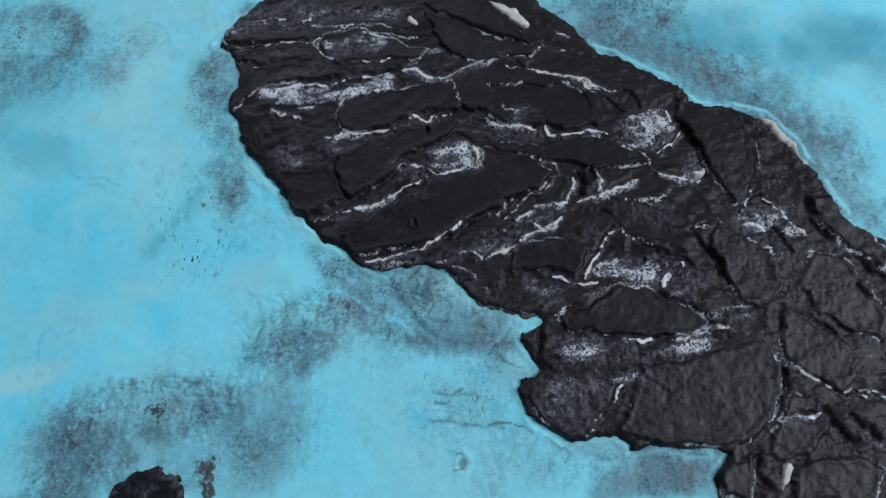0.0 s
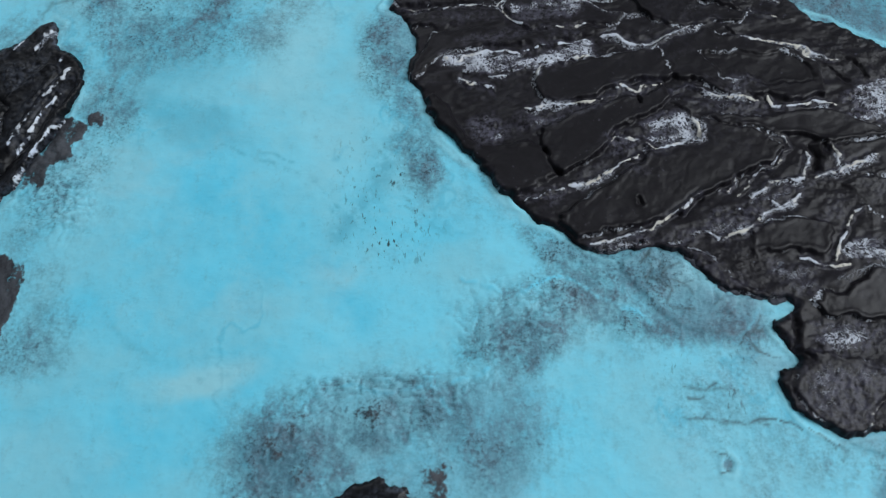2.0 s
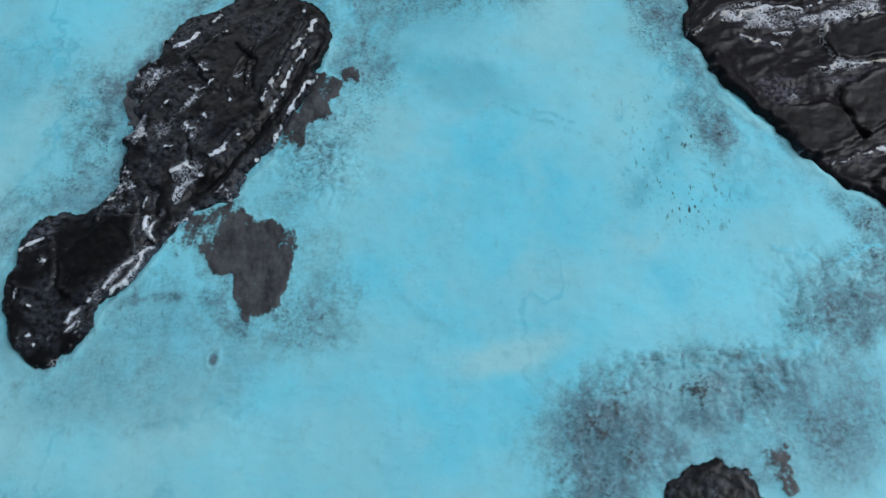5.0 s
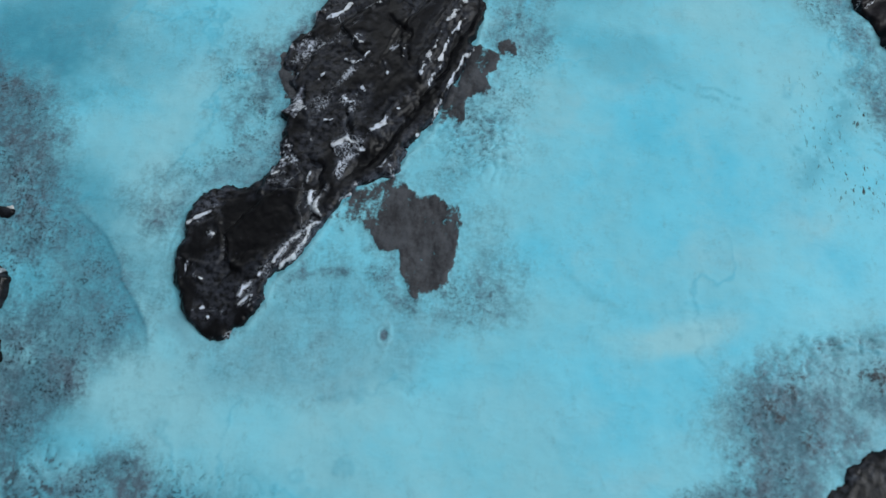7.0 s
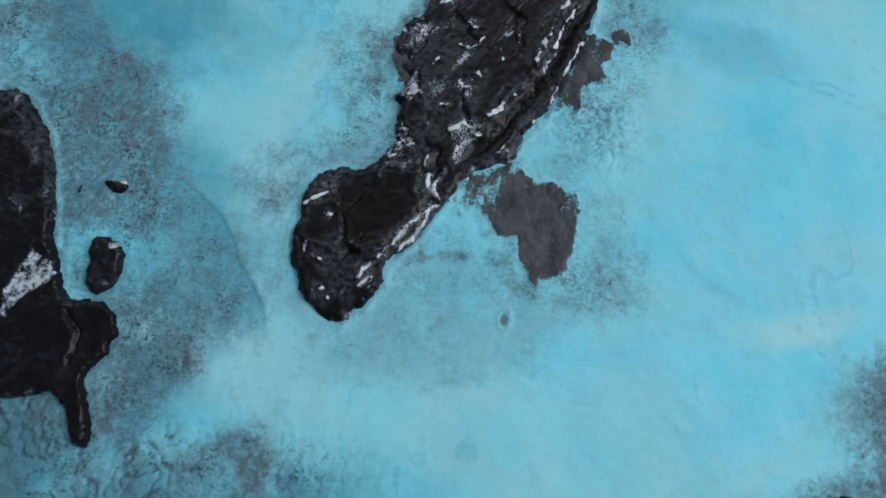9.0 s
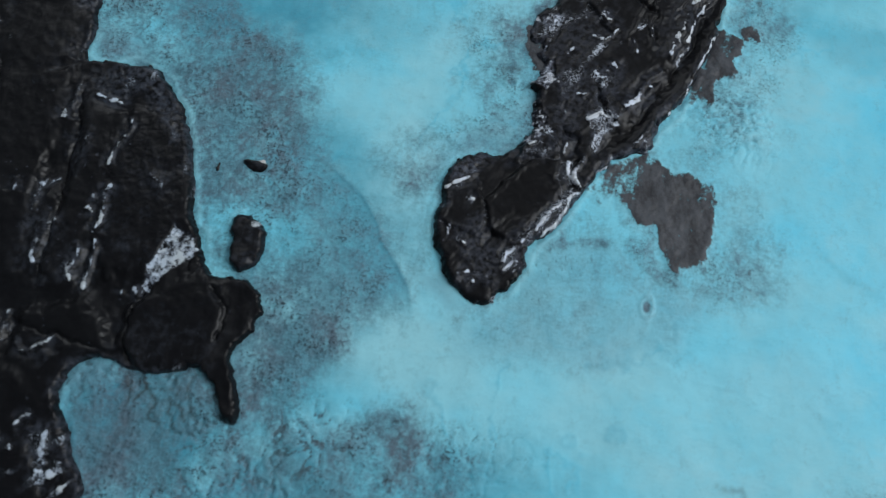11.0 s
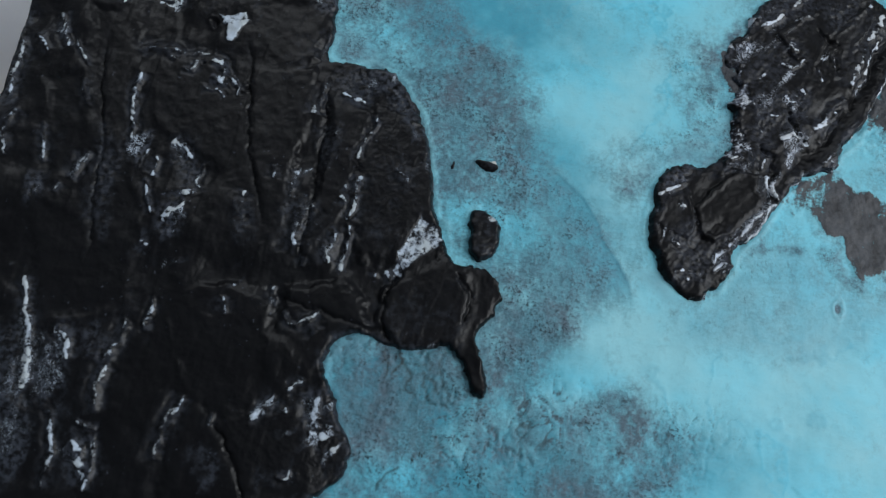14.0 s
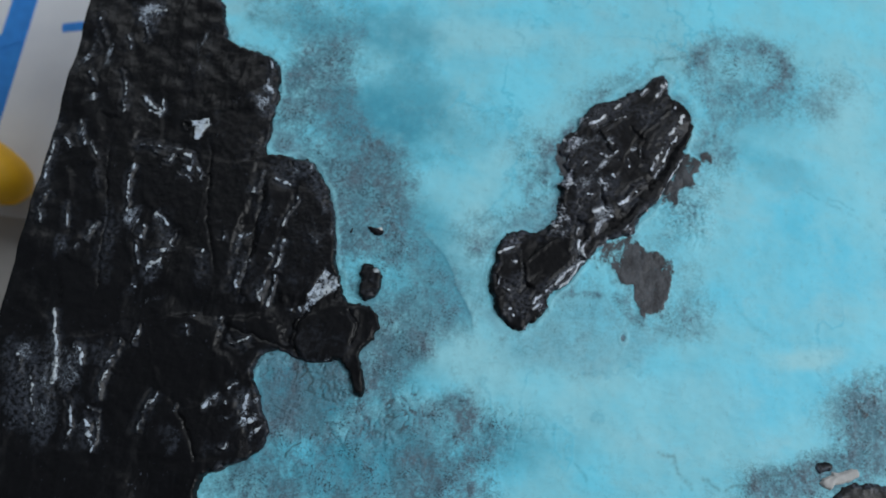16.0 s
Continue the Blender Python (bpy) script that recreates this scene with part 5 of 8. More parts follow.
fold = np.maximum(0.95 * crevice, 0.5 * wrinkled * (1 - step(pucker, 0.05, 0.6)))
ground = shelf + 0.0003 * stroke - 0.00012 * crazed + 0.0006 * film + 0.0005 * fractal(gx, gy, 0.03, 4, 7, 0.5) + 0.0005 * veil * mottle + 0.0015 * crust * np.minimum(plate, 0.6) + 0.0014 * wrinkled * np.minimum(pucker, 0.8) + 0.0005 * vein + 0.0005 * rim + 0.0004 * crater - 0.0004 * bowl + 0.00012 * tide + 0.0004 * soot * (1 + mottle) 
settle(sheet("wash_ground", gx, gy, ground - 0.0003, shore < 0.006, {
    "grey": (grey + 0.95 * fold + 0.8 * bowl) * (1 - 0.35 * rim) * (1 - 0.8 * vein), "fleck": fleck * (1 - rim) * (1 - 0.25 * wrinkled),
    "cyan": np.maximum(pool(gx, gy, CYAN, 3, 0.8, 0.07) * (0.55 + 0.35 * mottle), np.maximum(0.6 * vein, 0.45 * tide)), "deep": np.maximum(np.maximum(np.maximum(stroke, pool(gx, gy, DEEP, 4, 0.6, 0.05)), np.maximum(0.85 * arc, 0.98 * arc_line)), np.maximum(0.45 * edge, 0.2 * tide)),
    "slate": slate * (1 - film), "pale": np.maximum(np.maximum(0.75 * film, pool(gx, gy, PALE, 6, 0.6, 0.06)), np.maximum(np.maximum(0.45 * rim, 0.3 * crater), 0.4 * crust * step(plate, 0.4, 0.9))), "soot": np.maximum(soot * (0.98 + 0.25 * mottle + 0.38 * fractal(gx * 0.95 - gy * 0.3, gy / 4, 0.007, 4, 54)), pool(gx, gy, SOOT_AND_SHADE, 41, 0.6, 0.02) * (0.55 + 0.6 * mottle)), "dash": pool(gx, gy, DASHES, 27, 0.5) * step(fractal(gx, gy, 0.014, 3, 45), -0.7, 0.1), "crack": np.maximum(np.maximum(crazed, 0.55 * lines(gx, gy, CRACKS, 0.0006, 13) * step(mottle, -0.4, 0.1)), np.maximum(np.maximum(0.6 * crevice, 0.18 * arc_line), 0.4 * lines(gx, gy, TIDE_LINES, 0.0011, 46) * step(mottle, -0.5, 0.3)))}, WASH, painting, "turquoise and grey wash over fine plaster"))

# the great black fan: knife strokes that meet in white-crested ridges
W = 0.00065
FAN_SLABS = [
    ([(-0.1180, 0.2380), (-0.1050, 0.2470), (-0.0760, 0.2430), (-0.0500, 0.2410), (-0.0190, 0.2420), (-0.0010, 0.2350), (-0.0190, 0.2350), (-0.0380, 0.2400), (-0.0550, 0.2380), (-0.0620, 0.2340), (-0.0870, 0.2340), (-0.1120, 0.2330)], 0.2),
    ([(-0.1050, 0.2220), (-0.0960, 0.2290), (-0.0740, 0.2310), (-0.0620, 0.2300), (-0.0610, 0.2230), (-0.0800, 0.2220), (-0.0930, 0.2200)], 0.1),
    ([(-0.0590, 0.2360), (-0.0500, 0.2390), (-0.0360, 0.2390), (-0.0220, 0.2330), (-0.0020, 0.2260), (-0.0050, 0.2200), (-0.0330, 0.2200), (-0.0490, 0.2190), (-0.0570, 0.2240)], 0.5),
    ([(-0.0040, 0.2570), (0.0260, 0.2640), (0.0410, 0.2410), (0.0560, 0.2280), (0.0410, 0.2320), (0.0260, 0.2370), (0.0110, 0.2450)], 0.5)]
FAN_SLABS += [
    ([(-0.0040, 0.2500), (0.0110, 0.2440), (0.0260, 0.2360), (0.0430, 0.2300), (0.0560, 0.2260), (0.0530, 0.2210), (0.0320, 0.2200), (0.0210, 0.2190), (0.0120, 0.2220), (0.0040, 0.2310)], 0.6),
    ([(-0.0460, 0.1890), (-0.0450, 0.1940), (-0.0350, 0.1980), (-0.0170, 0.2020), (0.0000, 0.2050), (0.0120, 0.2080), (0.0190, 0.2030), (0.0180, 0.1910), (0.0040, 0.1890), (-0.0150, 0.1830), (-0.0280, 0.1770), (-0.0430, 0.1780)], 0.9),
    ([(0.0120, 0.2080), (0.0210, 0.2140), (0.0320, 0.2170), (0.0470, 0.2120), (0.0700, 0.2050), (0.0850, 0.1970), (0.0860, 0.1790), (0.0720, 0.1770), (0.0600, 0.1820), (0.0520, 0.1780), (0.0370, 0.1830), (0.0270, 0.1880), (0.0180, 0.1910)], 0.9)]
FAN_SLABS += [
    ([(-0.1000, 0.1780), (-0.0930, 0.1820), (-0.0860, 0.1740), (-0.0800, 0.1600), (-0.0720, 0.1550), (-0.0520, 0.1570), (-0.0450, 0.1540), (-0.0420, 0.1450), (-0.0380, 0.1400), (-0.0520, 0.1340), (-0.0580, 0.1310), (-0.0680, 0.1370), (-0.0800, 0.1480), (-0.0880, 0.1560), (-0.0950, 0.1680)], 0.8),
    ([(-0.0450, 0.1640), (-0.0300, 0.1710), (-0.0140, 0.1770), (0.0030, 0.1820), (0.0110, 0.1860), (0.0150, 0.1800), (0.0100, 0.1730), (-0.0000, 0.1670), (-0.0120, 0.1620), (-0.0160, 0.1550), (-0.0170, 0.1510), (-0.0280, 0.1450), (-0.0360, 0.1400), (-0.0410, 0.1440), (-0.0460, 0.1550)], 1.2)]
FAN_SLABS += [
    ([(-0.0300, 0.1260), (-0.0160, 0.1350), (-0.0020, 0.1450), (0.0030, 0.1530), (0.0150, 0.1530), (0.0260, 0.1570), (0.0280, 0.1670), (0.0410, 0.1640), (0.0550, 0.1600), (0.0640, 0.1520), (0.0500, 0.1420), (0.0410, 0.1400), (0.0340, 0.1340), (0.0240, 0.1300), (0.0140, 0.1220), (-0.0010, 0.1160), (-0.0170, 0.1130), (-0.0310, 0.1110), (-0.0380, 0.1170), (-0.0400, 0.1220)], 1.1),
    ([(0.0330, 0.1700), (0.0550, 0.1690), (0.0690, 0.1710), (0.0860, 0.1730), (0.0950, 0.1680), (0.1070, 0.1630), (0.1090, 0.1580), (0.0860, 0.1550), (0.0740, 0.1580), (0.0580, 0.1610), (0.0410, 0.1640), (0.0290, 0.1670)], 0.8)]
FAN_SLABS += [
    ([(-0.0960, 0.2170), (-0.0730, 0.2190), (-0.0480, 0.2160), (-0.0210, 0.2170), (-0.0060, 0.2180), (-0.0210, 0.2130), (-0.0420, 0.2110), (-0.0660, 0.2080), (-0.0840, 0.2070), (-0.0950, 0.1990), (-0.1060, 0.1890), (-0.1020, 0.2030)], 0.3),
    ([(0.0300, 0.2030), (0.0700, 0.2020), (0.0810, 0.1950), (0.0830, 0.1860), (0.0580, 0.1860), (0.0410, 0.1900)], 0.1),
    ([(0.0810, 0.0890), (0.0920, 0.0960), (0.1050, 0.0950), (0.1180, 0.0880), (0.1270, 0.0840), (0.1310, 0.0810), (0.1250, 0.0770), (0.1130, 0.0740), (0.1030, 0.0730), (0.0860, 0.0740), (0.0740, 0.0750), (0.0660, 0.0760), (0.0630, 0.0810), (0.0680, 0.0850), (0.0770, 0.0850)], 1.0)]
FAN_SLABS += [
    ([(0.0980, 0.0610), (0.1160, 0.0610), (0.1370, 0.0690), (0.1510, 0.0710), (0.1580, 0.0620), (0.1560, 0.0500), (0.1510, 0.0390), (0.1440, 0.0320), (0.1320, 0.0270), (0.1190, 0.0270), (0.1000, 0.0280), (0.0880, 0.0320), (0.0950, 0.0460)], 0.8),
    ([(0.0560, 0.0600), (0.0670, 0.0610), (0.0800, 0.0560), (0.0920, 0.0540), (0.0890, 0.0460), (0.0800, 0.0370), (0.0730, 0.0300), (0.0650, 0.0280), (0.0570, 0.0340), (0.0510, 0.0450)], 0.5),
    ([(0.1250, 0.1950), (0.1360, 0.1880), (0.1520, 0.1880), (0.1600, 0.1660), (0.1620, 0.1420), (0.1460, 0.1360), (0.1380, 0.1540), (0.1320, 0.1720), (0.1240, 0.1830)], 0.9),
    ([(0.0850, 0.1540), (0.1090, 0.1570), (0.1190, 0.1450), (0.1130, 0.1390), (0.0950, 0.1390), (0.0870, 0.1400)], 0.2)]
FAN_SLABS += [
    ([(0.0850, 0.1340), (0.1000, 0.1400), (0.1130, 0.1340), (0.1190, 0.1220), (0.1240, 0.1140), (0.1110, 0.1160), (0.0960, 0.1210)], 0.4),
    ([(0.1380, 0.1280), (0.1470, 0.1200), (0.1590, 0.1140), (0.1640, 0.0980), (0.1600, 0.0880), (0.1460, 0.0870), (0.1400, 0.1010), (0.1340, 0.1140)], 0.7),
    ([(0.1800, 0.1410), (0.1920, 0.1360), (0.2040, 0.1200), (0.2100, 0.1140), (0.2080, 0.1040), (0.1930, 0.1140), (0.1850, 0.1250)], 0.8),
    ([(0.1640, 0.0860), (0.1720, 0.0830), (0.1840, 0.0730), (0.1920, 0.0630), (0.1830, 0.0510), (0.1700, 0.0570), (0.1620, 0.0630), (0.1590, 0.0720)], 0.8),
    ([(0.1790, 0.1140), (0.1920, 0.1090), (0.2000, 0.0980), (0.2050, 0.0880), (0.2020, 0.0730), (0.1870, 0.0780), (0.1770, 0.0850), (0.1710, 0.0980)], 0.5)]
FAN_SLABS += [
    ([(0.1600, 0.0480), (0.1710, 0.0460), (0.1740, 0.0350), (0.1660, 0.0250), (0.1570, 0.0220), (0.1490, 0.0250), (0.1540, 0.0360)], 0.4),
    ([(0.1340, 0.0210), (0.1430, 0.0250), (0.1430, 0.0140), (0.1390, 0.0070), (0.1280, 0.0070), (0.1270, 0.0130)], 0.5),
    ([(0.1580, 0.0190), (0.1680, 0.0220), (0.1830, 0.0240), (0.1910, 0.0190), (0.1890, 0.0080), (0.1570, 0.0070)], 0.6),
    ([(-0.0010, 0.1090), (0.0120, 0.1080), (0.0280, 0.0970), (0.0410, 0.0860), (0.0510, 0.0820), (0.0410, 0.0840), (0.0230, 0.0900), (0.0120, 0.1030)], 0.2),
    ([(0.0410, 0.1140), (0.0650, 0.1190), (0.0780, 0.1170), (0.0750, 0.1030), (0.0570, 0.1030), (0.0410, 0.1030)], 0.3)]
FAN_CRESTS = [
    ([(-0.1150, 0.2300), (-0.0960, 0.2310), (-0.0810, 0.2320), (-0.0630, 0.2320), (-0.0600, 0.2350)], 0.7, 0.6, 0.75),
    ([(-0.0600, 0.2340), (-0.0600, 0.2280), (-0.0580, 0.2240), (-0.0520, 0.2210), (-0.0480, 0.2180), (-0.0330, 0.2190), (-0.0180, 0.2190)], 0.6, 0.4, 0.8),
    ([(-0.0380, 0.2380), (-0.0250, 0.2330), (-0.0160, 0.2300), (-0.0030, 0.2260)], 0.7, 0.5, 0.8),
    ([(-0.0890, 0.2020), (-0.0840, 0.2000), (-0.0810, 0.2030), (-0.0720, 0.2050), (-0.0590, 0.2050), (-0.0470, 0.2050)], 1.0, 0.6, 1),
    ([(-0.0470, 0.2060), (-0.0420, 0.2090), (-0.0360, 0.2090), (-0.0280, 0.2090), (-0.0200, 0.2110)], 1.2, 0.6, 1),
    ([(-0.0160, 0.2120), (-0.0060, 0.2130), (-0.0020, 0.2100), (0.0090, 0.2080), (0.0160, 0.2110), (0.0210, 0.2140), (0.0280, 0.2160), (0.0330, 0.2190)], 1.3, 0.8, 1)]
FAN_CRESTS += [
    ([(-0.0460, 0.1900), (-0.0450, 0.1950), (-0.0410, 0.1980), (-0.0320, 0.1980), (-0.0280, 0.2020), (-0.0170, 0.2020)], 0.7, 0.5, 0.9),
    ([(-0.0840, 0.1930), (-0.0760, 0.1880), (-0.0700, 0.1860), (-0.0640, 0.1840)], 1.1, 0.5, 1),
    ([(-0.0680, 0.1910), (-0.0580, 0.1920)], 0.8, 0.4, 0.9),
    ([(-0.0550, 0.1740), (-0.0480, 0.1720), (-0.0440, 0.1760), (-0.0300, 0.1760), (-0.0220, 0.1760), (-0.0130, 0.1800), (-0.0080, 0.1820)], 0.9, 0.7, 1),
    ([(-0.0110, 0.1830), (-0.0050, 0.1850), (0.0010, 0.1830), (0.0050, 0.1860), (0.0130, 0.1880)], 1.3, 0.8, 1),
    ([(0.0130, 0.1850), (0.0170, 0.1820), (0.0240, 0.1850), (0.0300, 0.1820), (0.0410, 0.1800), (0.0540, 0.1760), (0.0560, 0.1770)], 0.9, 0.7, 0.95)]
FAN_CRESTS += [
    ([(0.0490, 0.2120), (0.0560, 0.2110), (0.0700, 0.2070), (0.0780, 0.2060), (0.0870, 0.2020), (0.0980, 0.1990)], 0.8, 0.6, 0.95),
    ([(0.0760, 0.2060), (0.0830, 0.2020), (0.0840, 0.1980)], 0.5, 0.3, 0.8),
    ([(0.0590, 0.1810), (0.0610, 0.1750), (0.0690, 0.1740), (0.0800, 0.1760), (0.0920, 0.1750)], 1.0, 0.7, 1),
    ([(-0.0350, 0.1340), (-0.0250, 0.1360), (-0.0170, 0.1400), (-0.0090, 0.1460), (0.0000, 0.1500)], 1.1, 0.8, 1),
    ([(-0.0560, 0.1280), (-0.0440, 0.1330), (-0.0350, 0.1340)], 0.8, 0.4, 0.7),
    ([(-0.0000, 0.1570), (0.0060, 0.1530), (0.0160, 0.1550), (0.0250, 0.1560), (0.0260, 0.1640), (0.0220, 0.1700)], 1.2, 0.9, 1),
    ([(-0.0150, 0.1550), (-0.0110, 0.1580), (-0.0010, 0.1580)], 1.0, 0.6, 1)]
FAN_CRESTS += [
    ([(-0.0150, 0.1090), (0.0010, 0.1140), (0.0140, 0.1230), (0.0250, 0.1320)], 0.8, 0.6, 0.75),
    ([(0.0290, 0.1300), (0.0360, 0.1330), (0.0420, 0.1400)], 0.7, 0.5, 0.9),
    ([(0.0360, 0.1270), (0.0490, 0.1390), (0.0570, 0.1440), (0.0660, 0.1510), (0.0650, 0.1580), (0.0590, 0.1610), (0.0540, 0.1550)], 0.6, 0.5, 0.6),
    ([(0.0420, 0.1280), (0.0490, 0.1320), (0.0550, 0.1360), (0.0650, 0.1370), (0.0710, 0.1390)], 1.0, 0.7, 0.95),
    ([(0.0730, 0.1380), (0.0840, 0.1390), (0.0950, 0.1450), (0.1040, 0.1490)], 1.1, 0.7, 0.95),
    ([(0.0520, 0.1280), (0.0570, 0.1240), (0.0620, 0.1260), (0.0690, 0.1310)], 1.0, 0.6, 0.9),
    ([(0.0350, 0.1240), (0.0440, 0.1220), (0.0490, 0.1200), (0.0540, 0.1220), (0.0680, 0.1260)], 0.8, 0.5, 0.9)]
FAN_CRESTS += [
    ([(0.0500, 0.1210), (0.0440, 0.1150), (0.0360, 0.1120), (0.0270, 0.1090)], 1.3, 0.8, 1),
    ([(0.0690, 0.1390), (0.0720, 0.1460), (0.0730, 0.1510)], 0.9, 0.7, 0.9),
    ([(0.0840, 0.1420), (0.0860, 0.1480), (0.0830, 0.1550)], 0.9, 0.6, 0.8),
    ([(0.0760, 0.0990), (0.0770, 0.1030), (0.0820, 0.1110), (0.0860, 0.1180), (0.0930, 0.1240)], 0.9, 0.7, 0.85),
    ([(0.0620, 0.1000), (0.0690, 0.0990), (0.0780, 0.0970), (0.0820, 0.0970)], 0.9, 0.5, 1),
    ([(0.0900, 0.0710), (0.0980, 0.0710), (0.1050, 0.0720)], 1.0, 0.6, 1),
    ([(0.1130, 0.0710), (0.1230, 0.0740), (0.1320, 0.0780), (0.1390, 0.0790)], 2.2, 0.8, 0.8),
    ([(0.0910, 0.0530), (0.0860, 0.0430), (0.0790, 0.0350), (0.0730, 0.0300)], 0.8, 0.6, 0.8)]
FAN_CRESTS += [
    ([(0.1120, 0.1890), (0.1180, 0.1870), (0.1220, 0.1810)], 0.7, 0.5, 0.75),
    ([(0.1130, 0.1520), (0.1220, 0.1490), (0.1330, 0.1490)], 0.9, 0.6, 1),
    ([(0.1340, 0.1290), (0.1270, 0.1250), (0.1350, 0.1250)], 0.5, 0.4, 0.4),
    ([(0.1640, 0.0600), (0.1710, 0.0560), (0.1830, 0.0500), (0.1910, 0.0470)], 0.7, 0.5, 0.75),
    ([(0.1830, 0.0520), (0.1910, 0.0490)], 0.8, 0.4, 0.9),
    ([(0.1590, 0.0410), (0.1660, 0.0390), (0.1730, 0.0410)], 0.8, 0.5, 0.85),
    ([(0.1920, 0.0500), (0.1980, 0.0480)], 0.8, 0.5, 0.8),
    ([(0.1120, 0.1630), (0.1230, 0.1690), (0.1260, 0.1760)], 0.8, 0.5, 0.75),
    ([(-0.1020, 0.2460), (-0.0790, 0.2470)], 0.6, 0.5, 0.7),
    ([(-0.0760, 0.2430), (-0.0680, 0.2450), (-0.0630, 0.2530)], 0.7, 0.6, 0.7)]
FAN_CRESTS += [
    ([(0.0570, 0.2300), (0.0630, 0.2250), (0.0700, 0.2220)], 0.9, 0.5, 0.6),
    ([(0.0660, 0.2350), (0.0740, 0.2300)], 0.9, 0.4, 0.8),
    ([(0.1920, 0.1360), (0.1950, 0.1320), (0.2000, 0.1250), (0.2080, 0.1180)], 0.9, 0.5, 0.8),
    ([(-0.0270, 0.1070), (-0.0120, 0.1100), (-0.0030, 0.1120)], 0.8, 0.5, 0.8),
    ([(-0.0230, 0.1020), (-0.0150, 0.1050), (-0.0120, 0.1070)], 0.6, 0.3, 0.6),
    ([(0.0230, 0.1140), (0.0280, 0.1100), (0.0310, 0.1080)], 0.7, 0.4, 0.7),
    ([(0.1100, 0.0940), (0.1140, 0.1000), (0.1210, 0.1060), (0.1200, 0.1090)], 0.8, 0.6, 0.9),
    ([(0.1550, 0.1450), (0.1520, 0.1390), (0.1490, 0.1290)], 0.7, 0.5, 0.5),
    ([(0.1600, 0.1410), (0.1670, 0.1330), (0.1720, 0.1240), (0.1770, 0.1220)], 1.4, 0.6, 0.8)]
FAN_CRESTS += [
    ([(0.1480, 0.1260), (0.1560, 0.1260), (0.1590, 0.1220)], 0.9, 0.5, 1)]
FAN_NETS = [
    ([(-0.0930, 0.1980), (-0.0870, 0.2050), (-0.0470, 0.2060), (-0.0180, 0.2120), (-0.0160, 0.2030), (-0.0350, 0.1980), (-0.0470, 0.1960), (-0.0580, 0.1910), (-0.0760, 0.1920), (-0.0870, 0.1950)], 0.9),
    ([(-0.0990, 0.2290), (-0.0810, 0.2300), (-0.0630, 0.2290), (-0.0610, 0.2230), (-0.0800, 0.2220), (-0.0980, 0.2230)], 0.55),
    ([(-0.0580, 0.2350), (-0.0350, 0.2380), (-0.0220, 0.2310), (-0.0210, 0.2230), (-0.0340, 0.2230), (-0.0490, 0.2210), (-0.0580, 0.2240)], 0.72),
    ([(-0.0770, 0.1700), (-0.0660, 0.1720), (-0.0600, 0.1640), (-0.0650, 0.1550), (-0.0740, 0.1550), (-0.0780, 0.1640)], 0.95),
    ([(-0.0010, 0.1560), (0.0010, 0.1640), (0.0130, 0.1720), (0.0220, 0.1710), (0.0260, 0.1640), (0.0250, 0.1560), (0.0130, 0.1530), (0.0050, 0.1530)], 0.88)]
FAN_NETS += [
    ([(0.0920, 0.1730), (0.1000, 0.1840), (0.1110, 0.1890), (0.1220, 0.1830), (0.1250, 0.1770), (0.1220, 0.1660), (0.1070, 0.1640), (0.0940, 0.1690)], 0.9),
    ([(0.0790, 0.1100), (0.0960, 0.1130), (0.1160, 0.1110), (0.1210, 0.1070), (0.1130, 0.0990), (0.1100, 0.0940), (0.0970, 0.0970), (0.0820, 0.1000)], 0.72),
    ([(0.1220, 0.1070), (0.1310, 0.1060), (0.1310, 0.0950), (0.1250, 0.0900), (0.1120, 0.0930), (0.1160, 0.1000)], 0.72),
    ([(0.1490, 0.1340), (0.1590, 0.1400), (0.1690, 0.1370), (0.1750, 0.1250), (0.1780, 0.1210), (0.1690, 0.1180), (0.1630, 0.1250), (0.1540, 0.1180), (0.1480, 0.1250)], 0.88),
    ([(0.1240, 0.1630), (0.1310, 0.1660), (0.1350, 0.1540), (0.1300, 0.1450), (0.1210, 0.1450)], 0.7),
    ([(0.0590, 0.0720), (0.0820, 0.0730), (0.0910, 0.0700), (0.0810, 0.0610), (0.0610, 0.0600)], 0.72)]
FAN_NETS += [
    ([(0.0900, 0.0640), (0.1100, 0.0700), (0.1400, 0.0800), (0.1420, 0.0710), (0.1240, 0.0640), (0.1020, 0.0600)], 0.8),
    ([(0.0530, 0.0480), (0.0630, 0.0560), (0.0800, 0.0560), (0.0920, 0.0530), (0.0850, 0.0420), (0.0750, 0.0320), (0.0650, 0.0290), (0.0560, 0.0360)], 0.5),
    ([(0.0800, 0.0540), (0.1020, 0.0600), (0.1070, 0.0550), (0.0900, 0.0490)], 0.6),
    ([(-0.0620, 0.1670), (-0.0450, 0.1710), (-0.0160, 0.1790), (-0.0160, 0.1720), (-0.0330, 0.1680), (-0.0470, 0.1630), (-0.0600, 0.1610)], 0.6),
    ([(-0.0310, 0.1400), (-0.0170, 0.1500), (-0.0090, 0.1490), (-0.0170, 0.1420), (-0.0280, 0.1350)], 0.6),
    ([(-0.0140, 0.1430), (-0.0020, 0.1450), (-0.0020, 0.1390), (-0.0120, 0.1380)], 0.55),
    ([(-0.0180, 0.1600), (-0.0010, 0.1610), (0.0020, 0.1490), (-0.0140, 0.1500)], 0.7)]
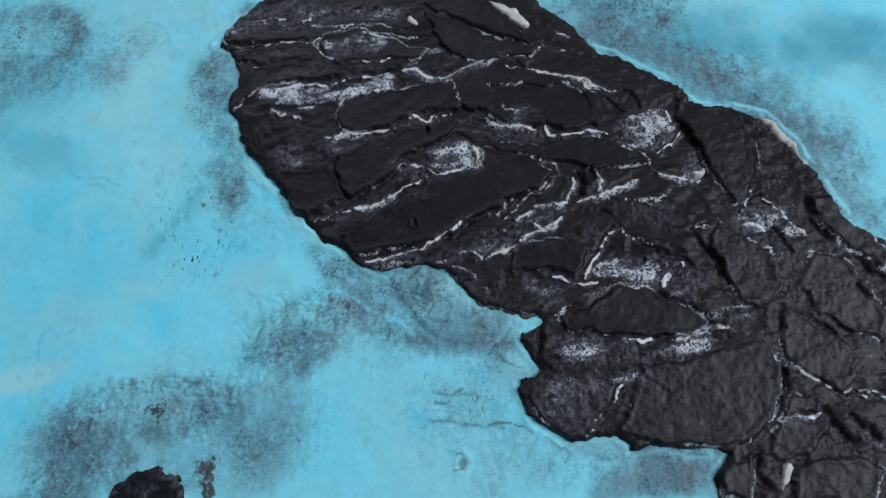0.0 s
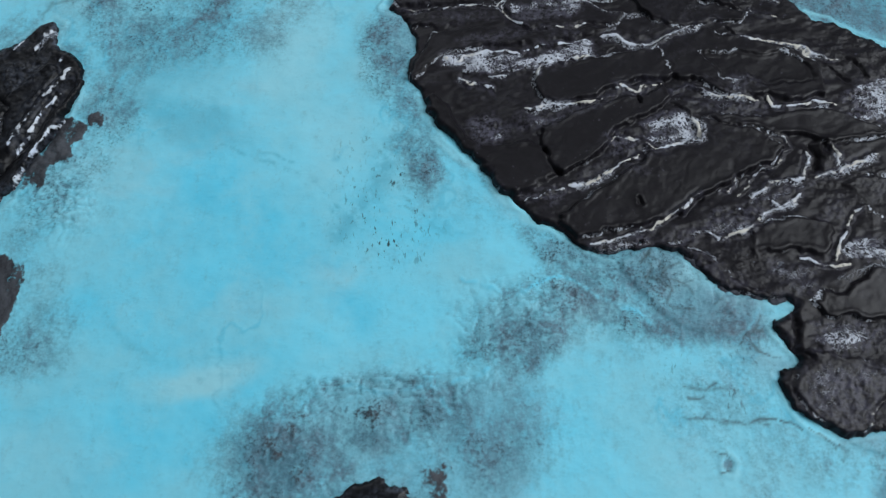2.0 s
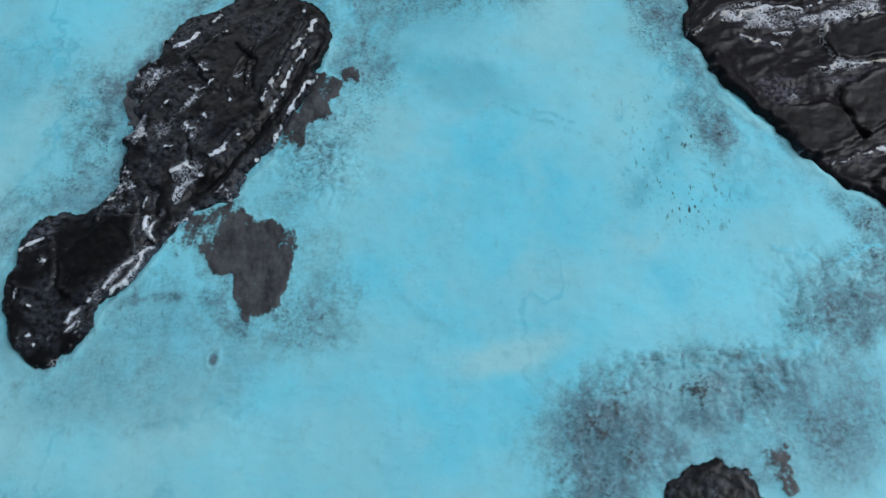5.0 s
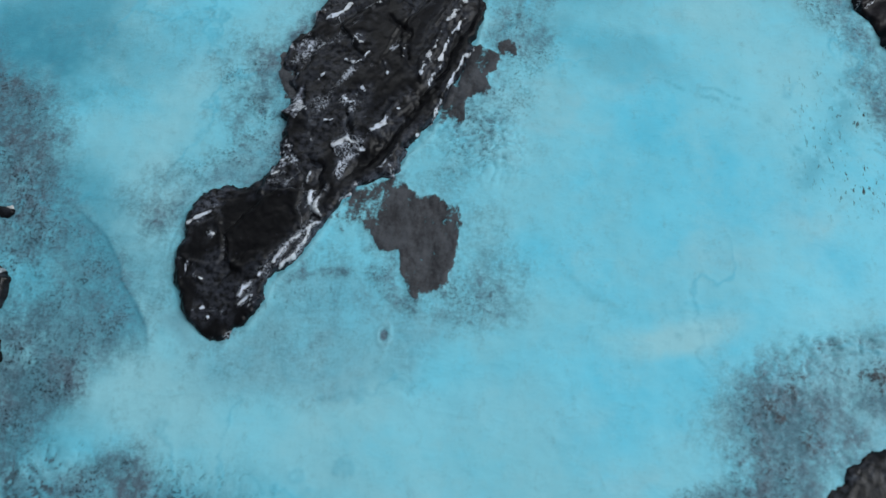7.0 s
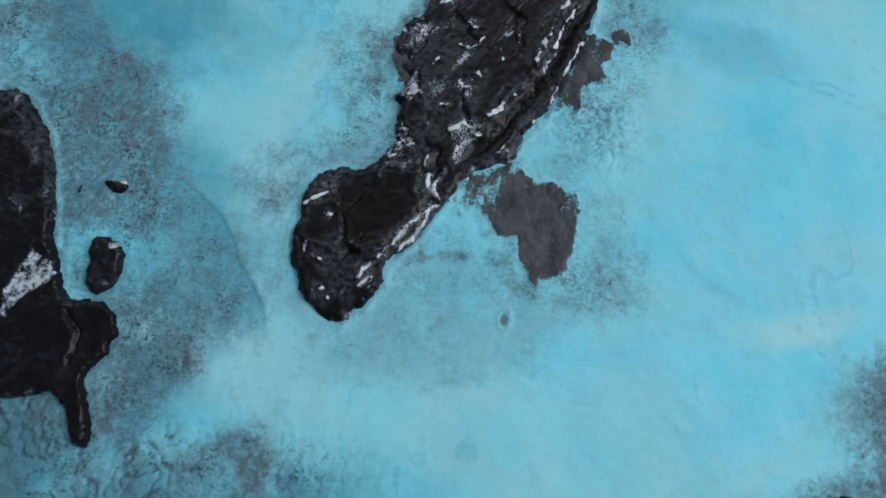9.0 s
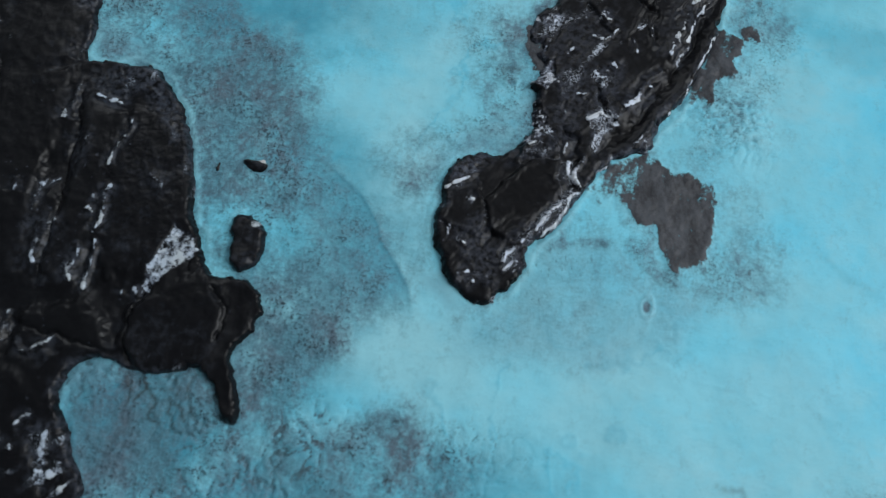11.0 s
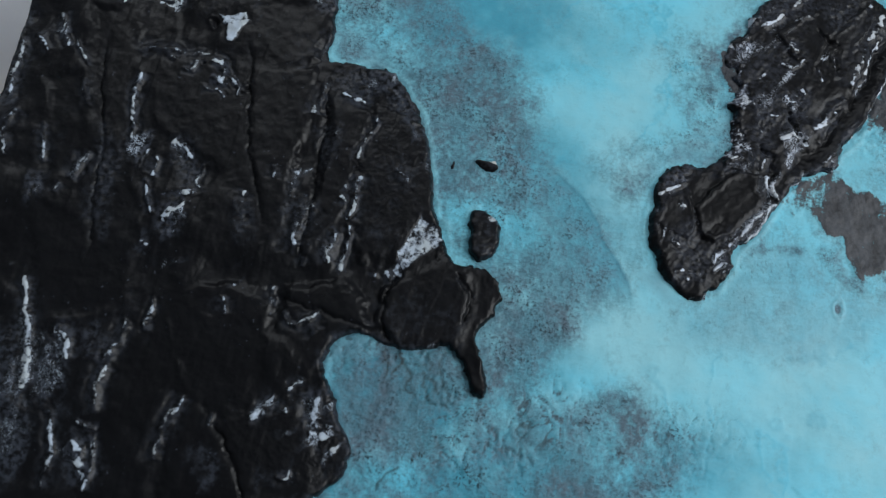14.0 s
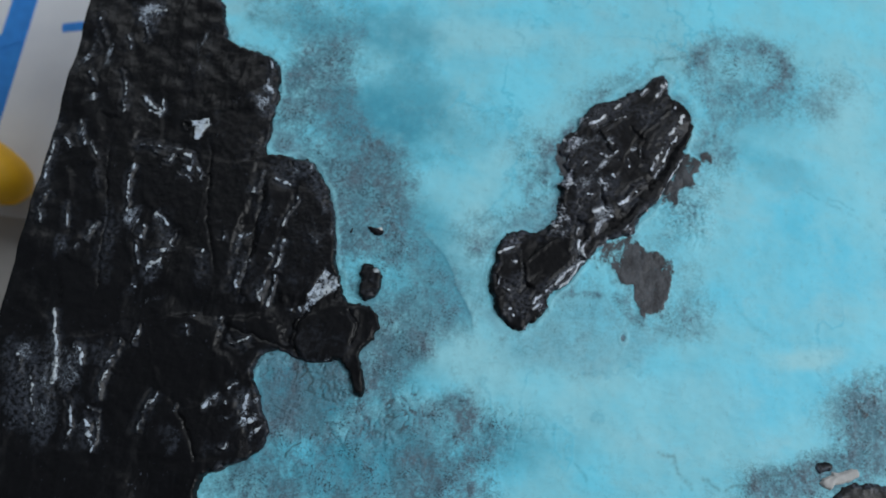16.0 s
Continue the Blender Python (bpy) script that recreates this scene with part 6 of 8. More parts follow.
FAN_NETS += [
    ([(-0.0530, 0.1310), (-0.0360, 0.1350), (-0.0300, 0.1280), (-0.0410, 0.1260)], 0.55),
    ([(0.0330, 0.1880), (0.0430, 0.1910), (0.0580, 0.1860), (0.0500, 0.1830), (0.0360, 0.1840)], 0.65),
    ([(0.0210, 0.1780), (0.0520, 0.1780), (0.0580, 0.1720), (0.0470, 0.1680), (0.0270, 0.1720)], 0.45),
    ([(-0.0880, 0.2130), (-0.0610, 0.2180), (-0.0480, 0.2150), (-0.0780, 0.2080)], 0.6),
    ([(0.0240, 0.2230), (0.0430, 0.2240), (0.0410, 0.2190), (0.0270, 0.2200)], 0.4),
    ([(-0.0420, 0.2160), (-0.0210, 0.2170), (-0.0240, 0.2120), (-0.0390, 0.2120)], 0.5),
    ([(0.0280, 0.1220), (0.0490, 0.1280), (0.0540, 0.1190), (0.0360, 0.1110), (0.0150, 0.1090), (0.0040, 0.1100)], 0.6),
    ([(0.0410, 0.1280), (0.0680, 0.1370), (0.0840, 0.1400), (0.0700, 0.1280), (0.0540, 0.1240)], 0.55)]
FAN_NETS += [
    ([(0.0700, 0.1220), (0.0840, 0.1280), (0.0870, 0.1220), (0.0700, 0.1140)], 0.45),
    ([(-0.0280, 0.1070), (-0.0020, 0.1110), (-0.0000, 0.1080), (-0.0120, 0.1020), (-0.0250, 0.1030)], 0.55),
    ([(0.0090, 0.1050), (0.0280, 0.1000), (0.0410, 0.0920), (0.0510, 0.0820), (0.0310, 0.0850), (0.0150, 0.0920)], 0.4),
    ([(0.0460, 0.1030), (0.0670, 0.0970), (0.0690, 0.0870), (0.0560, 0.0830), (0.0460, 0.0920)], 0.5),
    ([(-0.1180, 0.2370), (-0.1010, 0.2460), (-0.0770, 0.2520), (-0.0390, 0.2560), (-0.0140, 0.2540), (-0.0200, 0.2450), (-0.0510, 0.2460), (-0.0760, 0.2470), (-0.1040, 0.2390)], 0.62),
    ([(0.0940, 0.1360), (0.1180, 0.1370), (0.1200, 0.1280), (0.0960, 0.1260)], 0.35),
    ([(0.1690, 0.0320), (0.1810, 0.0350), (0.1840, 0.0280), (0.1730, 0.0280)], 0.7),
    ([(0.1850, 0.0330), (0.1960, 0.0350), (0.1940, 0.0260), (0.1860, 0.0280)], 0.6)]
FAN_NETS += [
    ([(0.1540, 0.0400), (0.1610, 0.0420), (0.1630, 0.0350), (0.1540, 0.0320)], 0.6),
    ([(0.1450, 0.0980), (0.1640, 0.1170), (0.1810, 0.1140), (0.2040, 0.0830), (0.1980, 0.0490), (0.1710, 0.0630), (0.1650, 0.0830)], 0.22),
    ([(0.1000, 0.0620), (0.1240, 0.0600), (0.1210, 0.0520), (0.1010, 0.0470)], 0.4),
    ([(0.1340, 0.1450), (0.1500, 0.1450), (0.1740, 0.1140), (0.1420, 0.0980), (0.1340, 0.1200)], 0.25)]
FAN_GROOVES = [
    ([(0.1230, 0.1830), (0.1310, 0.1720), (0.1370, 0.1570), (0.1350, 0.1500)], 1.8, -2.6),
    ([(0.0970, 0.1200), (0.1110, 0.1140), (0.1220, 0.1110), (0.1290, 0.1030)], 1.2, -1.8),
    ([(0.1050, 0.0950), (0.1170, 0.0890), (0.1280, 0.0830), (0.1320, 0.0800)], 1.3, -2.2),
    ([(0.1570, 0.0630), (0.1590, 0.0580), (0.1570, 0.0500), (0.1550, 0.0450), (0.1490, 0.0360)], 1.5, -2.6),
    ([(0.1790, 0.1410), (0.1810, 0.1270), (0.1890, 0.1160)], 1.4, -2.2),
    ([(0.1950, 0.1120), (0.2010, 0.1050), (0.2080, 0.1000)], 1.5, -2.4),
    ([(0.1940, 0.0990), (0.2040, 0.0900)], 1.3, -2.2),
    ([(0.1460, 0.0260), (0.1430, 0.0160), (0.1490, 0.0090)], 1.7, -2.6),
    ([(0.1320, 0.0240), (0.1270, 0.0170), (0.1270, 0.0080)], 1.4, -2.0),
    ([(0.1730, 0.0460), (0.1760, 0.0380), (0.1800, 0.0330), (0.1870, 0.0280)], 1.6, -2.4)]
FAN_GROOVES += [
    ([(0.1270, 0.1260), (0.1340, 0.1110), (0.1390, 0.1000)], 1.3, -2.0),
    ([(0.1550, 0.1310), (0.1630, 0.1250), (0.1680, 0.1160), (0.1710, 0.1110)], 1.3, -2.0),
    ([(0.0740, 0.1550), (0.0780, 0.1470), (0.0750, 0.1400)], 2.4, -3.0),
    ([(0.1640, 0.0890), (0.1600, 0.0820), (0.1580, 0.0740)], 1.2, -1.8),
    ([(0.1710, 0.0850), (0.1760, 0.0800), (0.1850, 0.0730)], 1.1, -1.6),
    ([(0.0080, 0.2470), (0.0260, 0.2380), (0.0410, 0.2320), (0.0550, 0.2290)], 1.3, -1.8),
    ([(-0.0450, 0.1540), (-0.0410, 0.1440), (-0.0360, 0.1400)], 1.2, -1.4),
    ([(0.1130, 0.0980), (0.1160, 0.1030), (0.1220, 0.1070)], 1.1, -1.8),
    ([(0.0040, 0.2310), (0.0120, 0.2230), (0.0210, 0.2190)], 1.2, -1.6),
    ([(0.0430, 0.2180), (0.0500, 0.2130)], 1.1, -1.6),
    ([(0.0870, 0.1980), (0.0930, 0.1920), (0.1000, 0.1850)], 1.1, -1.2)]
FAN_GROOVES += [
    ([(0.0980, 0.2020), (0.1060, 0.1930), (0.1080, 0.1880)], 1.0, -1.2),
    ([(0.0380, 0.1400), (0.0490, 0.1390), (0.0570, 0.1430)], 1.1, -1.4),
    ([(0.0130, 0.1770), (0.0210, 0.1720), (0.0270, 0.1670)], 1.1, -1.2),
    ([(0.1270, 0.0170), (0.1340, 0.0210), (0.1410, 0.0220)], 1.2, -1.6),
    ([(0.1580, 0.0400), (0.1680, 0.0410), (0.1710, 0.0390)], 1.2, -1.8),
    ([(0.1820, 0.0410), (0.1900, 0.0360), (0.1940, 0.0310)], 1.3, -2.0),
    ([(0.1720, 0.0560), (0.1830, 0.0510), (0.1920, 0.0480)], 0.9, -1.6),
    ([(0.1380, 0.0860), (0.1480, 0.0850), (0.1630, 0.0930)], 1.0, -1.2),
    ([(0.0590, 0.0820), (0.0550, 0.0740), (0.0540, 0.0630), (0.0620, 0.0550)], 1.4, -2.0),
    ([(-0.0180, 0.2110), (-0.0110, 0.2040), (-0.0050, 0.2070)], 0.6, -0.6)]
# grey film; the first, at the lower right, is painted sheen
FAN_HAZES = [
    ([(0.0900, 0.0610), (0.1280, 0.0820), (0.1410, 0.1060), (0.1630, 0.1450), (0.1920, 0.1390), (0.2130, 0.1170), (0.1970, 0.0050), (0.1230, 0.0020), (0.1250, 0.0240), (0.0860, 0.0330)], 0.17),
    ([(0.0530, 0.0580), (0.0920, 0.0540), (0.0790, 0.0350), (0.0650, 0.0290), (0.0530, 0.0410)], 0.4),
    ([(-0.1200, 0.2380), (-0.1030, 0.2590), (-0.0390, 0.2620), (-0.0140, 0.2500), (-0.0220, 0.2410), (-0.0630, 0.2440), (-0.1040, 0.2380)], 0.55),
    ([(0.0880, 0.1140), (0.1310, 0.1090), (0.1270, 0.0900), (0.1050, 0.0950)], 0.3)]
FAN_RIDGES = [(line, wide * W, tall * 0.001, 0.0) for line, wide, tall in FAN_GROOVES]
FAN_PITS = [(s, 0.0012) for s in [(-0.0037, 0.1264, 0.0017, 0.0026, 20), (0.1034, 0.1087, 0.0015, 0.0016, 0), (-0.0716, 0.2496, 0.0058, 0.0034, 25), (0.0813, 0.1516, 0.0022, 0.0046, 0), (0.1535, 0.1285, 0.0026, 0.0021, 0)]]
FAN_GRIT = [(0.1698, 0.1574, 0.0339, 0.0410, 0), (0.1756, 0.0729, 0.0617, 0.0823, 0), (0.1018, 0.0472, 0.0529, 0.0240, 0), (0.0359, 0.0949, 0.0236, 0.0138, -20), (0.0946, 0.1343, 0.0318, 0.0167, -20), (0.1067, 0.2024, 0.0225, 0.0177, 0)]
paste("black_fan", FAN, 0.0030, FAN_RIDGES, [], FAN_PITS, FAN_GRIT, FAN_PASTE, 20, "fan of thick black paste with white-crested knife strokes", cell=0.0005, drag=12, chatter=0.00006, swell=0.22, film_sheen=0.04, creases=0.00004, pale_brim=0.14, speckle=0.085, lined=0.75, rough=0.00026, crumple=0.00070, slabs=FAN_SLABS, crests=FAN_CRESTS, nets=FAN_NETS, hazes=FAN_HAZES)
for outline, label in (([(0.0285, 0.2566), (0.0368, 0.2541), (0.0473, 0.2486), (0.0542, 0.2418), (0.0517, 0.2383), (0.0428, 0.2415), (0.0347, 0.2483)], "smooth white paste chip"), ([(0.1262, 0.1533), (0.1358, 0.1571), (0.1358, 0.1517), (0.1312, 0.1494)], "white paste chip"), ([(0.1533, 0.0202), (0.1565, 0.0208), (0.1563, 0.0141), (0.1540, 0.0084), (0.1529, 0.0136)], "white paste chip"), ([(-0.0145, 0.2507), (-0.0091, 0.2483), (-0.0048, 0.2419), (-0.0088, 0.2409), (-0.0151, 0.2448)], "white paste chip")):
    paste("white_chip", outline, 0.0046, [], [], [], [], CHALK, 24, label, cell=0.0005, wobble=0.0005, rim=0.002)

# the black mass along the edge, drawn down with the knife
COAST_SLABS = [
    ([(-0.6200, 0.1270), (-0.5910, 0.1310), (-0.5730, 0.1160), (-0.5670, 0.0710), (-0.5810, 0.0790), (-0.5920, 0.0860), (-0.6080, 0.0910), (-0.6160, 0.1110)], 0.27),
    ([(-0.5150, 0.1160), (-0.4980, 0.1150), (-0.4900, 0.0900), (-0.4830, 0.0690), (-0.4920, 0.0650), (-0.5000, 0.0500), (-0.5120, 0.0440), (-0.5160, 0.0580), (-0.5160, 0.0790)], 0.41),
    ([(-0.5330, 0.1130), (-0.5170, 0.1130), (-0.5170, 0.0970), (-0.5190, 0.0690), (-0.5280, 0.0470), (-0.5360, 0.0420), (-0.5350, 0.0630), (-0.5320, 0.0880)], 0.23),
    ([(-0.5730, 0.1270), (-0.5450, 0.1310), (-0.5420, 0.1120), (-0.5470, 0.0860), (-0.5460, 0.0500), (-0.5560, 0.0440), (-0.5670, 0.0710)], 0.27),
    ([(-0.5900, 0.0220), (-0.5660, 0.0290), (-0.5460, 0.0220), (-0.5450, -0.0030), (-0.5600, -0.0210), (-0.5720, -0.0160), (-0.5810, -0.0020)], 0.23)]
COAST_SLABS += [
    ([(-0.5000, 0.0340), (-0.4790, 0.0450), (-0.4700, 0.0490), (-0.4660, 0.0310), (-0.4690, 0.0150), (-0.4920, 0.0090), (-0.5000, 0.0180)], 0.45),
    ([(-0.5730, -0.0180), (-0.5590, -0.0250), (-0.5490, -0.0390), (-0.5460, -0.0540), (-0.5750, -0.0570), (-0.5750, -0.0380)], 0.27),
    ([(-0.5610, -0.0170), (-0.5420, -0.0240), (-0.5270, -0.0120), (-0.5220, -0.0310), (-0.5170, -0.0520), (-0.5440, -0.0540), (-0.5510, -0.0360)], 0.23),
    ([(-0.6580, 0.1110), (-0.6450, 0.1130), (-0.6360, 0.0800), (-0.6460, 0.0650)], 0.23),
    ([(-0.6320, 0.0780), (-0.6150, 0.0750), (-0.6080, 0.0430), (-0.6250, 0.0360), (-0.6350, 0.0590)], 0.14),
    ([(-0.6510, 0.0540), (-0.6080, 0.0430), (-0.6050, 0.0120), (-0.6380, 0.0050)], 0.27),
    ([(-0.5400, 0.0280), (-0.5170, 0.0340), (-0.5020, 0.0180), (-0.5180, 0.0100), (-0.5250, -0.0010), (-0.5410, 0.0100)], 0.32)]
COAST_SLABS += [
    ([(-0.6470, 0.1480), (-0.6260, 0.1510), (-0.6230, 0.1260), (-0.6190, 0.0900), (-0.6340, 0.0960), (-0.6420, 0.1190)], 0.18),
    ([(-0.5750, 0.1610), (-0.5460, 0.1650), (-0.5430, 0.1370), (-0.5590, 0.1300), (-0.5710, 0.1390)], 0.23),
    ([(-0.5990, 0.0080), (-0.5910, 0.0180), (-0.5790, 0.0020), (-0.5780, -0.0160), (-0.5820, -0.0310), (-0.5940, -0.0320), (-0.6010, -0.0130)], 0.18),
    ([(-0.5220, 0.0100), (-0.5140, 0.0130), (-0.5060, 0.0150), (-0.4970, 0.0100), (-0.5050, 0.0050), (-0.5170, 0.0030)], 0.09)]
# white torn lips, and short pale streaks that paint in gloss glints
COAST_CRESTS = [
    ([(-0.6570, 0.1370), (-0.6560, 0.1320), (-0.6530, 0.1260)], 1.2, 0.6, 0.75),
    ([(-0.6510, 0.1310), (-0.6450, 0.1220), (-0.6420, 0.1180)], 0.7, 0.4, 0.5),
    ([(-0.6400, 0.1090), (-0.6400, 0.1040), (-0.6390, 0.0980)], 0.7, 0.5, 0.6),
    ([(-0.6190, 0.1190), (-0.6190, 0.1150), (-0.6200, 0.1080), (-0.6190, 0.1040), (-0.6180, 0.0960), (-0.6180, 0.0900), (-0.6170, 0.0840)], 1.1, 0.8, 0.85),
    ([(-0.6080, 0.0840), (-0.6090, 0.0790), (-0.6100, 0.0740)], 0.6, 0.5, 0.55),
    ([(-0.6040, 0.0800), (-0.6040, 0.0740), (-0.6040, 0.0710)], 1.0, 0.6, 0.75),
    ([(-0.6060, 0.0690), (-0.6050, 0.0660), (-0.6050, 0.0620), (-0.6020, 0.0560), (-0.6010, 0.0530)], 1.0, 0.7, 0.8),
    ([(-0.6230, 0.1280), (-0.6200, 0.1320), (-0.6100, 0.1320), (-0.6030, 0.1320), (-0.5910, 0.1320)], 1.6, 0.6, 0.42)]
COAST_CRESTS += [
    ([(-0.6100, 0.1300), (-0.6050, 0.1270)], 1.2, 0.5, 0.42),
    ([(-0.6020, 0.1230), (-0.5970, 0.1230), (-0.5960, 0.1280)], 0.9, 0.5, 0.65),
    ([(-0.5910, 0.1280), (-0.5860, 0.1280), (-0.5840, 0.1230), (-0.5850, 0.1180), (-0.5890, 0.1190)], 1.2, 0.7, 0.9),
    ([(-0.5820, 0.1220), (-0.5760, 0.1170), (-0.5760, 0.1120)], 0.8, 0.5, 0.65),
    ([(-0.5920, 0.1140), (-0.5850, 0.1140), (-0.5820, 0.1110)], 0.6, 0.3, 0.5),
    ([(-0.6000, 0.0880), (-0.5950, 0.0860), (-0.5900, 0.0810)], 1.5, 0.6, 0.95),
    ([(-0.5830, 0.0780), (-0.5850, 0.0730), (-0.5860, 0.0710), (-0.5840, 0.0670)], 0.8, 0.6, 0.75),
    ([(-0.5970, 0.0510), (-0.5930, 0.0560), (-0.5880, 0.0580)], 2.0, 0.6, 0.95),
    ([(-0.5900, 0.0660), (-0.5890, 0.0630)], 2.2, 0.5, 1.0)]
COAST_CRESTS += [
    ([(-0.6340, 0.0780), (-0.6350, 0.0710), (-0.6380, 0.0650)], 1.0, 0.6, 0.55),
    ([(-0.6410, 0.0610), (-0.6430, 0.0570)], 0.7, 0.4, 0.5),
    ([(-0.5640, 0.0680), (-0.5650, 0.0650)], 1.4, 0.4, 0.6),
    ([(-0.5670, 0.0610), (-0.5630, 0.0630)], 1.2, 0.4, 0.45),
    ([(-0.5530, 0.0810), (-0.5530, 0.0750)], 1.3, 0.5, 0.45),
    ([(-0.5430, 0.0830), (-0.5450, 0.0770), (-0.5450, 0.0680)], 0.9, 0.6, 0.55),
    ([(-0.5380, 0.0840), (-0.5420, 0.0810)], 0.6, 0.3, 0.5),
    ([(-0.5410, 0.1140), (-0.5410, 0.1090)], 1.5, 0.4, 0.7),
    ([(-0.5370, 0.1250), (-0.5380, 0.1180), (-0.5390, 0.1130)], 1.5, 0.6, 0.45),
    ([(-0.5310, 0.1210), (-0.5260, 0.1190), (-0.5240, 0.1180), (-0.5180, 0.1180)], 1.2, 0.5, 0.95)]
COAST_CRESTS += [
    ([(-0.5150, 0.1120), (-0.5130, 0.1060), (-0.5160, 0.0990), (-0.5180, 0.0920), (-0.5180, 0.0880)], 1.0, 0.7, 0.75),
    ([(-0.5170, 0.0830), (-0.5180, 0.0770), (-0.5180, 0.0690), (-0.5180, 0.0650), (-0.5190, 0.0590)], 1.3, 0.8, 0.9),
    ([(-0.5230, 0.0760), (-0.5210, 0.0740)], 1.0, 0.3, 0.7),
    ([(-0.5240, 0.0710), (-0.5210, 0.0690)], 1.2, 0.3, 0.7),
    ([(-0.5180, 0.0580), (-0.5180, 0.0500), (-0.5200, 0.0430), (-0.5200, 0.0370)], 1.1, 0.8, 0.75),
    ([(-0.5230, 0.0560), (-0.5250, 0.0500), (-0.5270, 0.0450), (-0.5260, 0.0410)], 1.5, 0.8, 0.65),
    ([(-0.5330, 0.0670), (-0.5390, 0.0590), (-0.5410, 0.0500), (-0.5390, 0.0460)], 2.6, 0.8, 0.5),
    ([(-0.5380, 0.0440), (-0.5360, 0.0390)], 1.0, 0.5, 0.55),
    ([(-0.5020, 0.0880), (-0.4950, 0.0810)], 2.2, 0.4, 0.45)]
COAST_CRESTS += [
    ([(-0.5910, 0.0180), (-0.5920, 0.0130), (-0.5940, 0.0090), (-0.5930, 0.0040)], 0.9, 0.7, 0.5),
    ([(-0.6010, 0.0100), (-0.6030, 0.0030), (-0.6040, -0.0040), (-0.6050, -0.0100)], 1.4, 0.8, 0.5),
    ([(-0.6040, -0.0110), (-0.6060, -0.0170), (-0.6060, -0.0230), (-0.6050, -0.0290)], 1.7, 0.8, 0.55),
    ([(-0.6280, 0.0010), (-0.6240, -0.0000), (-0.6210, -0.0030), (-0.6200, -0.0110)], 1.8, 0.7, 0.85),
    ([(-0.6270, -0.0050), (-0.6240, -0.0050)], 1.0, 0.4, 0.7),
    ([(-0.5740, -0.0180), (-0.5760, -0.0240), (-0.5770, -0.0310), (-0.5790, -0.0380), (-0.5790, -0.0450)], 1.7, 0.8, 0.45),
    ([(-0.5600, -0.0230), (-0.5600, -0.0300)], 0.8, 0.5, 0.42),
    ([(-0.6130, -0.0320), (-0.6080, -0.0340), (-0.6030, -0.0370)], 1.0, 0.6, 0.65),
    ([(-0.6120, -0.0400), (-0.6080, -0.0460), (-0.6030, -0.0550)], 2.4, 0.7, 0.95)]
COAST_CRESTS += [
    ([(-0.6030, -0.0370), (-0.6020, -0.0420), (-0.6030, -0.0500)], 0.7, 0.4, 0.45),
    ([(-0.5470, -0.0240), (-0.5430, -0.0220), (-0.5400, -0.0190), (-0.5370, -0.0140)], 1.3, 0.7, 1.0),
    ([(-0.5330, -0.0130), (-0.5260, -0.0080)], 1.0, 0.5, 0.6),
    ([(-0.5330, -0.0460), (-0.5290, -0.0460), (-0.5270, -0.0420)], 1.1, 0.5, 0.85),
    ([(-0.5200, -0.0140), (-0.5200, -0.0180), (-0.5200, -0.0230)], 2.2, 0.7, 0.75),
    ([(-0.5210, -0.0230), (-0.5190, -0.0270)], 1.2, 0.5, 0.9),
    ([(-0.5220, -0.0300), (-0.5200, -0.0290)], 2.6, 0.5, 0.85),
    ([(-0.5180, -0.0280), (-0.5160, -0.0310)], 2.8, 0.5, 1.0),
    ([(-0.5120, -0.0330), (-0.5110, -0.0340)], 2.0, 0.4, 0.9),
    ([(-0.5150, -0.0380), (-0.5130, -0.0380)], 2.0, 0.4, 0.7),
    ([(-0.5160, -0.0160), (-0.5140, -0.0190)], 0.9, 0.3, 0.9)]
COAST_CRESTS += [
    ([(-0.5460, 0.0290), (-0.5460, 0.0240), (-0.5460, 0.0200)], 1.1, 0.6, 0.55),
    ([(-0.5410, 0.0170), (-0.5330, 0.0130), (-0.5300, 0.0160), (-0.5250, 0.0210)], 1.0, 0.6, 0.6),
    ([(-0.5410, 0.0200), (-0.5390, 0.0160)], 1.0, 0.4, 0.5),
    ([(-0.5660, 0.0220), (-0.5640, 0.0140)], 1.6, 0.5, 0.4),
    ([(-0.5630, 0.0290), (-0.5620, 0.0280)], 1.3, 0.3, 0.6),
    ([(-0.5300, 0.0170), (-0.5270, 0.0130), (-0.5240, 0.0110)], 1.5, 0.5, 0.45),
    ([(-0.5870, 0.0360), (-0.5860, 0.0330)], 1.2, 0.3, 0.5),
    ([(-0.6050, 0.0420), (-0.6010, 0.0400)], 1.8, 0.4, 0.65),
    ([(-0.5300, -0.0270), (-0.5290, -0.0290)], 1.2, 0.3, 0.7),
    ([(-0.5330, -0.0190), (-0.5320, -0.0210)], 1.2, 0.3, 0.7),
    ([(-0.5310, 0.1010), (-0.5300, 0.0970)], 1.0, 0.3, 0.5)]
COAST_CRESTS += [
    ([(-0.5050, 0.0400), (-0.5050, 0.0380)], 1.0, 0.3, 0.5),
    ([(-0.5130, -0.0240), (-0.5150, -0.0260)], 0.8, 0.3, 0.7),
    ([(-0.5010, 0.0420), (-0.4980, 0.0390), (-0.4960, 0.0410)], 1.2, 0.4, 0.6)]
